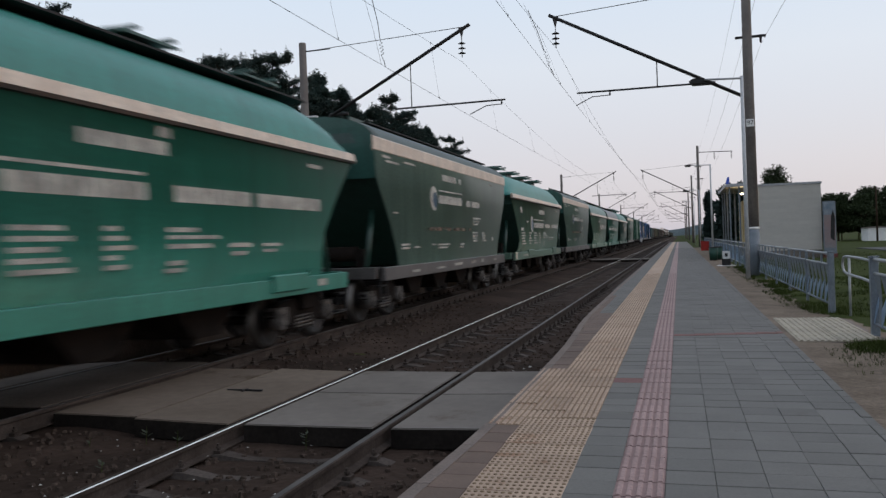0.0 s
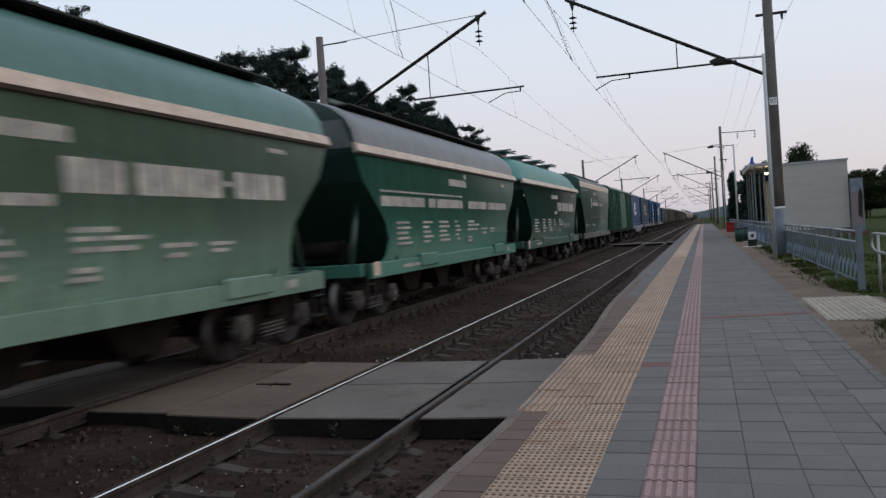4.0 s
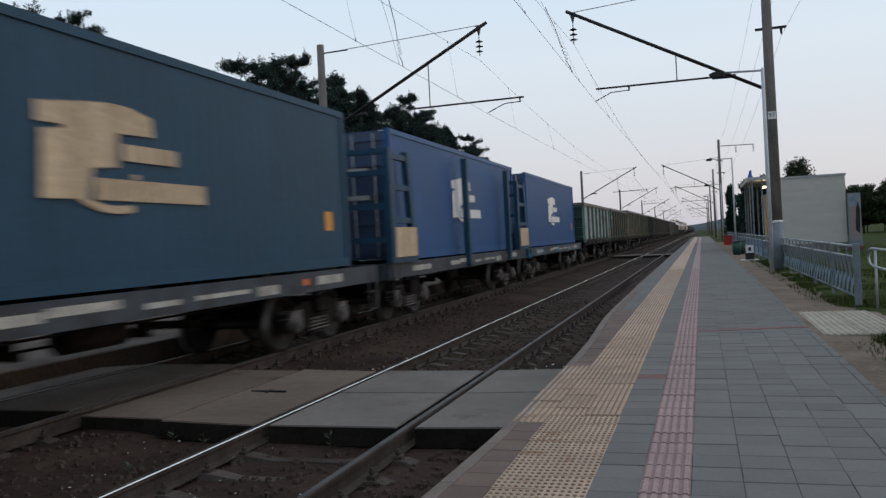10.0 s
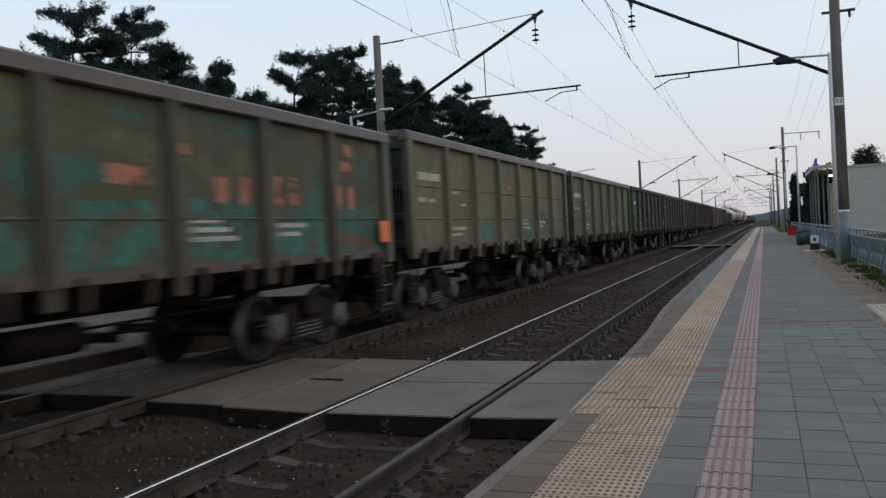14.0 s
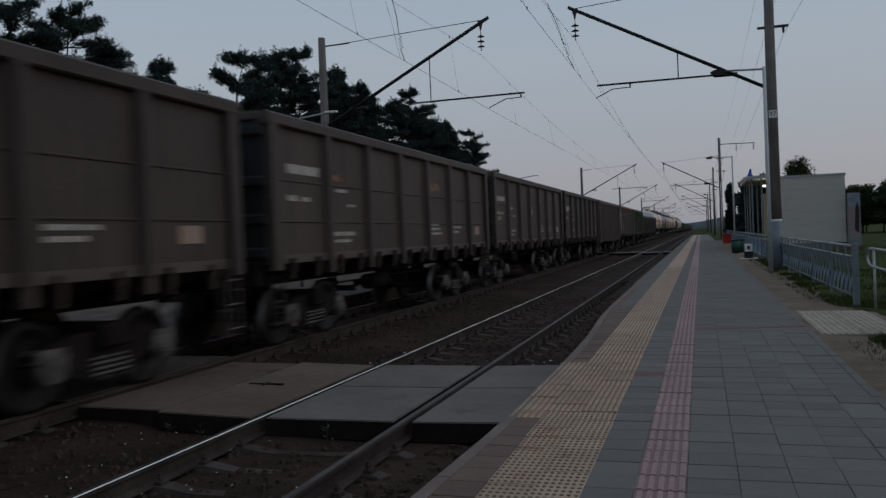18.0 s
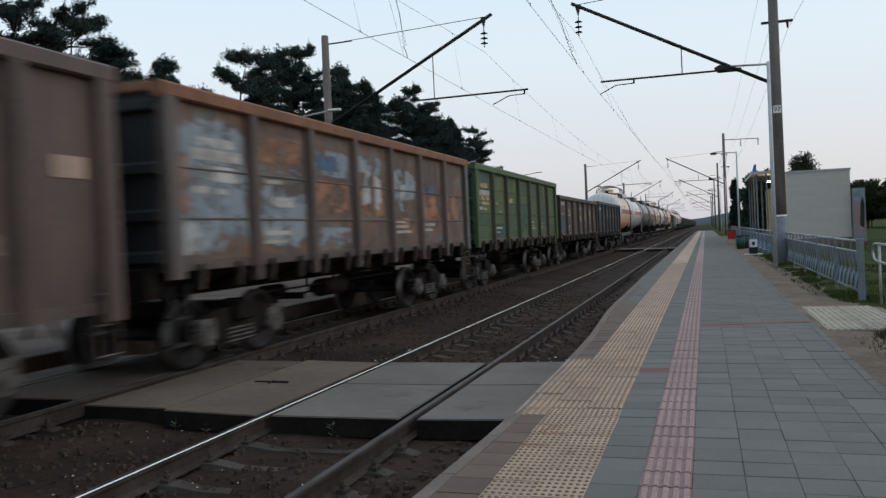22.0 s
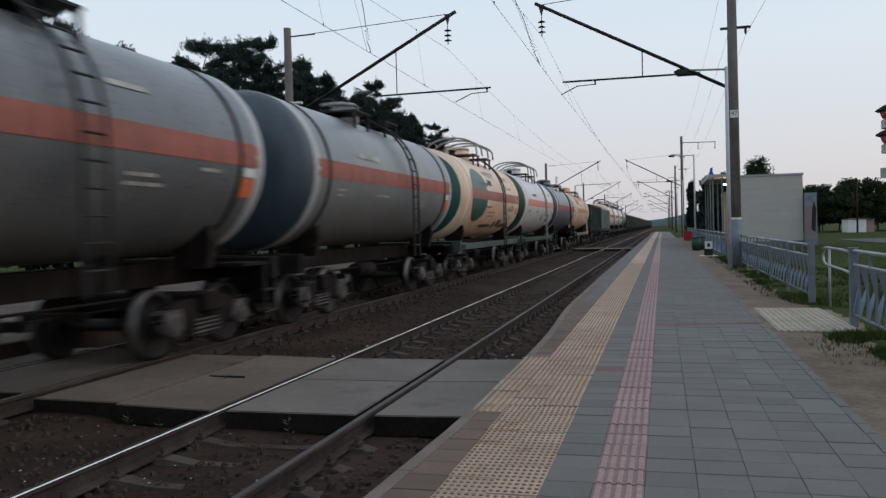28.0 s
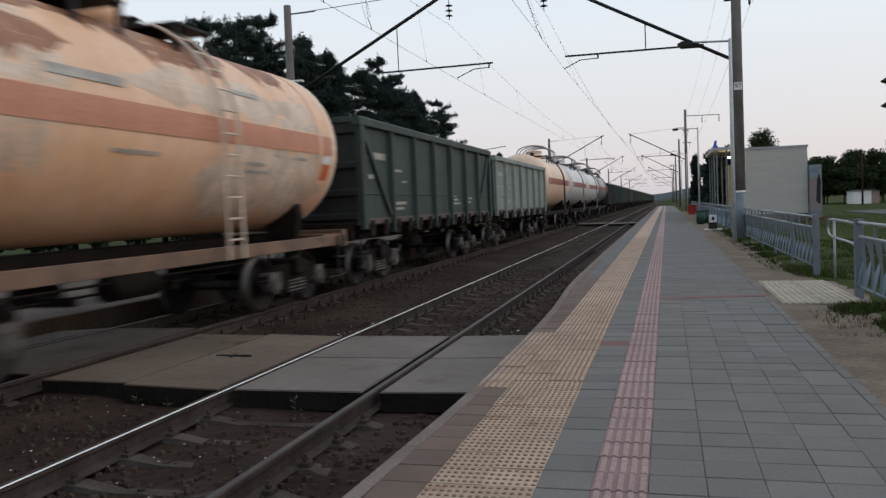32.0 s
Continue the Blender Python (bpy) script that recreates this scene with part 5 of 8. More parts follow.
def build_trees():
    kinds = [(pine(14.0, 3, 3.3, 0.44, cone=0.05), 14.0), (pine(16.5, 5, 3.4, 0.40, cone=0.12), 16.5), (pine(17.5, 8, 3.7, 0.36, cone=0.25), 17.5), (pine(13.0, 13, 4.2, 0.2, "dark conical pine at the forest edge", 0.9), 13.0), (pine(12.0, 31, 2.9, 0.15, "young bushy pine at the forest edge", 0.3), 12.0)]
    stand(kinds, [(-30, 30.6, 0, 13.6), (-30, 33.8, 1, 14.2), (-30, 36.6, 4, 12.8), (-30.5, 38.9, 4, 11.8), (-30, 42.0, 3, 13.0), (-30.5, 45.6, 4, 11.6), (-30, 50.4, 0, 15.2), (-30, 54.6, 1, 16.4), (-30, 59.6, 2, 17.3), (-30.5, 64.0, 4, 13.2),
                  (-30, 67.4, 3, 17.2), (-30, 72.0, 3, 16.6), (-30, 78.5, 1, 16.2), (-30, 85.8, 2, 18.3), (-30.5, 91.5, 2, 17.4), (-30, 95.5, 4, 15.6), (-30, 99.6, 3, 16.4), (-30, 110.3, 2, 16.6), (-32, 124.0, 4, 11.0), (-33, 168.0, 3, 12.5)])
    # the forest edge behind them
    stand([(pine(11.0, 41, 2.6, 0.08, "bushy pine of the forest edge", 0.35), 11.0), (pine(11.5, 43, 2.4, 0.1, "bushy pine of the forest edge", 0.5), 11.5)],
          [(-37 + rnd.uniform(-1.5, 1.5), 31 + 3.6 * i, i % 2, rnd.uniform(8.0, 9.8)) for i in range(24)])
    bush = broadleaf(3.0, 91, 1.7, "dark bush of the forest edge", name="bush", material=M["needle"], dense=0.8, size=0.16)
    stand([(bush, 3.0)], [(-28.2 + rnd.uniform(-1, 1), 2 + 2.7 * i, 0, rnd.uniform(2.4, 3.6)) for i in range(34)])
    b = broadleaf(8.4, 21, 1.55, "rounded tree behind the pavilion roof", dense=1.5, size=0.16)
    b.location = (9.3, 88, -0.2)
    for i, (x, y, h, w) in enumerate([(4.2, 76, 6.0, 1.1), (5.8, 77, 6.2, 1.5), (7.0, 78, 6.0, 1.5), (5.2, 92, 5.4, 1.3)]):
        t = broadleaf(h, 40 + i, w, "dense dark evergreen tree beside the pavilion", material=M["needle"], dense=1.4)
        t.location = (x, y, -0.2)
    c = pine(6.3, 77, 0.9, 0.05, "slim dark spruce beside the pavilion", 1.0)
    c.location = (3.3, 96, -0.2)
    belt = "dark leafy tree of the belt beyond the lawn"
    stand([(broadleaf(8.0, 60, 2.6, belt, dense=1.5, size=0.24), 8.0), (broadleaf(9.0, 61, 2.2, belt, dense=1.5, size=0.24), 9.0), (broadleaf(6.0, 62, 2.9, belt, dense=1.4, size=0.24), 6.0)],
          [(19.6, 128, 1, 6.6), (22.2, 131, 0, 7.4), (25.4, 130, 2, 6.3), (27.4, 133, 0, 8.3), (30.0, 131, 1, 7.3), (32.4, 134, 2, 6.0), (34.6, 132, 0, 5.6), (37.2, 133, 1, 6.4)]
          + [(20 + 3.4 * i + rnd.uniform(-1, 1), 139 + rnd.uniform(-3, 3), 2, rnd.uniform(4.2, 5.6)) for i in range(7)])


# ---- distance ----
def build_distance():
    bm = bmesh.new()
    n = 90
    top = []
    for i in range(n + 1):
        a = radians(-50 + 100 * i / n)
        x, y = 1500 * math.sin(a), 1500 * math.cos(a)
        east = min(1.0, max(0.0, (i - 43.5) / 5))
        h = 9 + 15 * east * east * (3 - 2 * east) + 5 * noise.noise(Vector((i * 0.11, 0, 0))) + 3 * noise.noise(Vector((i * 0.7, 3, 0)))
        top.append((bm.verts.new((x, y, -1)), bm.verts.new((x * 1.01, y * 1.01, h)), bm.verts.new((x * 1.2, y * 1.2, h * 0.9))))
    for a, b in zip(top, top[1:]):
        bm.faces.new((a[0], b[0], b[1], a[1])), bm.faces.new((a[1], b[1], b[2], a[2]))
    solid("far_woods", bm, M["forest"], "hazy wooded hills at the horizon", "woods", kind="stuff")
    h = thing("farm_shed", "small pale shed at the edge of the lawn", "shed", loc=(25.6, 122, -0.3))
    bm = bmesh.new()
    box(bm, -1.7, 0.5, -2, 2, 0, 1.75)
    part("wall", bm, M["white"], h, "white plank wall")
    bm = bmesh.new()
    box(bm, 0.503, 1.5, -1.9, 2, 0, 1.7)
    part("side_wall", bm, M["pink"], h, "faded pink lean-to wall")
    bm = bmesh.new()
    prism(bm, [(-1.8, 1.751), (1.6, 1.751), (1.6, 1.83), (-0.2, 1.95), (-1.8, 1.83)], "y", -2.1, 2.1)
    part("roof", bm, M["slab"], h)
    bm = bmesh.new()
    box(bm, 14.6, 60, 50, 78, -0.25, -0.16)
    solid("yard", bm, mat("asphalt", (0.06, 0.062, 0.066), (0.05, 0.05, 0.053), rough=0.9, scale=0.8), "grey asphalt yard beside the lawn", "yard", kind="structure")
    # sign tower with stepped red roofs
    s = thing("sign_tower", "slim tower sign with stepped black and red roofs over white boxes", "sign tower", loc=(12.02, 52, -0.2))
    bm = bmesh.new()
    box(bm, 0.9, 1.1, -0.1, 0.1, 0, 8.2)
    part("mast", bm, M["steel"], s)
    for z in (7.95, 6.56):
        bm = bmesh.new()
        prism(bm, [(0.0, z), (0.02, z - 0.08), (0.25, z - 0.16), (1.75, z - 0.16), (2.0, z), (1.7, z + 0.2), (0.3, z + 0.2)], "y", -0.75, 0.75)
        part("roof_cap", bm, M["dark"], s, "black roof cap")
        bm = bmesh.new()
        prism(bm, [(0.22, z - 0.162), (1.78, z - 0.162), (1.6, z - 0.62), (0.45, z - 0.62), (0.3, z - 0.4)], "y", -0.6, 0.6)
        part("red_fascia", bm, M["red"], s)
        bm = bmesh.new()
        box(bm, 0.225, 1.77, -0.4, 0.4, z - 1.12, z - 0.622)
        part("white_box", bm, M["wall"], s)
        bm = bmesh.new()
        box(bm, 0.45, 1.6, -0.42, -0.401, z - 1.05, z - 0.66)
        part("dark_pane", bm, M["dark"], s)
    bm = bmesh.new()
    box(bm, 0.13, 1.8, -0.3, 0.3, 4.03, 4.6)
    part("grey_panel", bm, M["steel"], s)
    p = thing("utility_pole", "thin dark wooden utility pole beyond the lawn", "utility pole", loc=(24.4, 117, -0.3))
    bm = bmesh.new()
    tube(bm, (0, 0, 0), (0, 0, 7.1), 0.13, 0.09, seg=10)
    part("shaft", bm, M["bark"], p)
    bm = bmesh.new()
    box(bm, -0.5, 0.5, -0.05, 0.05, 6.75, 6.85)
    part("cross_arm", bm, M["bark"], p)


build_verge()
build_grass_verge()
blades("grass_tufts", "sparse grass tufts along the fence foot", [(2.25, 3.1, 16, 40, 9000), (2.3, 3.2, 7, 12.3, 7000), (1.75, 2.3, 9.5, 11.6, 500), (2.6, 3.3, 15.8, 18, 1500)], M["grass"], (0.03, 0.1), 0.006)
blades("lawn", "short green lawn beyond the fence", [(3.0, 9, 8, 30, 26000), (3.0, 16, 30, 60, 9000)], M["grass"], (0.03, 0.09), 0.012)
blades("dark_grass_strip", "dense dark grass along the fence foot", [(2.3, 2.9, 15.7, 40, 15000), (2.0, 2.4, 18, 40, 1500), (2.4, 2.95, 7, 12.4, 6000), (2.05, 3.1, 11.3, 12.3, 2600), (2.3, 3.1, 9.8, 10.7, 1500)], M["grass"], (0.03, 0.12), 0.007)
build_ramp()
build_fences()
build_masts()
catenary(RX - 6.05, RX - 6.72, 6.5, 8.68, 0.25, 25.0, 0.62)
catenary(LX + 6.95, LX + 6.72, 6.4, 8.5, 0.25, 21.2, 0.62)
line_wire(RX + 0.45, 8.1, "thin side wire carried by the masts")
line_wire(RX + 0.3, 9.65, "thin side wire carried by the masts")
line_wire(RX + 0.2, 12.2, "thin side wire at the mast tops")
build_furniture()
build_pavilion()
build_trees()
build_distance()

# ---- the train ----
AX = 0.925  # half the wheelbase of a bogie


def paint(name, col, col2=None, rough=0.42, **k):
    return mat(name, col, col2, rough=rough, spec=k.pop("spec", 0.6), scale=k.pop("scale", 0.9), fine=k.pop("fine", 18), streak=k.pop("streak", 0.25), bump=k.pop("bump", 0.08), **k)


P = dict(
    deckrust=paint("rusty_deck", (0.115, 0.07, 0.055), (0.07, 0.045, 0.038), scale=3, rough=0.7, spec=0.3),
    rustline=mat("rusty_line", (0.14, 0.09, 0.062), (0.11, 0.08, 0.06), rough=0.7, scale=3, holes=0.5),
    teal=paint("teal_roof", (0.018, 0.205, 0.165), (0.016, 0.172, 0.138), rough=0.45),
    hopteal=paint("hopper_teal", (0.026, 0.205, 0.150), (0.022, 0.175, 0.128), rough=0.38),
    hopgreen=paint("hopper_green", (0.036, 0.106, 0.083), (0.030, 0.090, 0.071), rough=0.38),
    hopsage=paint("hopper_sage", (0.108, 0.188, 0.138), (0.092, 0.160, 0.118), rough=0.38),
    hopmoss=paint("hopper_moss", (0.150, 0.262, 0.190), (0.125, 0.220, 0.160), rough=0.38),
    hopsea=paint("hopper_sea", (0.060, 0.215, 0.158), (0.050, 0.18, 0.132), rough=0.38),
    mossroof=paint("moss_roof", (0.042, 0.150, 0.118), (0.034, 0.125, 0.098), rough=0.42),
    greyroof=paint("grey_roof", (0.15, 0.155, 0.155), (0.12, 0.125, 0.125), rough=0.45),
    hopgrey=paint("hopper_greygreen", (0.120, 0.188, 0.152), (0.100, 0.160, 0.130), rough=0.38),
    hoproof=paint("hopper_roof", (0.045, 0.075, 0.066), (0.034, 0.058, 0.052), rough=0.55),
    hoop=paint("hoop_grey", (0.30, 0.27, 0.25), (0.20, 0.175, 0.16)),
    rustframe=paint("rusty_frame", (0.22, 0.125, 0.075), (0.12, 0.072, 0.048), spots=(0.05, 0.04, 0.035), spot_at=0.58, scale=2),
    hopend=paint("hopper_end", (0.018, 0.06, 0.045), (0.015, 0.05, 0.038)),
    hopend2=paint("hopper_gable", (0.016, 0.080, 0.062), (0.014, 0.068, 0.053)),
    sillgrey=paint("sill_grey", (0.10, 0.092, 0.088), (0.08, 0.072, 0.068)),
    lowrust=paint("rusty_rail", (0.085, 0.06, 0.048), (0.045, 0.034, 0.03), scale=3, streak=0.2),
    belt=paint("belt_beige", (0.66, 0.54, 0.43), (0.56, 0.43, 0.33), spots=(0.30, 0.15, 0.09), spot_at=0.66, scale=2.5),
    boxgreen=paint("boxcar_green", (0.020, 0.096, 0.058), (0.016, 0.078, 0.047), spots=(0.06, 0.05, 0.035), spot_at=0.70, rough=0.5, spec=0.3),
    contblue=paint("container_blue", (0.010, 0.050, 0.150), (0.008, 0.043, 0.13), streak=0.12, rough=0.45, spec=0.35),
    contgrey=paint("container_greyblue", (0.016, 0.056, 0.098), (0.013, 0.048, 0.084), streak=0.12, rough=0.5, spec=0.25),
    contbright=paint("container_clear_blue", (0.012, 0.074, 0.21), (0.010, 0.063, 0.182), streak=0.12, rough=0.45, spec=0.3),
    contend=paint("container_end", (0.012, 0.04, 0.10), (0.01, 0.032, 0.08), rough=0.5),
    flatblue=paint("flatcar_blue", (0.09675, 0.1483, 0.2128), (0.0645, 0.09675, 0.1419), spots=RUST, spot_at=0.62),
    flatdark=paint("flatcar_dirty", (0.055, 0.066, 0.078), (0.028, 0.03, 0.034), spots=(0.19, 0.20, 0.21), spot_at=0.64, scale=2.2, spec=0.25),
    flatcyan=paint("flatcar_cyan", (0.035, 0.05, 0.06), (0.02, 0.022, 0.026), spots=(0.045, 0.20, 0.31), spot_at=0.53, scale=1.6, spec=0.25),
    mint=paint("gondola_mint", (0.25, 0.35, 0.31), (0.17, 0.26, 0.225), spots=(0.26, 0.19, 0.14), spot_at=0.65, streak=0.35, rough=0.6, spec=0.3),
    olive=paint("gondola_olive", (0.1075, 0.1075, 0.0645), (0.0688, 0.0731, 0.04472), spots=RUST, spot_at=0.64, streak=0.35, rough=0.6, spec=0.3),
    olive2=paint("gondola_khaki", (0.1462, 0.1333, 0.0817), (0.0946, 0.086, 0.0559), spots=RUST, spot_at=0.64, streak=0.35, rough=0.6, spec=0.3),
    forest=paint("gondola_green", (0.0473, 0.0903, 0.0602), (0.0559, 0.0602, 0.043), spots=RUST, spot_at=0.66, streak=0.35, rough=0.6, spec=0.3),
    brown=paint("gondola_brown", (0.066, 0.049, 0.041), (0.0475, 0.0365, 0.0315), spots=(0.047, 0.034, 0.028), spot_at=0.66, streak=0.35, rough=0.6, spec=0.3),
    brown2=paint("gondola_redbrown", (0.079, 0.059, 0.05), (0.058, 0.0435, 0.037), spots=(0.047, 0.034, 0.028), spot_at=0.66, streak=0.35, rough=0.6, spec=0.3),
    dullbrown=paint("dull_brown_post", (0.0731, 0.05332, 0.04472), (0.05332, 0.04042, 0.0344), streak=0.3, rough=0.6, spec=0.3),
    postbrown=paint("weathered_post", (0.082, 0.072, 0.052), (0.06, 0.05, 0.038), streak=0.35, rough=0.6, spec=0.3),
    chordbrown=paint("weathered_chord", (0.21, 0.185, 0.16), (0.14, 0.12, 0.10), scale=2.5, streak=0.3, rough=0.6, spec=0.3),
    redbrown=paint("gondola_rustbrown", (0.115, 0.077, 0.064), (0.082, 0.056, 0.047), streak=0.35, rough=0.55, spec=0.4),
    card=paint("pale_card", (0.40, 0.27, 0.20), (0.33, 0.22, 0.16)),
    postgrey=paint("sooty_post", (0.15, 0.155, 0.15), (0.085, 0.085, 0.08), scale=2.5, streak=0.4, rough=0.6, spec=0.3),
    postolive=paint("olive_post", (0.060, 0.074, 0.036), (0.05, 0.045, 0.026), streak=0.35, rough=0.6, spec=0.3),
    multi=paint("gondola_patched", (0.1224, 0.09, 0.072), (0.1152, 0.1224, 0.1296), spots=(0.20, 0.10, 0.055), spot_at=0.60, streak=0.3, scale=1.1, rough=0.6, spec=0.3),
    rustrail=paint("rust_chord", (0.235, 0.108, 0.056), (0.17, 0.08, 0.045), scale=2.5, rough=0.65, spec=0.25),
    grass=paint("gondola_lime", (0.080, 0.122, 0.045), (0.058, 0.095, 0.040), spots=(0.12, 0.09, 0.05), spot_at=0.66, streak=0.3, rough=0.6, spec=0.3),
    black=paint("gondola_dark", (0.055, 0.052, 0.058), (0.04, 0.038, 0.043), streak=0.3, rough=0.6, spec=0.3),
    dkgreen=paint("gondola_darkgreen", (0.040, 0.064, 0.055), (0.028, 0.046, 0.040), streak=0.35, spots=(0.09, 0.09, 0.085), spot_at=0.68, rough=0.6, spec=0.3),
    lightgreen=paint("gondola_pale", (0.27, 0.32, 0.285), (0.19, 0.23, 0.205), streak=0.35, spots=RUST, spot_at=0.67, rough=0.6, spec=0.3),
    tank_orange=paint("tank_orange", (0.80, 0.53, 0.36), (0.72, 0.43, 0.25), streak=0.14, spots=(0.36, 0.17, 0.09), spot_at=0.66, rough=0.5, amount=0.08, bump=0.03),
    tank_cream=paint("tank_cream", (0.82, 0.63, 0.47), (0.72, 0.51, 0.36), streak=0.14, spots=(0.46, 0.26, 0.15), spot_at=0.68, rough=0.45, amount=0.08, bump=0.03),
    tank_white=paint("tank_white", (0.70, 0.69, 0.675), (0.58, 0.57, 0.555), streak=0.2, rough=0.36, amount=0.08, bump=0.03),
    tank_grey=paint("tank_grey", (0.20, 0.205, 0.205), (0.155, 0.16, 0.16), streak=0.2, rough=0.32, spec=0.6, amount=0.08, bump=0.03),
    tank_dark=paint("tank_bluegrey", (0.135, 0.14, 0.143), (0.10, 0.104, 0.108), streak=0.2, rough=0.3, spec=0.65, amount=0.08, bump=0.03),
    cap_blue=paint("end_darkblue", (0.045, 0.066, 0.086), (0.036, 0.053, 0.07), rough=0.45),
    cap_green=paint("end_green", (0.010, 0.100, 0.080), (0.009, 0.085, 0.068)),
    # dark end paint, deepened by the shade of the gap between wagons
    enddark=paint("end_shaded", (0.026, 0.03, 0.03), (0.018, 0.02, 0.02), rough=0.6, spec=0.3),
    framegreen=paint("frame_green", (0.014, 0.05, 0.031), (0.010, 0.03, 0.021), spots=(0.016, 0.014, 0.013), spot_at=0.56),
    framesea=paint("frame_seagreen", (0.055, 0.085, 0.078), (0.03, 0.045, 0.042), spots=(0.30, 0.31, 0.30), spot_at=0.70, scale=2.5),
    disc_green=paint("disc_green", (0.022, 0.062, 0.032), (0.018, 0.05, 0.026)),
    endgreen=paint("end_darkgreen", (0.012, 0.05, 0.042), (0.01, 0.04, 0.034)),
    graffiti=patchwork("painted_over_sheet", [(0.10, 0.075, 0.064), (0.15, 0.105, 0.085), (0.12, 0.09, 0.076), (0.20, 0.12, 0.085), (0.18, 0.165, 0.155), (0.125, 0.085, 0.068)], 0.7),
    graffiti2=patchwork("lettered_over_sheet", [(0.075, 0.095, 0.12), (0.088, 0.068, 0.06), (0.125, 0.08, 0.062), (0.085, 0.075, 0.07), (0.14, 0.10, 0.078), (0.095, 0.068, 0.058)], 0.8),
    mintwork=patchwork("mint_repainted_sheet", [(0.18, 0.29, 0.25), (0.31, 0.42, 0.38), (0.24, 0.36, 0.32), (0.37, 0.42, 0.40), (0.26, 0.24, 0.205)], 0.75),
    olivework=patchwork("olive_repainted_sheet", [(0.042, 0.10, 0.072), (0.104, 0.10, 0.058), (0.075, 0.075, 0.046), (0.038, 0.118, 0.092), (0.125, 0.071, 0.042)], 0.6),
    darkwork=patchwork("dark_repainted_sheet", [(0.033, 0.070, 0.050), (0.054, 0.045, 0.032), (0.043, 0.046, 0.032), (0.022, 0.092, 0.070), (0.058, 0.038, 0.029)], 0.6),
    darkpost=paint("dark_rust_post", (0.036, 0.028, 0.025), (0.026, 0.021, 0.019), rough=0.65, spec=0.3),
    limework=patchwork("lime_repainted_sheet", [(0.066, 0.112, 0.062), (0.112, 0.145, 0.06), (0.088, 0.125, 0.058), (0.062, 0.115, 0.085), (0.12, 0.09, 0.05)], 0.6),
    cap_olive=paint("end_moss", (0.06, 0.10, 0.04), (0.05, 0.085, 0.035)),
)


# running gear, shared by all wagons
def bogie_mesh(bm):
    box(bm, -1.2, 1.2, -0.22, 0.22, 0.58, 0.86, 0.03)
    tube(bm, (0, 0, 0.86), (0, 0, 0.95), 0.2, seg=12)


def side_frame_mesh(bm):
    prism(bm, [(-1.12, 0.62), (-0.95, 0.70), (-0.55, 0.78), (0.55, 0.78), (0.95, 0.70), (1.12, 0.62), (1.12, 0.50), (0.8, 0.52), (0.42, 0.30), (-0.42, 0.30), (-0.8, 0.52), (-1.12, 0.50)], "x", -0.07, 0.07)


def spring_mesh(bm):
    """One coil spring: a wound wire swept round its axis."""
    rings = []
    for i in range(37):
        a = 2 * math.pi * i / 9
        c, out = Vector((0.09 * math.cos(a), 0.09 * math.sin(a), 0.24 + 0.24 * i / 36)), Vector((math.cos(a), math.sin(a), 0))
        rings.append([bm.verts.new(c + out * 0.022 * u + Vector((0, 0, 0.022 * v))) for u, v in ((1, 0), (0, 1), (-1, 0), (0, -1))])
    for p, q in zip(rings, rings[1:]):
        for i in range(4):
            bm.faces.new((p[i], p[(i + 1) % 4], q[(i + 1) % 4], q[i])).smooth = True
    bm.faces.new(rings[0]), bm.faces.new(rings[-1][::-1])


def axlebox_mesh(bm):
    tube(bm, (-0.12, 0, 0), (0.14, 0, 0), 0.17, 0.165, seg=14)
    tube(bm, (0.14, 0, 0), (0.175, 0, 0), 0.11, 0.10, seg=12)
    prism(bm, [(-0.2, 0.06), (0.2, 0.06), (0.17, 0.2), (-0.17, 0.2)], "x", -0.1, 0.12)
    for k in range(4):
        a = math.pi / 4 + k * math.pi / 2
        tube(bm, (0.14, 0.13 * math.cos(a), 0.13 * math.sin(a)), (0.16, 0.13 * math.cos(a), 0.13 * math.sin(a)), 0.02, seg=6)


def wheelset_mesh(bm):
    tube(bm, (-0.95, 0, 0), (0.95, 0, 0), 0.085, seg=12)
    for s in (-1, 1):
        prof = [(0.66, 0.12), (0.70, 0.17), (0.735, 0.40), (0.72, 0.43), (0.715, 0.49), (0.745, 0.495), (0.76, 0.478), (0.855, 0.472), (0.855, 0.40), (0.80, 0.385), (0.775, 0.18), (0.83, 0.13), (0.83, 0.10)]
        seg = 28
        rings = [[bm.verts.new((s * x, r * math.cos(2 * math.pi * i / seg), r * math.sin(2 * math.pi * i / seg))) for i in range(seg)] for x, r in prof]
        for j, (a, b) in enumerate(zip(rings, rings[1:])):
            for i in range(seg):
                f = bm.faces.new((a[i], a[(i + 1) % seg], b[(i + 1) % seg], b[i]))
                f.smooth, f.material_index = True, int(5 <= j <= 6)
        for k in range(2):
            a = k * math.pi
            tube(bm, (0.79 * s, 0.28 * math.cos(a), 0.28 * math.sin(a)), (0.805 * s, 0.28 * math.cos(a), 0.28 * math.sin(a)), 0.03, seg=8)


def coupler_mesh(bm):
    box(bm, -0.06, 0.06, 0.0, 0.42, -0.07, 0.07, 0.01)
    prism(bm, [(-0.16, 0.40), (0.12, 0.40), (0.2, 0.52), (0.12, 0.62), (0.02, 0.56), (-0.08, 0.66), (-0.2, 0.62)], "z", -0.14, 0.14)


def hose_mesh(bm):
    pts = [(0.32, 0.0, 0.0), (0.32, 0.22, -0.02), (0.30, 0.36, -0.18), (0.22, 0.5, -0.3), (0.12, 0.6, -0.26)]
    pipe(bm, pts, 0.025, 6)


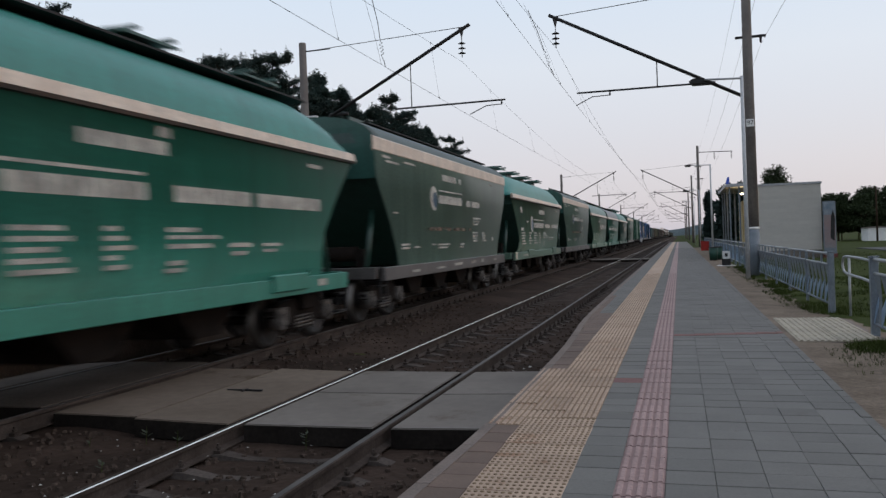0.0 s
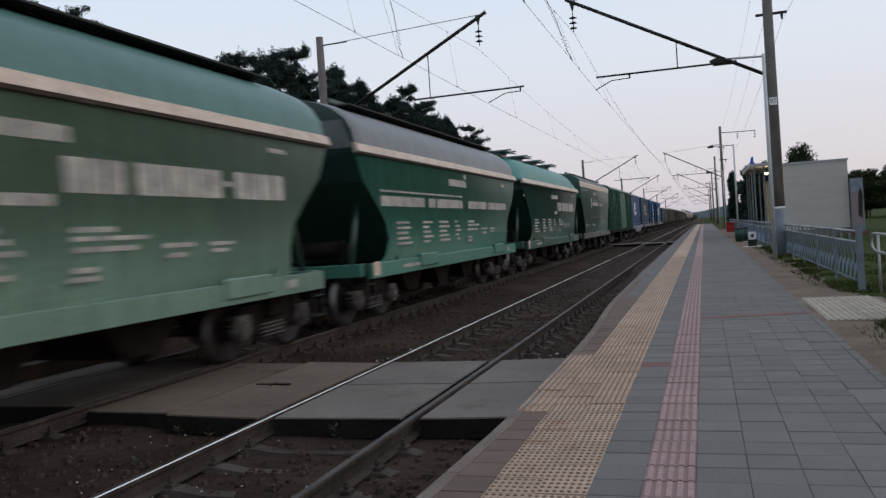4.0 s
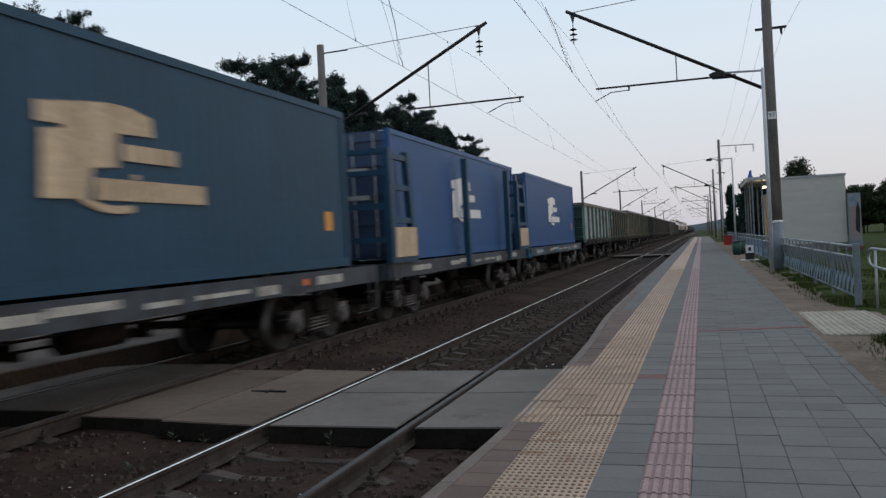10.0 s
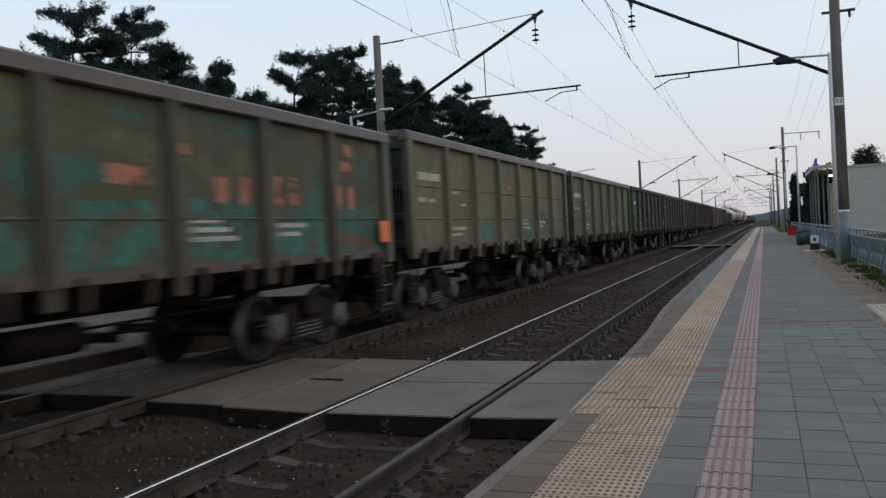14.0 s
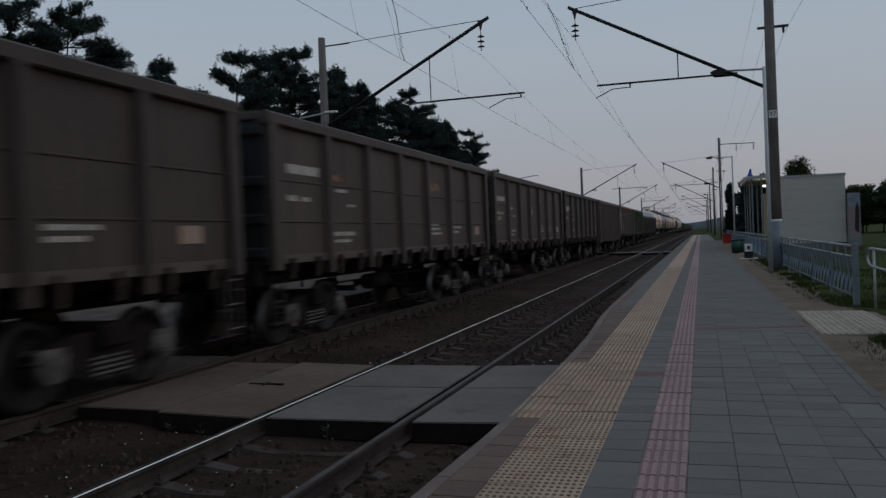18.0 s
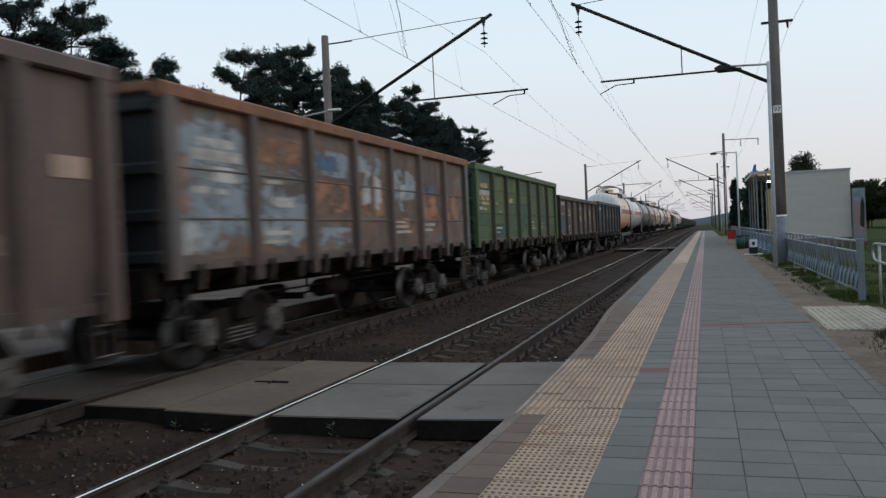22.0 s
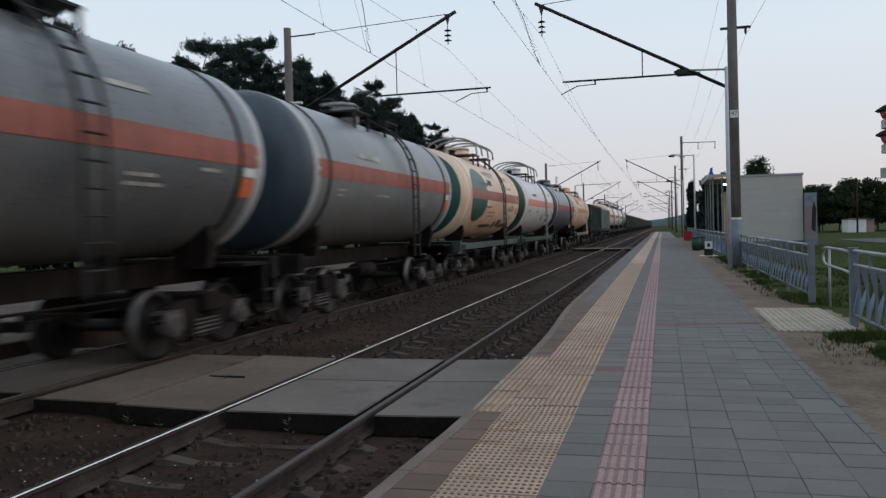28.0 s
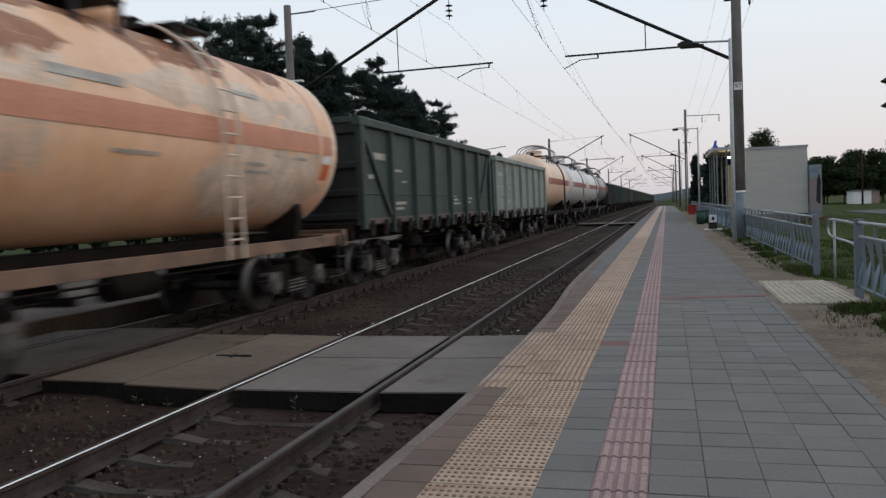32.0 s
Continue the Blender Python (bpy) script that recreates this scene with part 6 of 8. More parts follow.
def brake_mesh(bm):
    tube(bm, (0.55, -0.7, 0.78), (0.55, 0.35, 0.78), 0.17, seg=14)
    tube(bm, (-0.3, -1.3, 0.74), (-0.3, -0.6, 0.74), 0.14, seg=12)
    tube(bm, (0.1, -3.2, 0.68), (0.1, 3.2, 0.68), 0.02, seg=6)
    tube(bm, (0.62, -3.4, 0.86), (0.62, 3.4, 0.86), 0.02, seg=6)
    for y in (-2.2, -1.2, 1.0, 2.0):
        box(bm, -0.5, 0.5, y - 0.05, y + 0.05, 0.62, 0.74)


def step_mesh(bm):
    for y in (-0.17, 0.17):
        box(bm, -0.015, 0.015, y - 0.02, y + 0.02, 0.0, 0.75)
    for z in (0.0, 0.33):
        box(bm, -0.12, 0.03, -0.17, 0.17, z, z + 0.03)


WHEELS = {-1: [], 1: []}


def gear(w, pivot, half, near=True):
    """Bogies, couplers, hoses and brakes of a wagon with its pivots at +-pivot and its headstocks at +-half."""
    for s in (-1, 1):
        b = piece("bogie", shared("bogie", bogie_mesh, M["under"]), w, (0, s * pivot, 0), label="dark cast steel bogie frame")
        for x in (-1.0, 1.0):
            piece("side_frame", shared("side_frame", side_frame_mesh, M["under"]), b, (x, 0, 0))
        for k in (-1, 1):
            ws = piece("wheelset", shared("wheelset", wheelset_mesh, M["wheel"], M["tread"]), b, (0, k * AX, 0.475), label="two steel wheels on an axle")
            WHEELS[k].append(ws)
            if near:
                ab = piece("axle_box", shared("axle_box", axlebox_mesh, M["box_metal"]), b, (1.02, k * AX, 0.475))
        if near:
            for y in (-0.22, 0.0, 0.22):
                piece("coil_spring", shared("coil_spring", spring_mesh, M["box_metal"]), b, (1.03, y, 0))
            piece("coupler", shared("coupler", coupler_mesh, M["under"]), w, (0, s * half, 1.02), 0 if s > 0 else 180)
            piece("brake_hose", shared("brake_hose", hose_mesh, M["dark"]), w, (0, s * half, 0.95), 0 if s > 0 else 180)
    if near:
        piece("brake_gear", shared("brake_gear", brake_mesh, M["under"]), w)
        for s in (-1, 1):
            piece("step", shared("step", step_mesh, M["dark"]), w, (1.42, s * (half - 0.25), 0.45))


def bars(w, x, rows, material=None, name="lettering", t=0.006):
    """Writing as plain blocks on a side at x: rows of y, z, length, height. One part a row, a block for each letter."""
    for y, z, ln, h in rows:
        bm = bmesh.new()
        n = max(1, round(ln / (h * (0.85 if h > 0.1 else 2.4))))
        for i in range(n):
            a = y + ln * i / n
            box(bm, x, x + t, a, a + ln / n * 0.88, z, z + h)
        part(name, bm, material or M["letter"], w, "faded white lettering")


def blob(bm, x, y, z, w, h, seed, t=0.005, n=44):
    """A ragged patch of paint, w long and h high, on a side at x."""
    pts = []
    for i in range(n):
        a = 2 * math.pi * i / n
        c, s = math.cos(a), math.sin(a)
        k = 1 / max(abs(c), abs(s)) ** 0.9
        k *= 1 + 0.22 * noise.noise(Vector((seed * 3.1 + c * 1.7, s * 1.7, seed))) + 0.16 * noise.noise(Vector((c * 6 + seed, s * 6, seed)))
        pts.append((y + w / 2 + c * k * w / 2 * 0.92, z + h / 2 + s * k * h / 2 * 0.92))
    prism(bm, pts, "x", x, x + t)


def gondola(body, label, marks=(), near=True, ribs="plain", rail_mat=None, patches=(), z1=3.50, plate=False, sill_mat=None, sheet=None, end_mat=None, post_mat=None, beads=(2.02,)):
    w = thing("gondola_wagon", label, "freight wagon", "wagons of the train")
    hw, hl, z0 = 1.44, 6.52, 1.5 if ribs == "plain" else 1.13
    drop = z0 - 1.5
    def side(bm):
        box(bm, -0.02, 0.02, -hl, hl, z0, z1)
    for s in (-1, 1):
        piece("side_wall", shared(("gon_side", z1, ribs), side, sheet or body), w, (s * hw, 0, 0), label="weathered painted side sheet")
    def floor_(bm):
        box(bm, -hw + 0.02, hw - 0.02, -hl + 0.02, hl - 0.02, 1.42, 1.47)
    piece("floor", shared("gon_floor", floor_, M["under"]), w)
    def end(bm):
        box(bm, -hw + 0.02, hw - 0.02, -0.02, 0.02, z0 - 0.1, z1 + 0.0)
    def endrib(bm):
        prism(bm, [(0.02, -0.09), (0.11, -0.05), (0.11, 0.05), (0.02, 0.09)], "x", -hw, hw)
    def chord(bm):
        prism(bm, [(-0.06, -0.06), (0.10, -0.06), (0.125, -0.04), (0.125, 0.10), (0.09, 0.13), (-0.02, 0.13), (-0.06, 0.08)], "y", -hl - 0.05, hl + 0.05)
    def endchord(bm):
        box(bm, -hw + 0.06, hw - 0.06, -0.05, 0.08, 0.005, 0.125, 0.01)
    def stock(bm):
        box(bm, -1.3, 1.3, -0.12, 0.14, 1.05, 1.42, 0.01)
    for s, rz in ((1, 0), (-1, 180)):
        # the default end colour carries the shade between the wagons
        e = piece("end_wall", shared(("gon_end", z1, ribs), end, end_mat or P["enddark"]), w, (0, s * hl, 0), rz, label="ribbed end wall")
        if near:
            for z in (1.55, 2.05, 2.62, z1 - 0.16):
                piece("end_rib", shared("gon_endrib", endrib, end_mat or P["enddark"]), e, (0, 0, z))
        piece("end_chord", shared("gon_endchord", endchord, rail_mat or body), w, (0, s * hl, z1), rz)
        piece("top_chord", shared("gon_chord", chord, rail_mat or body), w, (s * hw, 0, z1), rz, label="dented top rail")
        piece("headstock", shared("gon_stock", stock, M["under"]), w, (0, s * hl, 0), rz)
    def sill(bm):
        box(bm, -0.06, 0.06, -hl, hl, 1.37 + drop, 1.499 + drop)
    def centre(bm):
        box(bm, -0.18, 0.18, -hl + 0.12, hl - 0.12, 0.95, 1.38)
    for s in (-1, 1):
        piece("bottom_chord", shared(("gon_sill", ribs), sill, sill_mat or P["lowrust"]), w, (s * (hw - 0.02), 0, 0), label="rusty bottom rail")
    piece("centre_sill", shared("gon_centre", centre, M["under"]), w)
    ys = [-4.5, -2.7, -0.9, 0.9, 2.7, 4.5] if ribs == "plain" else [-5.58 + 0.9 * i for i in range(13)]
    def post(bm):
        prism(bm, [(0.0, -0.11), (0.11, -0.07), (0.115, 0.0), (0.11, 0.07), (0.0, 0.11)], "z", 1.36 + drop, z1 - 0.02)
        if ribs == "plain":
            prism(bm, [(-0.02, -0.06), (0.10, -0.07), (0.10, 0.07), (-0.02, 0.06)], "z", 1.16, 1.36)
    def corner(bm):
        prism(bm, [(0.0, -0.12), (0.10, -0.12), (0.10, 0.12), (0.0, 0.12)], "z", 1.28 + drop, z1 - 0.02)
    sides = ((hw + 0.02, 0), (-hw - 0.02, 180)) if near else ((hw + 0.02, 0),)
    for x, rz in sides:
        for y in ys:
            piece("side_post", shared(("gon_post", z1, ribs), post, post_mat or body), w, (x, y, 0), rz)
        for y in (-hl + 0.12, hl - 0.12):
            piece("corner_post", shared(("gon_corner", z1, ribs), corner, body), w, (x, y, 0), rz)
    if ribs == "plain":
        def bead(bm):
            prism(bm, [(0.0, -0.02), (0.02, -0.008), (0.02, 0.008), (0.0, 0.02)], "y", -hl + 0.2, hl - 0.2)
        for z in beads:
            piece("seam", shared("gon_bead", bead, body), w, (hw + 0.018, 0, z))
    if near:
        def latch(bm):
            prism(bm, [(0, -0.24), (0.05, -0.24), (0.09, -0.05), (0.11, 0.09), (0, 0.09)], "y", -0.03, 0.03)
            box(bm, 0, 0.12, -0.07, 0.07, 0.02, 0.08)
        for i in range(14 if ribs == "plain" else 0):
            piece("hatch_latch", shared("gon_latch", latch, P["lowrust"]), w, (hw + 0.01, -5.85 + 0.9 * i, 1.36))
        def hatch(bm):
            v = [(hw - 0.05, 1.36), (hw - 0.02, 1.36), (0.45, 1.02), (0.42, 1.05)]
            prism(bm, v, "y", -0.66, 0.66)
        for i in range(7 if ribs == "plain" else 0):
            piece("floor_hatch", shared("gon_hatch", hatch, M["under"]), w, (0, -5.4 + 1.8 * i, 0))
        def ladder(bm):
            for dy in (-0.17, 0.17):
                tube(bm, (0, dy, 0.5), (0, dy, 1.45), 0.016, seg=6)
            for k in range(3):
                tube(bm, (0, -0.17, 0.55 + 0.33 * k), (0, 0.17, 0.55 + 0.33 * k), 0.014, seg=6)
        piece("ladder", shared("gon_ladder", ladder, P["lowrust"]), w, (hw + 0.06, hl - 0.2, 0))
        bars(w, hw + 0.022, [(-0.05, 2.66, 0.5, 0.06), (-0.05, 2.55, 0.5, 0.06), (-0.05, 2.44, 0.5, 0.06), (-0.76, 2.55, 0.4, 0.06), (3.6, 2.18, 0.45, 0.07)] if ribs != "plain" else [(-5.9, 2.78, 1.15, 0.15), (-5.9, 2.35, 0.35, 0.09), (-5.4, 2.35, 0.3, 0.07), (-4.1, 2.55, 0.5, 0.06), (-3.6, 2.3, 0.35, 0.05), (-4.2, 1.78, 0.9, 0.07), (-4.2, 1.66, 0.7, 0.055), (1.2, 1.75, 0.9, 0.06), (1.2, 1.86, 0.75, 0.06), (1.2, 1.97, 0.6, 0.06), (3.0, 1.9, 0.8, 0.06), (3.0, 1.78, 0.6, 0.06), *marks])
        if plate:
            def plate_(bm):
                box(bm, hw + 0.122, hw + 0.13, 6.0, 6.34, 1.62, 1.98)
            piece("orange_plate", shared("gon_plate", plate_, M["orange"]), w, label="small orange reflective plate")
    if near and body.name in ("gondola_brown", "gondola_redbrown", "gondola_rustbrown"):
        def card(bm):
            y, z = (5.2, 1.72) if ribs == "plain" else (5.68, 2.42)
            box(bm, hw + 0.02, hw + 0.032, y, y + 0.46, z, z + 0.23, 0.004)
        piece("card_panel", shared(("gon_card", ribs), card, P["card"]), w, label="pale pink card panel")
    for k, (material, boxes) in enumerate(patches):
        for j, (y, z, ln, h) in enumerate(boxes):
            bm = bmesh.new()
            blob(bm, hw + 0.019, y, z, ln, h, k * 7.3 + j * 1.7 + z1, t=0.004 + 0.001 * k)
            part("paint_patch", bm, material, w, "ragged patch of different paint")
    gear(w, 4.325, 6.5, near)
    return w


def hopper(kind, shade=0, near=True, ball=False, flat=False):
    """flat: a roof that runs level to upright green gables."""
    if kind == "a":
        w = thing("hopper_wagon", "green grain hopper wagon with a teal rounded roof and beige belt", "freight wagon", "wagons of the train")
        body, roof, band = P[("hopgreen", "hopteal", "hopsage")[shade]], P["teal"], P["belt"]
        zb, bh, top = 3.32, 0.14, 4.46
        if flat:
            tagged(w, "pale green grain hopper wagon with an upright gable and beige belt", "freight wagon", "wagons of the train")
            body, roof = (P["hopmoss"], P["mossroof"]) if shade == 2 else (P["hopsea"], P["greyroof"])
    else:
        w = thing("hopper_wagon", "grey-green grain hopper wagon with a beige band under its roof", "freight wagon", "wagons of the train")
        body, roof, band = P["hopgrey"], P["hoproof"], P["belt"]
        zb, bh, top = 3.70, 0.26, 4.50
    hw, hl = 1.5, 6.76
    if kind == "a":
        prof = [(1.20, 1.02, 5.62), (1.34, 1.14, 5.46), (1.44, 1.32, 5.32), (1.49, 1.62, 5.24), (1.5, 1.95, 5.36), (1.5, 2.4, 5.78), (1.5, 2.85, 6.24), (1.5, zb, hl)]
        if flat:
            prof[-3:] = [(1.5, 2.35, 5.86), (1.5, 2.75, 6.40), (1.5, zb, hl)]
    else:
        prof = [(1.46, 1.16, 5.22), (1.47, 1.5, 5.34), (1.49, 2.2, 5.82), (1.5, 2.9, 6.42), (1.5, 3.1, 6.58), (1.5, zb, 6.7)]
    def side(bm):
        r0 = [bm.verts.new((x, -e, z)) for x, z, e in prof]
        r1 = [bm.verts.new((x, e, z)) for x, z, e in prof]
        q0 = [bm.verts.new((x - 0.03, -e, z)) for x, z, e in prof]
        q1 = [bm.verts.new((x - 0.03, e, z)) for x, z, e in prof]
        for i in range(len(prof) - 1):
            bm.faces.new((r0[i], r1[i], r1[i + 1], r0[i + 1])).smooth = True
            bm.faces.new((q0[i], q1[i], q1[i + 1], q0[i + 1]))
            bm.faces.new((r0[i], r0[i + 1], q0[i + 1], q0[i])), bm.faces.new((r1[i], r1[i + 1], q1[i + 1], q1[i]))
    for rz in (0, 180):
        piece("side_wall", shared(("hop_side" + kind, flat), side, body), w, (0, 0, 0), rz, label="welded green side wall")
    def slope(bm):
        # hopper slope sheet: upright above, then running in towards the middle
        zt = zb - (0.57 if flat else 0.25) if kind == "a" else 3.1
        pts = [(hl - 0.16, zb + 0.05), (hl - (0.38 if flat else 0.2), zt), (5.0, 1.55), (4.7, 1.2)]
        rows = [[bm.verts.new((x * w_, y, z)) for x in (-1, 1)] for w_, (y, z) in zip((1.47, 1.47, 1.45, 1.44), pts)]
        for p, q in zip(rows, rows[1:]):
            bm.faces.new((p[0], p[1], q[1], q[0]))
    def strut(bm):
        tube(bm, (0, 6.35, 1.15), (0, 5.9, 2.45), 0.06, seg=8)
    def equip(bm):
        tube(bm, (-0.7, 5.85, 1.5), (0.75, 5.85, 1.5), 0.17, seg=14)
        box(bm, -0.9, -0.72, 5.7, 6.0, 1.2, 1.6)
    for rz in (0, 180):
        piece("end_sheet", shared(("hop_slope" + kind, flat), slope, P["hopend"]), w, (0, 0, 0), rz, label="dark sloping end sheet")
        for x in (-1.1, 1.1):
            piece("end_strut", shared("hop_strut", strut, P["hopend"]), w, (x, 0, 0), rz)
    piece("air_reservoir", shared("hop_equip", equip, M["under"]), w, (0, 0, 0), 180, label="dark brake reservoir under the slope")
    def roofm(bm):
        n = 12
        z0 = zb + bh * 0.6
        arc = [(hw * math.cos(math.pi * i / n), z0 + (top - z0) * math.sin(math.pi * i / n) ** 0.85) for i in range(n + 1)]
        if kind == "a" and not flat:
            ys = [(-hl, 0.0), (-hl + 0.12, 0.22), (-hl + 0.32, 0.45), (-hl + 0.65, 0.70), (-hl + 1.1, 0.88), (-hl + 1.8, 1), (hl - 1.8, 1), (hl - 1.1, 0.88), (hl - 0.65, 0.70), (hl - 0.32, 0.45), (hl - 0.12, 0.22), (hl, 0.0)]
        else:
            ys = [(-hl + 0.06, 0.96), (-hl + 0.5, 1), (hl - 0.5, 1), (hl - 0.06, 0.96)]
        rows = [[bm.verts.new((x, y, z0 + (z - z0) * (f * 0.94 + 0.06))) for x, z in arc] for y, f in ys]
        for a, b in zip(rows, rows[1:]):
            for i in range(n):
                bm.faces.new((a[i], a[i + 1], b[i + 1], b[i])).smooth = True
        bm.faces.new(rows[0]), bm.faces.new(rows[-1][::-1])
    piece("roof", shared(("hop_roof" + kind, flat), roofm, roof), w, label="rounded roof")
    if kind == "b" or flat:
        def gable(bm):
            n = 12
            z0, ye = (zb - 0.55, 0.34) if flat else (zb - 0.6, 0.1)
            bm.faces.new([bm.verts.new((1.49 * math.cos(math.pi * i / n), hl - 0.055, zb + bh * 0.6 + (top - zb - bh * 0.6) * 0.96 * math.sin(math.pi * i / n) ** 0.85)) for i in range(n + 1)] + [bm.verts.new((-1.49, hl - ye, z0)), bm.verts.new((1.49, hl - ye, z0))])
        for rz in (0, 180):
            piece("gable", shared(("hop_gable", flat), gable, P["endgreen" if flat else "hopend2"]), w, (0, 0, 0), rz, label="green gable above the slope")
    def beltm(bm):
        d = 0.085 if kind == "a" else 0.012
        prism(bm, [(hw - 0.02, zb - 0.03), (hw + d, zb), (hw + d * 0.6, zb + bh), (hw - 0.02, zb + bh + 0.03)], "y", -hl, hl)
    def lip(bm):
        prism(bm, [(hw + 0.0, zb - 0.05), (hw + 0.07, zb - 0.045), (hw + 0.086, zb - 0.004), (hw + 0.0, zb - 0.03)], "y", -hl, hl)
    for rz in (0, 180):
        b = piece("belt", shared("hop_belt" + kind, beltm, band), w, (0, 0, 0), rz, label="beige belt rail streaked with rust")
        if kind == "a":
            piece("drip_edge", shared("hop_lip", lip, P["lowrust"]), b, label="rusty drip edge")
    def walk_rail(bm):
        box(bm, -0.03, 0.03, -hl + 0.9, hl - 0.9, top - 0.02, top + 0.06)
    for x in (-0.62, 0.62) if kind == "b" or shade == 1 or flat else ():
        piece("hatch_rail", shared("hop_rail" + kind, walk_rail, P["hopend"]), w, (x, 0, 0))
    def walkway(bm):
        box(bm, -0.17, 0.17, -hl + 1.0, hl - 1.0, top - 0.10, top - 0.07)
    for x in (-0.86, 0.86) if kind == "b" or shade == 1 or flat else ():
        piece("roof_walkway", shared("hop_walk" + kind, walkway, M["dark"]), w, (x, 0, 0), label="dark roof walkway")
    def hatch(bm):
        prism(bm, [(-0.78, 0.13), (-0.6, 0.17), (0.6, 0.17), (0.78, 0.13), (0.78, 0.17), (0.6, 0.22), (-0.6, 0.22), (-0.78, 0.17)], "y", -0.6, 0.6)
        box(bm, -0.42, 0.42, -0.5, 0.5, 0, 0.165)
        for y in (-0.42, 0.42):
            box(bm, -0.82, 0.82, y - 0.04, y + 0.04, 0.21, 0.26)
    for y in (-4.6, -1.55, 1.55, 4.6):
        piece("loading_hatch", shared("hop_hatch", hatch, P["hopend2"]), w, (0, y, top - (0.02 if kind == "a" and not flat else 0.24)), label="raised loading hatch on the roof")
    def sill(bm):
        box(bm, -0.07, 0.07, -6.3, 6.3, 0.90, 1.19, 0.01)
    sillm = body if kind == "a" else P["sillgrey"]
    for x in (-1.44, 1.44):
        piece("side_sill", shared("hop_sill", sill, sillm), w, (x, 0, 0))
    def beam(bm):
        box(bm, -1.36, 1.36, -0.15, 0.15, 0.95, 1.2, 0.01)
    for y in (-6.35, 6.35):
        piece("end_beam", shared("hop_beam", beam, sillm), w, (0, y, 0))
    def centre(bm):
        box(bm, -0.2, 0.2, -6.2, 6.2, 0.85, 1.15)
    piece("centre_sill", shared("hop_centre", centre, M["under"]), w)
    if near:
        def chute(bm):
            prism(bm, [(-0.9, 1.0), (0.9, 1.0), (0.35, 0.42), (-0.35, 0.42)], "x", -0.9, 0.9)
        for y in (-2.4, 0.0, 2.4):
            piece("discharge_chute", shared("hop_chute", chute, M["under"]), w, (0, y, 0))
        if kind == "a":
            def guard(bm):
                box(bm, 1.47, 1.56, -0.62, 0.62, 0.98, 1.26, 0.02)
            def tag(bm):
                box(bm, 1.512, 1.522, -6.24, -5.92, 0.95, 1.22, 0.004)
            piece("card_plate", shared("hop_card", tag, P["belt"]), w, label="pale card plate on the sill")
            for y in (-2.9, 3.9):
                piece("handwheel_box", shared("hop_guard", guard, body), w, (0, y, 0))
            small = [(0.64, 1.93, 0.68, 0.06), (0.64, 1.84, 1.2, 0.05), (0.64, 1.72, 1.0, 0.06), (0.62, 1.51, 0.36, 0.06), (0.55, 1.42, 0.42, 0.055), (2.11, 1.72, 0.62, 0.06), (2.15, 1.6, 0.42, 0.06), (3.07, 1.72, 0.58, 0.05), (3.1, 1.63, 0.4, 0.05)]
            if ball:
                bars(w, hw + 0.002, [(-0.4, 2.82, 1.6, 0.2), (-1.8, 2.52, 2.6, 0.05), (-1.8, 2.2, 2.6, 0.22), (1.26, 2.22, 1.5, 0.17), (2.95, 2.22, 0.25, 0.05), (3.35, 2.22, 2.05, 0.17), (-4.95, 2.78, 0.42, 0.24), (-4.9, 2.06, 0.55, 0.12), (-3.6, 2.4, 0.4, 0.08), (4.75, 3.05, 0.52, 0.07)])
                bm = bmesh.new()
                tube(bm, (hw + 0.001, -2.3, 2.36), (hw + 0.006, -2.3, 2.36), 0.34, seg=24)
                e = part("round_emblem", bm, M["letter"], w, "pale round emblem with a blue centre")
                bm = bmesh.new()
                tube(bm, (hw + 0.005, -2.2, 2.34), (hw + 0.010, -2.2, 2.34), 0.23, seg=24)
                part("emblem_centre", bm, P["flatblue"], e)
            elif shade == 1:
                bars(w, hw + 0.002, [(-0.91, 2.88, 1.6, 0.17), (0.5, 3.1, 0.26, 0.13), (-5.6, 2.6, 5.8, 0.04), (-5.6, 2.31, 2.7, 0.21), (-2.6, 2.31, 0.5, 0.21), (-1.97, 2.31, 2.22, 0.21), (0.81, 2.31, 1.94, 0.21), (2.94, 2.31, 2.26, 0.21), (4.75, 3.05, 0.52, 0.07)])
            else:
                bars(w, hw + 0.002, [(0.58, 2.34, 0.95, 0.37), (1.7, 2.34, 1.75, 0.37), (3.5, 2.5, 0.2, 0.07), (3.75, 2.34, 1.4, 0.37), (-0.9, 2.85, 1.6, 0.17), (-0.3, 2.2, 0.7, 0.12), (4.75, 3.05, 0.52, 0.07)])
            bars(w, 1.497, small + [(-5.0 + dx, 1.5 + 0.11 * k, ln - 0.12 * ((k * 7 + int(dx * 3)) % 3), 0.055) for dx, ln in ((0.2, 0.9), (1.9, 0.7), (3.1, 0.85), (4.45, 0.5)) for k in range(5)], name="small_lettering")
            bars(w, 1.512, [(-4.6, 1.02, 1.2, 0.07), (5.0, 1.0, 0.35, 0.12)], name="sill_lettering")
        else:
            bars(w, hw + 0.002, [(-1.55, 3.35, 1.4, 0.17), (0.15, 3.35, 0.28, 0.15), (-1.95, 3.05, 2.45, 0.04), (-1.95, 2.73, 2.45, 0.22), (0.98, 2.73, 0.5, 0.18), (1.62, 2.73, 1.05, 0.18), (-6.2, 3.57, 0.5, 0.06), (-6.0, 3.48, 0.85, 0.05), (-4.76, 3.55, 0.8, 0.05), (4.2, 3.54, 0.4, 0.05)])
            bm = bmesh.new()
            tube(bm, (hw + 0.001, -2.4, 2.84), (hw + 0.006, -2.4, 2.84), 0.32, seg=24)
            e = part("round_emblem", bm, M["letter"], w, "pale round emblem")
            bm = bmesh.new()
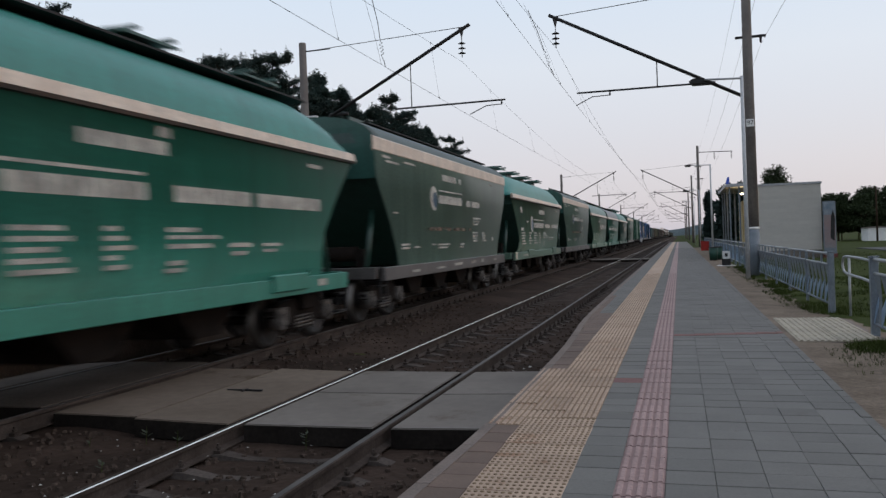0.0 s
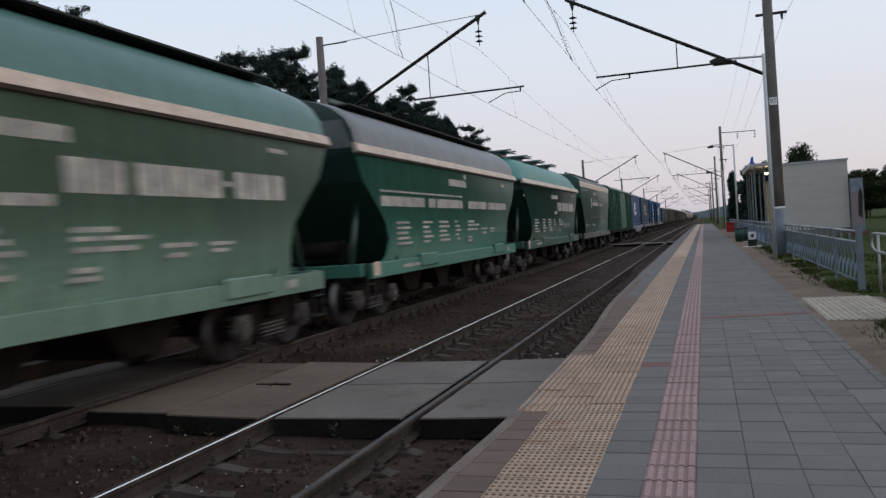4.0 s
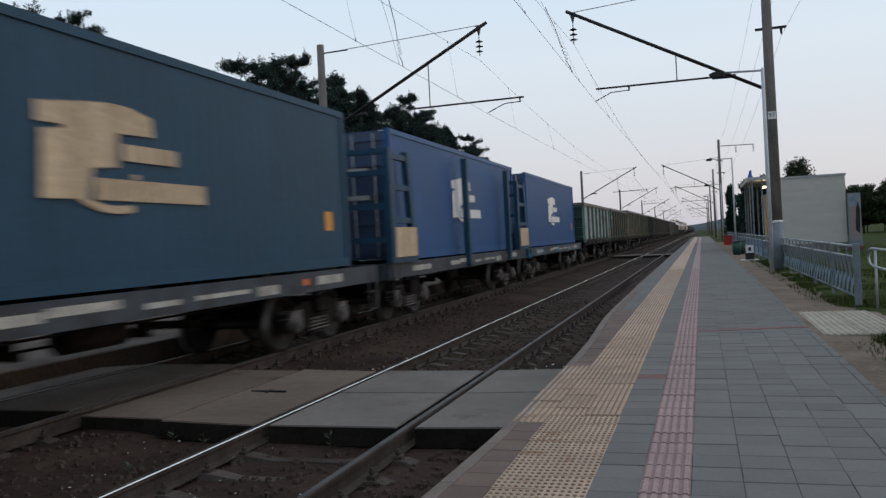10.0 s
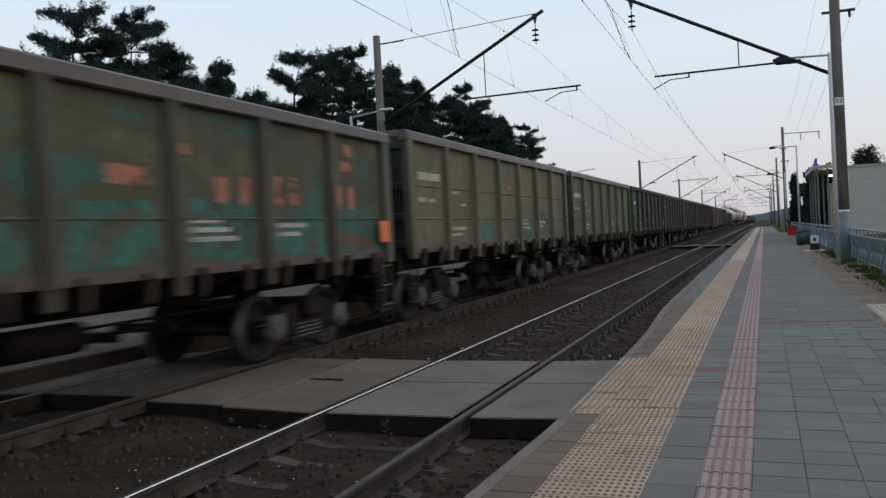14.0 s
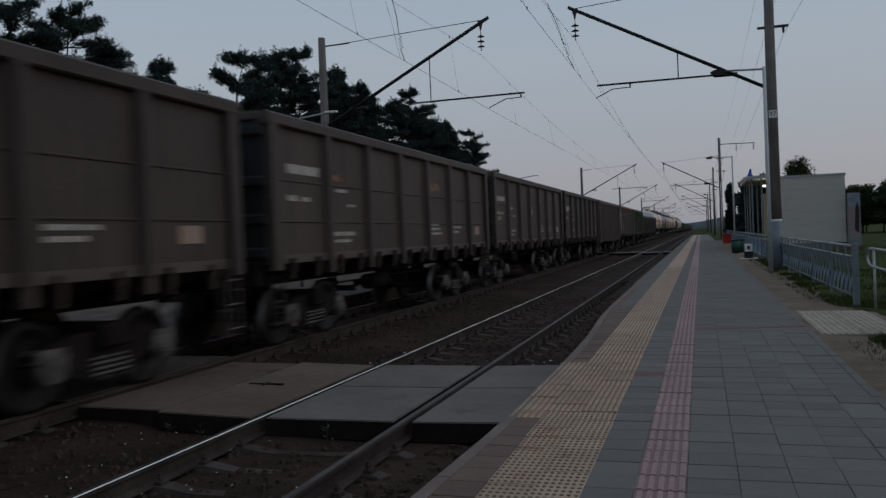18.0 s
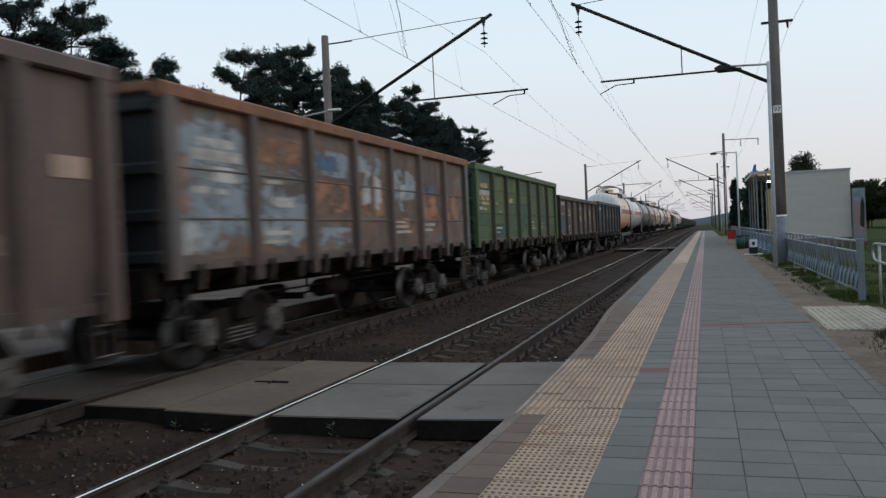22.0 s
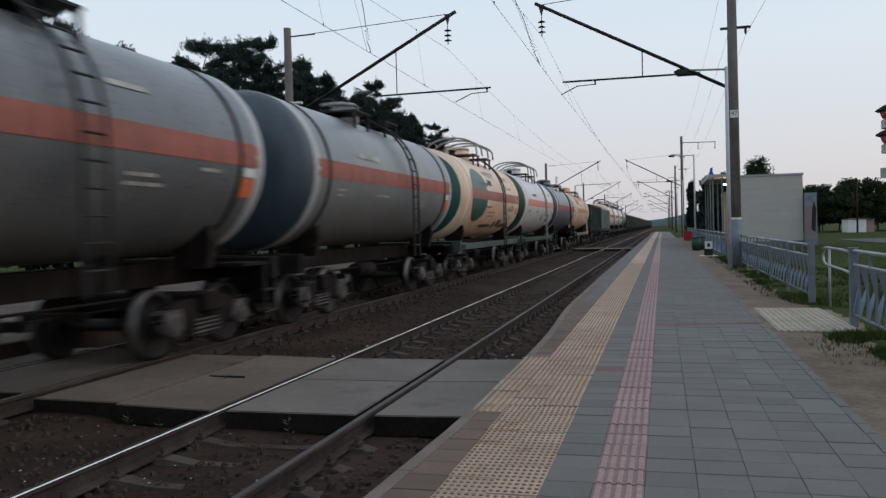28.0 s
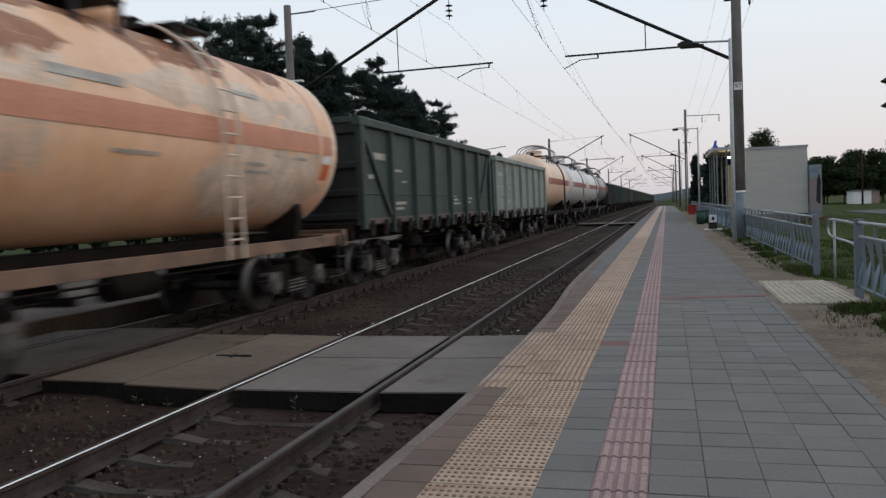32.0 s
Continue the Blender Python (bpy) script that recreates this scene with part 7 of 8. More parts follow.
            tube(bm, (hw + 0.005, -2.31, 2.80), (hw + 0.010, -2.31, 2.80), 0.21, seg=24)
            part("emblem_centre", bm, P["contgrey"], e)
            bm = bmesh.new()
            blob(bm, 1.486, -3.25, 2.0, 5.0, 0.1, 4.4)
            part("rust_streak", bm, P["rustline"], w, "faint rusty line")
            bars(w, 1.494, [(1.8, 2.37, 1.0, 0.055), (1.8, 2.28, 0.8, 0.045), (1.76, 2.19, 0.65, 0.045), (-5.6, 2.37, 0.35, 0.035)], name="small_lettering")
            bars(w, 1.483, [(1.73, 1.93, 0.7, 0.05), (1.73, 1.84, 0.7, 0.045), (1.73, 1.76, 0.55, 0.045), (1.73, 1.68, 0.65, 0.045), (2.94, 1.92, 0.4, 0.05), (2.94, 1.84, 0.6, 0.045), (2.94, 1.76, 0.5, 0.045), (2.94, 1.68, 0.7, 0.045), (4.35, 1.68, 0.25, 0.13)], name="small_lettering")
            bars(w, 1.477, [(-5.06, 1.64, 0.62, 0.05), (-5.06, 1.56, 0.58, 0.05), (-4.15, 1.57, 0.45, 0.05), (-2.07, 1.61, 1.2, 0.045), (-2.07, 1.53, 0.9, 0.045), (-2.6, 1.62, 0.25, 0.045), (0.21, 1.6, 0.5, 0.045), (0.21, 1.52, 0.4, 0.045)], name="small_lettering")
            bars(w, 1.512, [(-4.4, 1.0, 0.6, 0.06), (-2.4, 1.0, 0.8, 0.05), (-0.6, 1.02, 0.9, 0.08), (1.4, 1.02, 0.5, 0.08), (2.6, 1.02, 0.4, 0.1), (4.4, 1.02, 0.5, 0.06)], name="sill_lettering")
    gear(w, 5.25, 6.45, near)
    return w


def boxcar():
    w = thing("covered_goods_wagon", "long green covered goods wagon with a sliding door", "freight wagon", "wagons of the train")
    hw, hl, z0, z1 = 1.42, 8.85, 1.15, 4.06
    g = P["boxgreen"]
    bm = bmesh.new()
    box(bm, -hw, hw, -hl, hl, z0, z1)
    part("body", bm, g, w)
    bm = bmesh.new()
    n = 8
    prof = [(1.5 * math.cos(math.pi * i / n), z1 + 0.42 * math.sin(math.pi * i / n)) for i in range(n + 1)]
    prism(bm, prof, "y", -hl - 0.06, hl + 0.06)
    part("roof", bm, g, w, "curved green roof")
    def rib(bm):
        prism(bm, [(0, -0.08), (0.10, -0.06), (0.10, 0.06), (0, 0.08)], "z", z0 + 0.02, z1 - 0.02)
    for k, y in enumerate([-8.72, -7.6, -6.45, -5.2, -3.95, -2.9, 2.6, 3.9, 5.1, 6.3, 7.5, 8.72]):
        piece("side_rib", shared("box_rib", rib, g), w, (hw, y, 0))
    def seam(bm):
        prism(bm, [(hw, -0.022), (hw + 0.03, -0.012), (hw + 0.03, 0.008), (hw, 0.012)], "y", -hl, hl)
    for z in (1.6, 2.05, 2.5, 2.95, 3.4):
        piece("plank_seam", shared("box_seam", seam, g), w, (0, 0, z))
    bm = bmesh.new()
    box(bm, hw + 0.03, hw + 0.10, -1.9, 2.4, z0 + 0.1, z1 - 0.15, 0.015)
    d = part("sliding_door", bm, paint("door_green", (0.024, 0.112, 0.068), (0.020, 0.094, 0.057), rough=0.5, spec=0.3), w, "lighter green sliding door")
    def dseam(bm):
        box(bm, hw + 0.1, hw + 0.115, -1.85, 2.35, -0.02, 0.02)
    for k in range(6):
        piece("door_bead", shared("door_seam", dseam, g), d, (0, 0, 1.55 + 0.4 * k))
    bm = bmesh.new()
    box(bm, hw + 0.1, hw + 0.14, -3.0, 6.6, z1 - 0.13, z1 - 0.07)
    part("door_rail", bm, M["dark"], w)
    for y in (-5.9, 5.7):
        bm = bmesh.new()
        box(bm, hw + 0.02, hw + 0.06, y - 0.45, y + 0.45, 3.15, 3.75, 0.01)
        part("vent_hatch", bm, g, w)
    for s in (-1, 1):
        for z in (1.4, 2.0, 2.6, 3.2, 3.8):
            piece("end_rib", shared("box_endrib", lambda bm: box(bm, -hw, hw, -0.06, 0.06, -0.06, 0.06), P["hopend"]), w, (0, s * hl, z))
        bm = bmesh.new()
        box(bm, -hw + 0.01, hw - 0.01, s * hl - 0.008, s * hl + 0.008, z0, z1)
        part("end_sheet", bm, P["hopend"], w, "dark green end sheet")
    bm = bmesh.new()
    box(bm, -1.35, 1.35, -hl, hl, 0.95, 1.149)
    part("underframe", bm, M["under"], w)
    bars(w, hw + 0.004, [(-8.5, 3.0, 0.9, 0.13), (-8.5, 2.6, 0.9, 0.13), (-8.45, 2.2, 0.6, 0.06), (-8.5, 1.75, 0.7, 0.12), (-7.4, 2.9, 0.7, 0.08), (-4.9, 2.75, 0.8, 0.2), (-3.8, 2.75, 0.8, 0.2), (-6.2, 1.75, 0.8, 0.12), (-5.0, 1.8, 0.6, 0.14)])
    bars(w, hw + 0.005, [(4.05, 2.6, 0.95, 0.22), (5.25, 2.6, 0.95, 0.22), (6.45, 2.6, 0.5, 0.16), (5.25, 3.02, 0.85, 0.14), (5.4, 3.2, 0.6, 0.14), (4.05, 1.72, 0.9, 0.1), (4.05, 1.86, 0.7, 0.1), (5.25, 1.72, 0.8, 0.2), (6.45, 1.7, 0.8, 0.26), (7.8, 3.1, 0.6, 0.14)], M["cream"])
    bars(w, hw + 0.003, [(-7.4, 2.2, 0.75, 0.3)], P["grass"], "paint_patch")
    gear(w, 6.1, 8.8)
    return w


def logo(bm, x):
    """A plain pale emblem: a bar, a bowed block and a crescent below it."""
    def sheet_(pts):
        prism(bm, pts, "x", x, x + 0.006)
    sheet_([(-1.56, 3.34), (-0.93, 3.42), (-0.45, 3.47), (-0.11, 3.46), (0.3, 3.38), (0.32, 3.15), (-0.33, 3.13), (-0.36, 2.74), (-0.78, 2.70), (-0.86, 2.36), (-1.55, 2.34), (-1.5, 3.06), (-1.2, 3.10), (-1.2, 3.14), (-1.56, 3.13)])
    c = [(-0.40 + 0.80 * math.cos(a), 2.62 + 0.42 * math.sin(a)) for a in [math.pi * (1.2 + 0.42 * i / 10) for i in range(11)]]
    d = [(-0.40 + 0.74 * math.cos(a), 2.62 + 0.33 * math.sin(a)) for a in [math.pi * (1.2 + 0.42 * i / 10) for i in range(11)]]
    sheet_(c + d[::-1])


def container(w, paint_mat, cy=0.0):
    hw, hl, z0, z1 = 1.219, 6.096, 1.34, 4.236
    c = thing("shipping_container", "forty-foot blue steel shipping container on a flat wagon", "container", "containers of the train")
    bm = bmesh.new()
    n = 44
    pr = []
    for i in range(n):
        a = -hl + 0.12 + (2 * hl - 0.24) * i / n
        p = (2 * hl - 0.24) / n
        pr += [(0.0, a), (0.0, a + p * 0.3), (-0.03, a + p * 0.5), (-0.03, a + p * 0.8)]
    for s in (-1, 1):
        r0 = [bm.verts.new((s * (hw - 0.02 + q), y, z0 + 0.14)) for q, y in pr]
        r1 = [bm.verts.new((s * (hw - 0.02 + q), y, z1 - 0.1)) for q, y in pr]
        for i in range(len(pr) - 1):
            bm.faces.new((r0[i], r0[i + 1], r1[i + 1], r1[i]))
    box(bm, -hw + 0.03, hw - 0.03, -hl + 0.06, hl - 0.06, z0 + 0.05, z1 - 0.03)
    part("shell", bm, paint_mat, c, "corrugated steel panels")
    def frame_(bm):
        for s in (-1, 1):
            box(bm, s * hw - (0.1 if s > 0 else 0), s * hw + (0.1 if s < 0 else 0), -hl, hl, z0, z0 + 0.15)
            box(bm, s * hw - (0.08 if s > 0 else 0), s * hw + (0.08 if s < 0 else 0), -hl, hl, z1 - 0.11, z1)
            for k in (-1, 1):
                box(bm, s * hw - (0.14 if s > 0 else 0), s * hw + (0.14 if s < 0 else 0), k * hl - (0.14 if k > 0 else 0), k * hl + (0.14 if k < 0 else 0), z0 - 0.01, z1 + 0.004)
    piece("corner_frame", shared("cont_frame", frame_, paint_mat), c)
    def endp(bm):
        box(bm, -hw + 0.14, hw - 0.14, hl - 0.06, hl - 0.03, z0 + 0.06, z1 - 0.04)
    def endm(bm):
        box(bm, -hw + 0.14, hw - 0.14, hl - 0.03, hl + 0.01, -0.07, 0.07)
    def rod(bm):
        tube(bm, (0, -hl - 0.03, z0 + 0.1), (0, -hl - 0.03, z1 - 0.1), 0.02, seg=6)
    for rz in (0, 180):
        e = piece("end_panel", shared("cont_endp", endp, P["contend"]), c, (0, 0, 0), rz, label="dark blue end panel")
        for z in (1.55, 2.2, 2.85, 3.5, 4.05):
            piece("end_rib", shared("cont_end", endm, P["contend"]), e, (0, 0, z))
    for x in (-0.85, -0.35, 0.35, 0.85):
        piece("locking_bar", shared("cont_rod", rod, M["steel"]), c, (x, 0, 0))
    for x, z, ln in ((-0.7, 3.3, 0.5), (0.2, 3.3, 0.5), (-0.7, 2.7, 0.55), (0.2, 2.7, 0.5), (-0.7, 2.55, 0.55)):
        bm = bmesh.new()
        box(bm, x, x + ln, -hl - 0.018, -hl - 0.012, z, z + 0.1)
        part("end_lettering", bm, M["letter"], c)
    bm = bmesh.new()
    logo(bm, hw + 0.001)
    ink = M["cream"] if paint_mat.name == "container_greyblue" else M["white"]
    part("emblem", bm, ink, c, "large pale bowed emblem")
    bars(c, hw + 0.001, [(-0.24, 2.82, 1.04, 0.2), (-0.72, 2.35, 2.12, 0.25), (-0.1, 2.61, 0.12, 0.06)], ink)
    bm = bmesh.new()
    box(bm, hw - 0.02, hw - 0.012, 5.1, 5.4, 2.0, 2.34)
    part("orange_sticker", bm, M["sticker"], c)
    c.parent = None
    return c


def flatcar(kind, sill_paint):
    w = thing("flat_wagon", {"belly": "pale blue flat wagon with deep belly sills", "posts": "flat wagon with tall stakes and ladder-like end frames", "plain": "worn blue flat wagon with low sills"}[kind], "freight wagon", "wagons of the train")
    hl = 6.85
    bm = bmesh.new()
    for s in (-1, 1):
        x = 1.36 * s
        if kind == "belly":
            prism(bm, [(-hl, 1.30), (hl, 1.30), (hl, 1.02), (4.4, 0.96), (1.9, 0.64), (-1.9, 0.64), (-4.4, 0.96), (-hl, 1.02)], "x", x - 0.06, x + 0.06)
        else:
            box(bm, x - 0.07, x + 0.07, -hl, hl, 0.98, 1.30)
        box(bm, -1.4, 1.4, s * hl - 0.12, s * hl + 0.12, 0.95, 1.3)
    part("side_sill", bm, sill_paint, w, "worn dirty side sills")
    bm = bmesh.new()
    box(bm, -0.25, 0.25, -hl, hl, 0.85, 1.25)
    part("centre_sill", bm, M["under"], w)
    for i in range(12):
        piece("cross_bearer", shared("flat_bearer", lambda bm: box(bm, -1.3, 1.3, -0.07, 0.07, 1.05, 1.27), M["under"]), w, (0, -6.3 + i * 12.6 / 11, 0))
    for y in (-6.0, -3.0, 0, 3.0, 6.0):
        for x in (-1.1, 1.1):
            piece("container_pad", shared("flat_pad", lambda bm: box(bm, -0.09, 0.09, -0.1, 0.1, 1.26, 1.335), M["under"]), w, (x, y, 0))
    rows = [(-2.64, 1.09, 0.8, 0.11), (-1.78, 1.13, 1.1, 0.1), (-0.27, 1.08, 0.67, 0.07), (0.75, 1.1, 1.3, 0.06), (2.28, 1.03, 0.6, 0.14), (-5.6, 1.08, 1.3, 0.12), (4.2, 1.08, 1.0, 0.14)]
    if kind == "belly":
        rows += [(-2.54, 0.76, 2.0, 0.2), (-0.42, 0.97, 0.97, 0.07), (-0.42, 0.86, 0.97, 0.07), (0.75, 0.98, 1.2, 0.07)]
    bars(w, 1.432, rows)
    bars(w, 1.432, [(3.7, 1.1, 0.2, 0.1)], M["orange"], "orange_mark")
    if kind == "posts":
        def stake(bm):
            box(bm, 1.40, 1.56, -0.1, 0.1, 1.0, 3.95, 0.01)
        for y in (-1.1, 3.9):
            piece("stake", shared("stake", stake, P["contgrey"]), w, (0, y, 0))
        def endframe(bm):
            for s in (-1, 1):
                prism(bm, [(-0.85, 1.3), (0.75, 1.3), (0.45, 3.7), (0.25, 3.7), (0.5, 1.5), (-0.6, 1.5), (-0.6, 3.7), (-0.85, 3.7)], "x", s * 1.45 - 0.07, s * 1.45 + 0.07)
                for z in (2.2, 2.9, 3.55):
                    box(bm, s * 1.45 - 0.05, s * 1.45 + 0.05, -0.8, 0.5, z - 0.06, z + 0.06)
            for z in (1.8, 2.5, 3.2, 3.65):
                box(bm, -1.4, 1.4, -0.84, -0.72, z - 0.06, z + 0.06)
        def board(bm):
            box(bm, 1.53, 1.55, -0.7, 0.62, 1.42, 2.05)
        for s, rz in ((-6.15, 0), (6.25, 0)):
            f = piece("end_frame", shared("endframe", endframe, P["contgrey"]), w, (0, s, 0), label="tall grey-blue end frame")
            piece("board", shared("endboard", board, M["cream"]), f, (0, 0, 0), label="beige board")
    gear(w, 4.9, 6.85)
    return w


def tank(body, label, cap=None, ring=None, disc=None, stripe=True, oval=False, near=True, stains=(), frame_paint=None, rails=False, sill=True, emblem=False, band_mat=None, rust_plate=True, short=False, placards=(), wide=False):
    """cap: paint of the dished ends; disc: a round field painted on them; ring: paint of the seams at both ends."""
    w = thing("tank_wagon", label, "tank wagon", "wagons of the train")
    r, hl, cz = 1.5, 5.0, 2.88
    seg = 44
    def hoop(bm, y, rr):
        return [bm.verts.new((rr * math.cos(2 * math.pi * i / seg), y, cz + rr * math.sin(2 * math.pi * i / seg))) for i in range(seg)]
    def skin(bm, rows):
        for a, b in zip(rows, rows[1:]):
            for i in range(seg):
                bm.faces.new((a[i], a[(i + 1) % seg], b[(i + 1) % seg], b[i])).smooth = True
    dome = [(0.0, 1.0), (0.07, 0.99), (0.14, 0.96), (0.21, 0.91), (0.27, 0.83), (0.33, 0.73), (0.37, 0.61), (0.41, 0.46), (0.435, 0.28), (0.45, 0.1)]
    def barrel(bm):
        skin(bm, [hoop(bm, y, r) for y in (-hl, -hl / 2, 0, hl / 2, hl)])
    piece("barrel", shared("tank_barrel", barrel, body), w, label="cylindrical steel barrel")
    def end(bm):
        rows = [hoop(bm, hl + dy, r * f) for dy, f in dome]
        skin(bm, rows)
        bm.faces.new(rows[-1])
    def field(bm):
        rows = [hoop(bm, hl + dy + 0.006, r * f) for dy, f in dome[1 if wide else 3:]]
        skin(bm, rows)
        bm.faces.new(rows[-1])
    wd = 0.22 if ring else 0.09
    def seam(bm):
        skin(bm, [hoop(bm, y, r + d) for y, d in ((hl - wd - 0.01, 0.001), (hl - wd, 0.012), (hl + 0.02, 0.012), (hl + 0.03, 0.001))])
    for rz in (0, 180):
        e = piece("dished_end", shared("tank_end", end, cap or body), w, (0, 0, 0), rz, label="dished end")
        if disc:
            fl = piece("painted_field", shared(("tank_disc", wide), field, disc), e, label="dark painted round field")
            if near:
                piece("notice", shared("tank_notice", lambda bm: box(bm, 0.1, 0.55, hl + 0.42, hl + 0.465, 2.9, 3.2), P["tank_grey"]), fl, label="grey notice on the end")
        piece("end_seam", shared(("tank_seam", wd), seam, ring or body), w, (0, 0, 0), rz)
    def strap(bm):
        skin(bm, [hoop(bm, y, r + d) for y, d in ((-0.05, 0.002), (-0.045, 0.018), (0.045, 0.018), (0.05, 0.002))])
    for y in (-4.3, 4.3):
        piece("strap", shared("tank_strap", strap, M["under"] if body.name in ("tank_grey", "tank_bluegrey") else body), w, (0, y, 0), label="steel hold-down strap")
    def patch(bm, y0, y1, a0, a1, d, n=8, oval_=False, ragged=0.0, seed=0):
        rows = []
        m = 18 if (oval_ or ragged) else 1
        for j in range(m + 1):
            t = j / m
            y = y0 + (y1 - y0) * t
            hgt = math.sqrt(max(0.0, 1 - (2 * t - 1) ** 2)) if oval_ else 1
            lo, hi = a0, a1
            if ragged:
                hgt = min(1, 5 * t, 5 * (1 - t))
                lo = a0 + ragged * noise.noise(Vector((t * 9, seed, 1)))
                hi = a1 + ragged * noise.noise(Vector((t * 9, seed, 5)))
            mid, half = (lo + hi) / 2, (hi - lo) / 2 * hgt
            rows.append([bm.verts.new(((r + d) * math.cos(mid - half + 2 * half * i / n), y, cz + (r + d) * math.sin(mid - half + 2 * half * i / n))) for i in range(n + 1)])
        for a, b in zip(rows, rows[1:]):
            for i in range(n):
                bm.faces.new((a[i], b[i], b[i + 1], a[i + 1])).smooth = True
    if stripe:
        def band(bm):
            patch(bm, -hl + 0.75, hl - 0.05, -0.10, 0.13, 0.010, n=6)
        def band2(bm):
            patch(bm, -hl + 0.15, hl - 0.15, -0.10, 0.13, 0.010, n=6)
        piece("red_band", shared(("tank_band", emblem or short), band if emblem or short else band2, band_mat or M["stripe"]), w, label="faded red band along the barrel")
    if oval:
        bm = bmesh.new()
        patch(bm, -4.15, -1.5, -0.66, 0.66, 0.007, oval_=True)
        part("oval_patch", bm, P["cap_green"], w, "dark green oval")
    if emblem:
        mark = mat("pale_blue_mark", (0.09, 0.25, 0.42), rough=0.6)
        bm = bmesh.new()
        patch(bm, 2.5, 3.15, 0.24, 0.47, 0.004, n=6, oval_=True)
        e = part("round_emblem", bm, mark, w, "pale blue round emblem")
        bm = bmesh.new()
        patch(bm, 2.72, 3.0, 0.30, 0.41, 0.007, n=4, oval_=True)
        part("emblem_centre", bm, M["white"], e)
        for k in range(3):
            bm = bmesh.new()
            patch(bm, 3.25 + 0.38 * k, 3.55 + 0.38 * k, 0.27, 0.40, 0.004, n=3)
            part("blue_lettering", bm, mark, w, "pale blue block lettering")
    for k, (material, y0, y1, a0, a1) in enumerate(stains):
        bm = bmesh.new()
        patch(bm, y0, y1, a0, a1, 0.002 + 0.0012 * (k % 3), ragged=0.22, seed=k * 3.7 + y0)
        part("stain", bm, material, w, "ragged stain of spilt cargo")
    if near:
        for y, a, ln, h in ((-2.6, 0.24, 1.3, 0.12), (1.4, 0.42, 0.8, 0.08), (-3.9, -0.25, 0.6, 0.05), (-3.9, -0.32, 0.5, 0.05), (1.6, -0.3, 0.6, 0.05), (1.6, -0.38, 0.8, 0.05), (3.2, -0.2, 0.5, 0.05), (-1.6, -0.28, 0.9, 0.05)):
            bm = bmesh.new()
            patch(bm, y, y + ln, a, a + h / r, 0.013, n=1)
            part("lettering", bm, M["letter"] if body.name not in ("tank_white", "tank_cream") else P["chordbrown"], w, "faded lettering")
        for material, y, a, ln, h in placards:
            bm = bmesh.new()
            patch(bm, y, y + ln, a, a + h / r, 0.012, n=2)
            part("painted_note", bm, material, w, "painted-over notice")
        if rust_plate:
            bm = bmesh.new()
            patch(bm, 4.4, 4.75, -0.42, -0.22, 0.01, n=3)
            part("orange_plate", bm, M["orange"], w, "orange hazard plate")
            bm = bmesh.new()
            patch(bm, 4.4, 4.75, -0.21, -0.12, 0.01, n=2)
            part("white_plate", bm, M["white"], w, "white hazard plate")
    def manhole(bm):
        tube(bm, (0, 0, cz + r - 0.1), (0, 0, cz + r + 0.36), 0.46, seg=22)
        tube(bm, (0, 0, cz + r + 0.36), (0, 0, cz + r + 0.44), 0.49, 0.42, seg=22)
        tube(bm, (0, 0, cz + r + 0.44), (0, 0, cz + r + 0.50), 0.42, 0.12, seg=22)
    piece("manhole", shared("tank_manhole", manhole, body), w)
    def valve(bm):
        tube(bm, (0, 0, cz + r - 0.05), (0, 0, cz + r + 0.24), 0.12, seg=12)
        tube(bm, (0, 0, cz + r + 0.24), (0, 0, cz + r + 0.3), 0.17, 0.08, seg=12)
    for y in (-0.85, 0.95):
        piece("valve", shared("tank_valve", valve, M["dark"]), w, (0, y, 0))
    def plat(bm):
        box(bm, -0.35, 1.0, -0.48, 0.48, cz + r + 0.03, cz + r + 0.07)
        for x in (-0.3, 0.95):
            for y in (-0.42, 0.42):
                box(bm, x - 0.03, x + 0.03, y - 0.03, y + 0.03, cz + r - 0.42 if x > 0.5 else cz + r - 0.1, cz + r + 0.03)
    for y in (-1.05, 1.05):
        piece("top_platform", shared("tank_plat", plat, P["deckrust"] if body.name == "tank_cream" else M["dark"]), w, (0, y, 0))
    if rails:
        def guard(bm):
            pts = [(0.15 + 0.95 * math.cos(a), 0, cz + r + 0.05 + 0.62 * math.sin(a) ** 0.6) for a in [math.pi * i / 12 for i in range(13)]]
            pipe(bm, pts, 0.032, 6)
        for y in (-1.5, -0.55, 0.55, 1.5):
            piece("guard_hoop", shared("tank_guard", guard, P["hoop"]), w, (0, y, 0), label="pale guard hoop")
        def bar_(bm):
            tube(bm, (0.95, -1.5, cz + r + 0.42), (0.95, 1.5, cz + r + 0.42), 0.022, seg=6)
        piece("guard_rail", shared("tank_bar", bar_, P["hoop"]), w)
    else:
        def rail_(bm):
            pipe(bm, [(1.0, -1.5, cz + r + 0.05), (1.0, -1.5, cz + r + 0.55), (1.0, -0.3, cz + r + 0.55)], 0.018, 6)
            pipe(bm, [(1.0, -0.9, cz + r + 0.05), (1.0, -0.9, cz + r + 0.55)], 0.018, 6)
        piece("hand_rail", shared("tank_rail", rail_, M["dark"]), w)
    def stile(bm):
        pts = [((r + 0.17) * math.cos(a), 0, cz + (r + 0.17) * math.sin(a)) for a in [1.2 - 1.2 * i / 8 for i in range(9)]] + [(r + 0.17, 0, 1.05)]
        for p, q in zip(pts, pts[1:]):
            v0, v1 = Vector(p), Vector(q)
            tube(bm, v0, v1, 0.028, seg=6)
    def rung(bm):
        tube(bm, (0, -0.21, 0), (0, 0.21, 0), 0.018, seg=6)
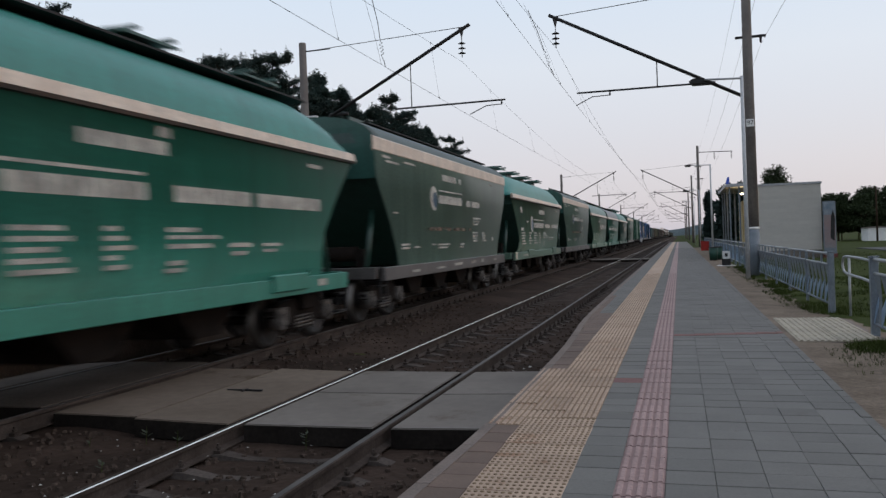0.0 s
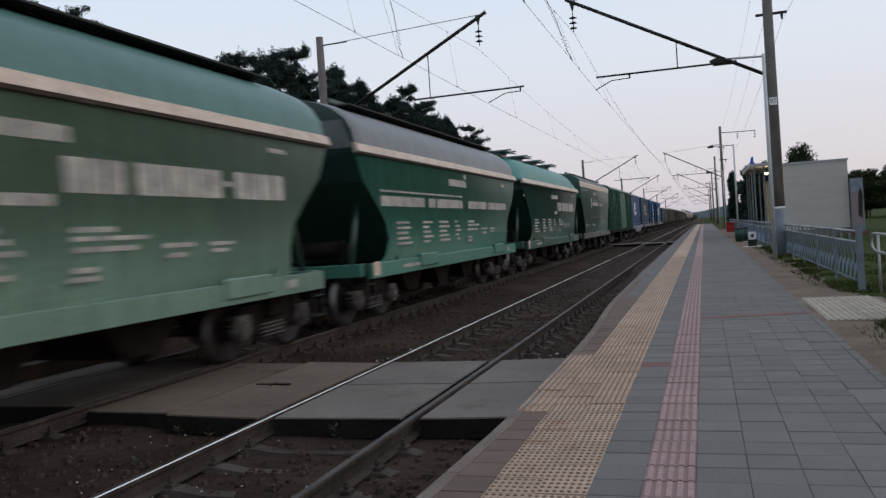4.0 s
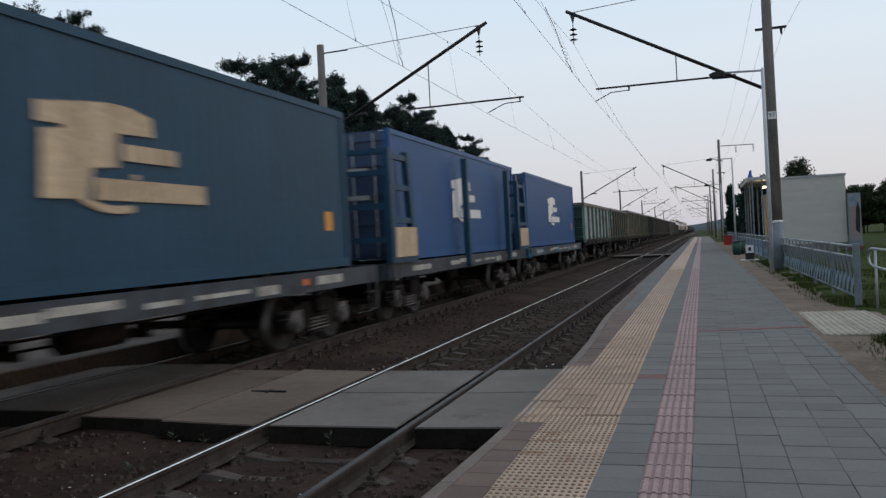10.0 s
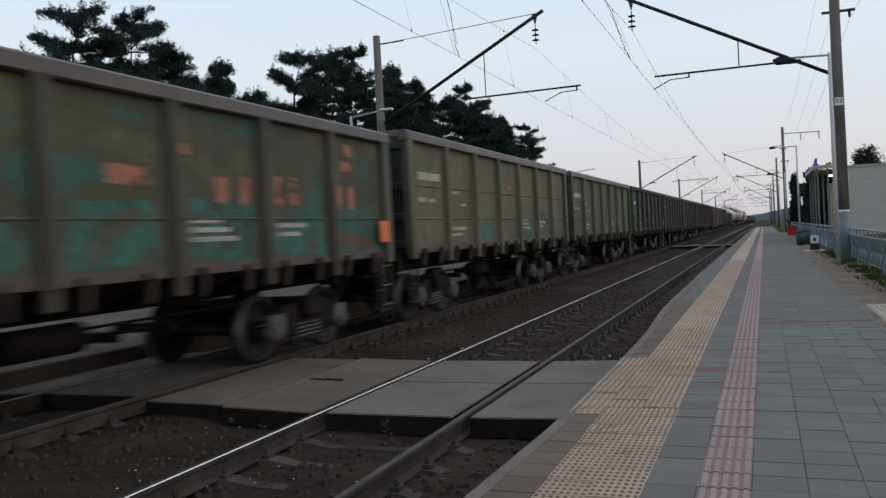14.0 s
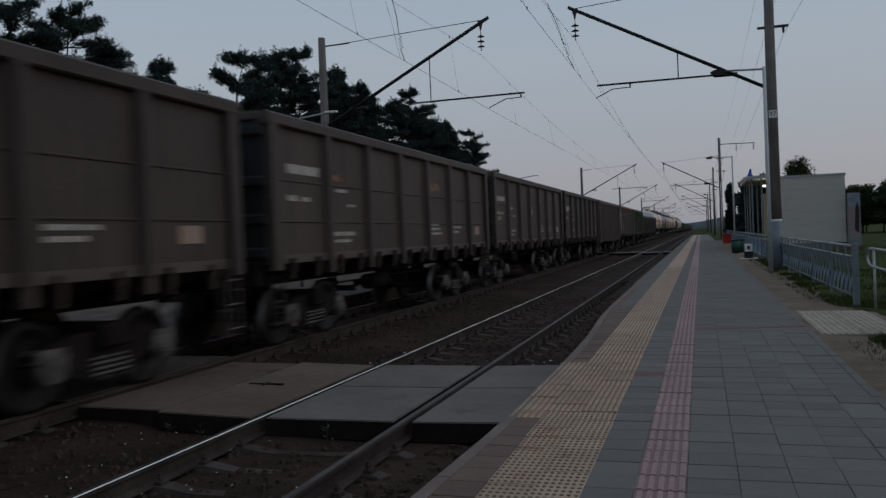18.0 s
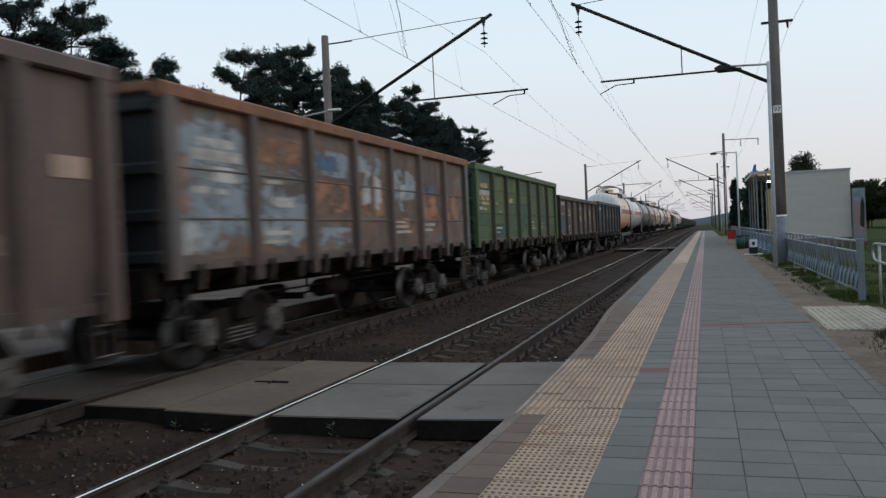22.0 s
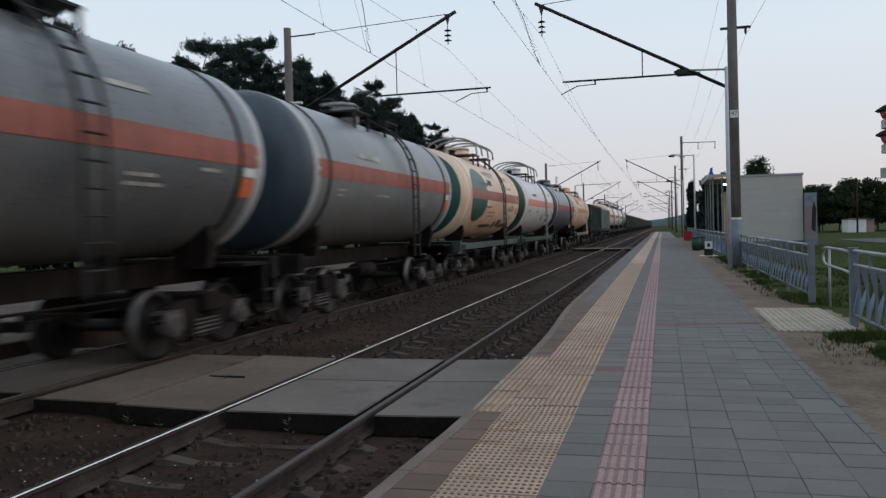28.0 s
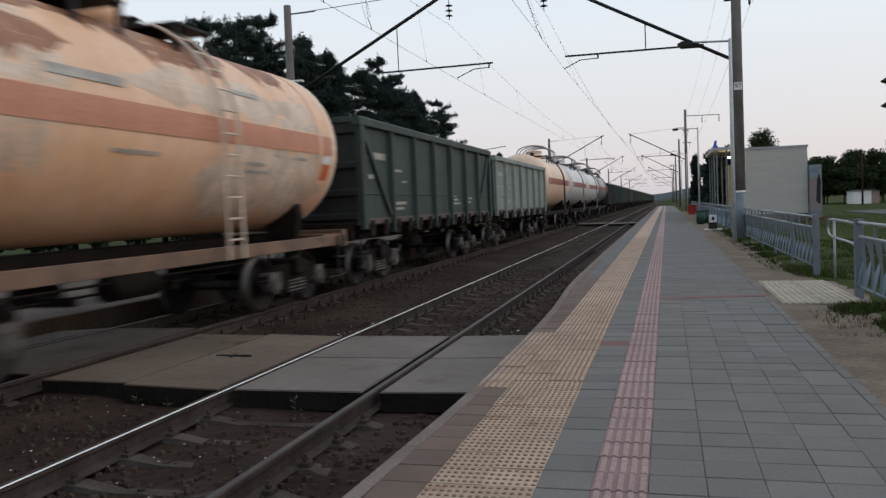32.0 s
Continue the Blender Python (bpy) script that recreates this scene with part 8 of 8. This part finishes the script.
    lm = P["deckrust"] if body.name == "tank_cream" else P["belt"] if body.name == "tank_orange" else P["hoop"] if body.name == "tank_white" else M["dark"]
    ld = new("ladder", shared("tank_stile", stile, lm))
    ld.parent = w
    ld.location = (0, 0.55, 0)
    tagged(ld, label="steel ladder curving over the barrel")
    piece("stile", shared("tank_stile", stile, lm), ld, (0, 0.42, 0))
    for i in range(6):
        a = 1.12 - i * 0.19
        piece("rung", shared("tank_rung", rung, lm), ld, ((r + 0.17) * math.cos(a), 0.21, cz + (r + 0.17) * math.sin(a)))
    for i in range(6):
        piece("rung", shared("tank_rung", rung, lm), ld, (r + 0.17, 0.21, cz - 0.05 - i * 0.3))
    fp = frame_paint or M["under"]
    def centre(bm):
        box(bm, -0.25, 0.25, -5.4, 5.4, 0.95, 1.3)
    piece("centre_sill", shared("tank_centre", centre, M["under"]), w)
    if sill:
        def long_(bm):
            box(bm, -0.05, 0.05, -5.38, 5.38, 1.02, 1.22, 0.008)
        for x in (-1.32, 1.32):
            piece("side_sill", shared("tank_long", long_, fp), w, (x, 0, 0))
    def stock(bm):
        box(bm, -1.4, 1.4, -0.12, 0.12, 0.98, 1.32, 0.01)
        box(bm, -1.35, 1.35, -0.95, -0.121, 1.2, 1.25)
    for s, rz in ((1, 0), (-1, 180)):
        piece("headstock", shared("tank_stock", stock, fp), w, (0, s * 5.5, 0), rz)
    def saddle(bm):
        prism(bm, [(0.5, 1.2), (1.05, 1.2), (1.14, 1.62), (1.1, 1.84), (0.96, 1.73), (0.8, 1.61), (0.5, 1.46)], "y", -0.11, 0.11)
    for y in (-4.05, 4.05):
        for rz in (0, 180):
            piece("saddle", shared("tank_saddle", saddle, M["under"]), w, (0, y, 0), rz)
    gear(w, 3.9, 5.5, near)
    return w


TRAIN = []  # wagon, place along the train


def braces(w):
    """Diagonal braces on the side of an old gondola wagon."""
    for y0, y1 in ((-6.3, -4.6), (6.3, 4.6)):
        bm = bmesh.new()
        d = 0.09
        prism(bm, [(y0 - d, 3.4), (y0 + d, 3.4), (y1 + d, 1.55), (y1 - d, 1.55)], "x", 1.461, 1.53)
        part("diagonal_brace", bm, P["dkgreen"], w, "slanting steel brace")
    return w


def place(u, *things):
    for w in things:
        w.location = (FAR_X, u, FAR_Z)
        TRAIN.append((w, u))


for u, k, shade in ((8.28, "a", 1), (22.99, "b", 0), (37.69, "a", 2), (52.41, "b", 0), (67.12, "a", 2), (81.84, "a", 1), (96.55, "a", 0), (111.31, "b", 0)):
    place(u, hopper(k, shade, ball=u == 37.69, flat=u in (67.12, 81.84)))
place(127.91, boxcar())
for u, k, c in ((144.48, "belly", "contblue"), (159.12, "plain", "contgrey"), (173.71, "posts", "contbright"), (188.32, "plain", "contbright")):
    fw = flatcar(k, P["flatblue" if k == "belly" else "flatcyan" if u > 180 else "flatdark"])
    place(u, fw, container(fw, P[c]))
red_marks = mat("red_scrawl", (0.36, 0.15, 0.085), (0.27, 0.11, 0.07), rough=0.7, scale=3, holes=0.43)
pale_patch = mat("pale_patch", (0.42, 0.45, 0.43), (0.32, 0.35, 0.33), rough=0.8, scale=1.5, streak=0.3, holes=0.47)
dark_patch = mat("dark_patch", (0.13, 0.115, 0.11), rough=0.8, scale=1.5, holes=0.47)
teal_patch = mat("teal_patch", (0.045, 0.16, 0.125), (0.06, 0.115, 0.09), rough=0.8, scale=1.5, streak=0.3, holes=0.47)
green_patch = mat("green_patch", (0.06, 0.16, 0.09), (0.08, 0.12, 0.07), rough=0.8, scale=1.5, streak=0.3, holes=0.47)
orange_patch = mat("orange_patch", (0.34, 0.18, 0.105), (0.26, 0.135, 0.08), rough=0.8, scale=2.5, streak=0.3, holes=0.47)
blue_patch = mat("blue_patch", (0.30, 0.345, 0.375), (0.21, 0.25, 0.29), rough=0.8, scale=1.8, streak=0.3, holes=0.47)
deep_blue = mat("deep_blue_patch", (0.08, 0.15, 0.26), (0.09, 0.12, 0.18), rough=0.8, scale=1.8, streak=0.3, holes=0.47)
pale_scrawl = mat("pale_scrawl", (0.50, 0.49, 0.46), (0.36, 0.36, 0.36), rough=0.75, scale=2.5, streak=0.3, holes=0.44)
faint_pink = mat("faint_pink_patch", (0.27, 0.195, 0.16), (0.20, 0.145, 0.12), rough=0.7, scale=2.5, holes=0.40)
faint_orange = mat("faint_orange_patch", (0.26, 0.145, 0.085), (0.20, 0.11, 0.07), rough=0.7, scale=2.5, holes=0.40)
cream_patch = mat("cream_graffiti", (0.48, 0.36, 0.22), (0.38, 0.27, 0.16), rough=0.8, scale=2.5, holes=0.47)
GON = [
    (202.63, "mint", "mint-green gondola wagon, patched and weathered", "plain", [(pale_patch, [(-6.35, 1.9, 0.55, 0.75), (-5.2, 1.55, 0.6, 0.62), (-4.0, 1.55, 1.2, 0.5), (-3.8, 2.2, 0.8, 0.9), (-0.6, 1.55, 1.2, 0.5), (1.1, 2.8, 1.3, 0.4)]), (dark_patch, [(-4.2, 1.5, 0.62, 0.72), (-6.0, 1.72, 0.42, 0.42), (2.0, 2.55, 0.2, 0.42), (2.3, 2.6, 0.15, 0.35), (3.0, 2.5, 0.16, 0.5), (3.28, 2.5, 0.1, 0.5), (3.48, 2.55, 0.3, 0.42), (3.9, 2.5, 0.22, 0.4), (3.2, 2.0, 0.5, 0.4)])]),
    (216.55, "olive", "dull olive gondola wagon with red scrawls and green patches", "plain", [(teal_patch, [(-2.5, 1.5, 1.5, 0.75), (-0.7, 1.5, 1.4, 0.75), (1.1, 1.5, 1.4, 0.75), (2.9, 1.5, 1.4, 0.6)]), (red_marks, [(-2.2, 2.3, 0.5, 0.3), (-0.1, 2.35, 0.6, 0.25), (0.9, 2.75, 0.35, 0.14), (1.7, 2.2, 0.25, 0.35), (2.2, 2.2, 0.2, 0.35), (3.0, 2.2, 0.18, 0.4), (3.4, 2.2, 0.18, 0.4), (4.7, 2.15, 0.2, 0.4), (5.1, 2.15, 0.2, 0.4), (4.9, 2.75, 0.35, 0.18), (5.0, 3.0, 0.3, 0.2)])]),
    (230.46, "olive2", "khaki gondola wagon streaked with rust", "plain", [(teal_patch, [(-2.4, 1.55, 1.2, 0.4), (2.9, 1.55, 1.3, 0.7), (1.2, 1.5, 1.1, 0.5)]), (orange_patch, [(0.0, 2.6, 0.5, 0.3), (3.2, 2.7, 0.5, 0.3)])]),
    (244.38, "olive", "dull olive gondola wagon streaked with rust", "plain", [(green_patch, [(-0.6, 1.6, 1.1, 0.5)])]),
    (258.30, "forest", "dark green gondola wagon with red and pale scrawls", "plain", [(teal_patch, [(1.1, 1.55, 1.4, 0.8), (3.0, 1.55, 1.3, 0.8), (4.8, 1.6, 0.8, 0.8)]), (red_marks, [(0.1, 2.5, 0.5, 0.3), (2.0, 2.4, 0.5, 0.35), (4.9, 2.5, 0.4, 0.18), (4.9, 2.75, 0.35, 0.18), (4.9, 3.0, 0.4, 0.16)]), (pale_patch, [(5.6, 2.35, 0.3, 0.3)])]),
    (272.22, "brown", "brown gondola wagon with faded markings", "plain", [(orange_patch, [(-0.6, 2.8, 1.0, 0.28)]), (cream_patch, [(-2.2, 2.95, 0.6, 0.12)])]),
    (286.15, "brown2", "reddish-brown gondola wagon with faded markings", "plain", [(orange_patch, [(-4.2, 2.75, 0.5, 0.16), (1.2, 2.8, 0.8, 0.2)])]),
    (300.07, "brown2", "brown gondola wagon with faded ochre markings", "plain", [(orange_patch, [(-5.9, 2.72, 1.1, 0.22), (1.0, 2.9, 0.7, 0.16)]), (cream_patch, [(-0.6, 2.4, 0.5, 0.35), (-5.8, 2.1, 0.4, 0.2)])]),
    (314.02, "brown", "brown gondola wagon with pale lettering", "plain", [(cream_patch, [(-5.8, 2.7, 0.9, 0.18), (-0.5, 2.4, 0.4, 0.3)])]),
    (327.98, "redbrown", "brown gondola wagon with closely ribbed sides", "ribbed", [(faint_orange, [(-0.87, 2.85, 0.47, 0.38), (0.84, 2.92, 0.6, 0.42), (-1.04, 1.16, 0.42, 0.14), (1.77, 1.16, 0.5, 0.12)]), (faint_pink, [(1.78, 3.02, 0.57, 0.32), (2.64, 3.04, 0.5, 0.28), (-0.07, 2.92, 0.5, 0.28), (0.84, 2.49, 0.6, 0.24), (1.77, 2.46, 0.54, 0.28), (4.51, 1.65, 0.5, 0.2)])]),
    (341.92, "multi", "gondola wagon patched in rust orange and pale blue", "plain", [(blue_patch, [(-6.3, 1.6, 1.7, 1.75), (-6.1, 1.75, 1.4, 1.4), (-4.3, 1.6, 1.5, 1.2), (-2.5, 2.75, 1.5, 0.5), (-0.7, 2.9, 1.2, 0.35), (1.1, 2.4, 1.4, 0.7), (-2.4, 1.55, 1.3, 0.35)]), (deep_blue, [(-2.4, 2.85, 0.9, 0.3), (3.0, 2.6, 0.8, 0.3)]), (orange_patch, [(-2.5, 2.1, 1.4, 0.6), (-4.3, 2.85, 1.4, 0.4), (-0.7, 2.05, 1.3, 0.6), (1.2, 1.7, 1.1, 0.4), (2.9, 2.0, 1.2, 0.6), (4.8, 2.0, 1.0, 0.7), (-6.35, 2.0, 0.35, 0.9)]), (pale_scrawl, [(-5.9, 2.5, 1.1, 0.22), (-5.8, 2.95, 0.9, 0.14), (-4.1, 2.2, 0.9, 0.16), (-0.5, 2.3, 0.4, 0.7), (0.1, 2.2, 0.35, 0.7), (1.5, 2.2, 0.4, 0.6), (-6.3, 1.55, 0.5, 0.45)])]),
    (355.83, "grass", "bright green gondola wagon with rusty lower edge", "plain", [(teal_patch, [(-4.2, 1.55, 1.3, 0.4), (-0.6, 1.6, 1.2, 0.9)]), (cream_patch, [(-5.9, 3.0, 1.0, 0.16), (-6.1, 2.5, 1.4, 0.28), (-2.4, 2.6, 0.8, 0.18), (-4.1, 2.5, 0.5, 0.12)]), (dark_patch, [(-4.2, 1.5, 0.7, 0.4)])]),
    (369.74, "dullbrown", "gondola wagon with blurred orange and blue lettering", "plain", [(deep_blue, [(-5.6, 1.6, 1.2, 0.5), (-0.6, 2.7, 1.2, 0.3)]), (cream_patch, [(-3.6, 2.3, 0.4, 0.3), (-0.5, 2.0, 0.3, 0.8), (0.1, 2.0, 0.3, 0.8), (1.2, 2.0, 0.3, 0.8), (1.8, 2.0, 0.35, 0.8), (3.1, 2.0, 0.3, 0.7), (3.7, 2.0, 0.3, 0.7)])]),
    (383.61, "black", "dark grey gondola wagon with a row of pale letters", "plain", [(pale_patch, [(-2.1 + 0.9 * i, 2.3, 0.42, 0.55) for i in range(9)])]),
]
for k, (u, p, label, ribs, patches) in enumerate(GON):
    place(u, gondola(P[p], label, ribs=ribs, patches=patches, beads=(1.92, 2.26, 2.62, 2.98) if k == 11 else (2.02,) if k in (0, 1, 4) else (2.02, 2.66), sheet={0: P["mintwork"], 1: P["olivework"], 4: P["darkwork"], 10: P["graffiti"], 11: P["limework"], 12: P["graffiti2"]}.get(k), end_mat=P["endgreen"] if k in (0, 11) else None, z1={0: 3.36, 1: 3.38, 12: 3.08, 13: 3.16}.get(k, 3.54), plate=k in (0, 1, 4), post_mat=P["postgrey"] if k == 0 else P["postolive"] if k == 11 else P["darkpost"] if k == 4 else P["postbrown"] if k == 1 else P["redbrown"] if k == 10 else None, rail_mat=P["rustrail"] if k == 10 else P["chordbrown"] if k == 0 else P["darkpost"] if k == 4 else P["lowrust"] if k in (1, 2, 3) else None))
spill = mat("brown_spill", (0.30, 0.13, 0.075), (0.42, 0.21, 0.11), rough=0.6, scale=1.5, streak=0.5)
pale_area = mat("pale_area", (0.78, 0.64, 0.52), (0.64, 0.48, 0.36), rough=0.55, scale=1.2, streak=0.3)
note_grey = mat("faded_grey_note", (0.30, 0.255, 0.22), (0.42, 0.34, 0.27), rough=0.6, scale=3, holes=0.42)
note_dark = mat("dark_note", (0.05, 0.05, 0.055), (0.075, 0.07, 0.065), rough=0.6, scale=3)
note_blue = mat("navy_note", (0.03, 0.04, 0.075), (0.05, 0.055, 0.08), rough=0.6, scale=3)
note_white = mat("pale_note", (0.62, 0.60, 0.56), (0.5, 0.48, 0.44), rough=0.6, scale=3, holes=0.40)
brown_band = mat("brown_band", (0.36, 0.15, 0.12), (0.30, 0.13, 0.10), rough=0.6, scale=2)
ring_grey = mat("seam_grey", (0.42, 0.43, 0.43), (0.36, 0.37, 0.37), rough=0.5)
place(396.75, tank(P["tank_cream"], "cream-orange tank wagon with white ends on a green underframe", cap=P["tank_white"], ring=P["tank_white"], frame_paint=P["framegreen"], rails=True, band_mat=brown_band, stains=[(P["tank_orange"], -4.4, 4.4, -1.0, -0.1), (pale_area, -4.5, 3.0, 0.5, 1.3)]))
place(408.78, tank(P["tank_white"], "white tank wagon with a green end and red band", disc=P["cap_green"], ring=P["tank_white"], emblem=True, sill=False, band_mat=mat("clear_red_band", (0.58, 0.17, 0.14), (0.5, 0.15, 0.12), rough=0.6)))
place(420.82, tank(P["tank_dark"], "grey tank wagon with a dark end, pale seams and red band", cap=P["cap_blue"], ring=ring_grey, sill=False))
place(432.88, tank(P["tank_grey"], "grey tank wagon with a dark blue end and red band", cap=P["cap_blue"], ring=ring_grey, sill=False))
place(444.93, tank(P["tank_cream"], "cream tank wagon with green end, green oval and red band", disc=P["cap_green"], wide=False, oval=True, rails=True, short=True, frame_paint=P["framesea"], band_mat=brown_band, placards=[(note_grey, -1.5, 0.55, 1.9, 0.16), (note_white, -0.6, 0.50, 0.8, 0.14), (note_blue, -1.3, 0.27, 0.7, 0.2), (note_grey, 1.7, 0.50, 1.6, 0.2), (P["cap_green"], 2.0, 0.33, 0.16, 0.2), (P["contbright"], 2.18, 0.24, 0.14, 0.16), (note_grey, 2.5, 0.25, 0.9, 0.09), (note_grey, 1.4, 0.2, 0.4, 0.12), (note_grey, 2.6, -0.34, 1.3, 0.2), (note_white, 2.3, -0.62, 1.4, 0.3), (note_dark, 1.5, -0.82, 0.7, 0.34), (note_dark, 2.35, -0.86, 1.5, 0.22), (note_blue, -1.4, -0.84, 1.9, 0.14), (note_grey, -1.2, -0.42, 1.5, 0.06), (note_grey, -1.2, -0.52, 1.3, 0.06), (note_dark, 0.85, -0.86, 0.4, 0.3)], stains=[(P["tank_orange"], -3.5, 3.5, -0.9, -0.3)]))
place(456.95, tank(P["tank_white"], "white tank wagon, dark green round end and red band", disc=P["disc_green"], wide=True, short=True, ring=P["tank_white"], rails=True, frame_paint=P["framegreen"], band_mat=mat("pale_red_band", (0.66, 0.27, 0.21), (0.56, 0.23, 0.18), rough=0.55), placards=[(note_dark, 2.6, -0.62, 0.9, 0.42), (note_grey, 0.6, -0.55, 0.5, 0.3), (note_grey, 3.4, 0.36, 0.9, 0.16)]))
place(468.96, tank(P["tank_dark"], "dark grey tank wagon with a white ring and red band", cap=P["cap_blue"], ring=P["tank_white"], sill=False))
place(480.99, tank(P["tank_orange"], "orange tank wagon stained by spilt cargo", cap=P["tank_cream"], ring=P["tank_cream"], frame_paint=P["rustframe"], stripe=True, band_mat=mat("faded_orange_band", (0.55, 0.26, 0.17), (0.48, 0.22, 0.14), rough=0.6), stains=[(pale_area, -1.5, 4.5, 0.15, 0.5), (pale_area, -4.3, -2.2, -0.5, 0.9), (pale_area, 0.2, 4.7, -0.95, -0.1), (P["belt"], 2.4, 4.7, -0.8, 0.5), (spill, -4.7, -2.0, 0.35, 0.7), (spill, -3.8, -0.6, 0.85, 1.5), (spill, -1.2, 2.0, 0.6, 1.4), (spill, 2.2, 4.0, 0.75, 1.3), (spill, -4.5, -3.6, 0.3, 1.5)]))
place(493.77, braces(gondola(P["dkgreen"], "dark green gondola wagon with diagonal braces, scuffed")))
place(507.70, gondola(P["lightgreen"], "pale grey-green gondola wagon", z1=3.4))
for u, p in ((520.67, "tank_cream"), (532.69, "tank_white"), (544.71, "tank_white"), (556.73, "tank_grey")):
    place(u, tank(P[p], "pale tank wagon far along the train", near=False, rails=True))
u = 569.70
far_paints = ["black", "dkgreen", "forest", "brown", "olive", "black", "forest"]
for k in range(26):
    place(u, gondola(P[far_paints[k % 7]], "dark gondola wagon far along the train", near=False))
    u += 13.92


def run(t):
    """How far the train has gone at t seconds: it slows down a little."""
    ts, vs = (0, 8, 16, 24, 32), (15.33, 14.92, 14.67, 14.51, 14.26)
    s = 0.0
    for a, b, va, vb in zip(ts, ts[1:], vs, vs[1:]):
        if t > a:
            e = min(t, b)
            ve = va + (vb - va) * (e - a) / (b - a)
            s += (e - a) * (va + ve) / 2
    return s


def motions():
    for w, u in TRAIN:
        walk(w, [(t, pose(FAR_X, u - run(t), FAR_Z)) for t in (0, 4, 8, 12, 16, 20, 24, 28, 32)])
    # all wheels roll alike: the front and the rear axles of the bogies share one set of keys each
    for k in (-1, 1):
        first = WHEELS[k][0]
        n = 960
        walk(first, [(32.0 * i / n, pose(0, k * AX, 0.475, math.degrees(run(32.0 * i / n) / 0.475))) for i in range(n + 1)])
        for ws in WHEELS[k][1:]:
            ws.rotation_mode = "QUATERNION"
            ws.animation_data_create()
            ws.animation_data.action = first.animation_data.action
            ws.animation_data.action_slot = first.animation_data.action_slot


motions()
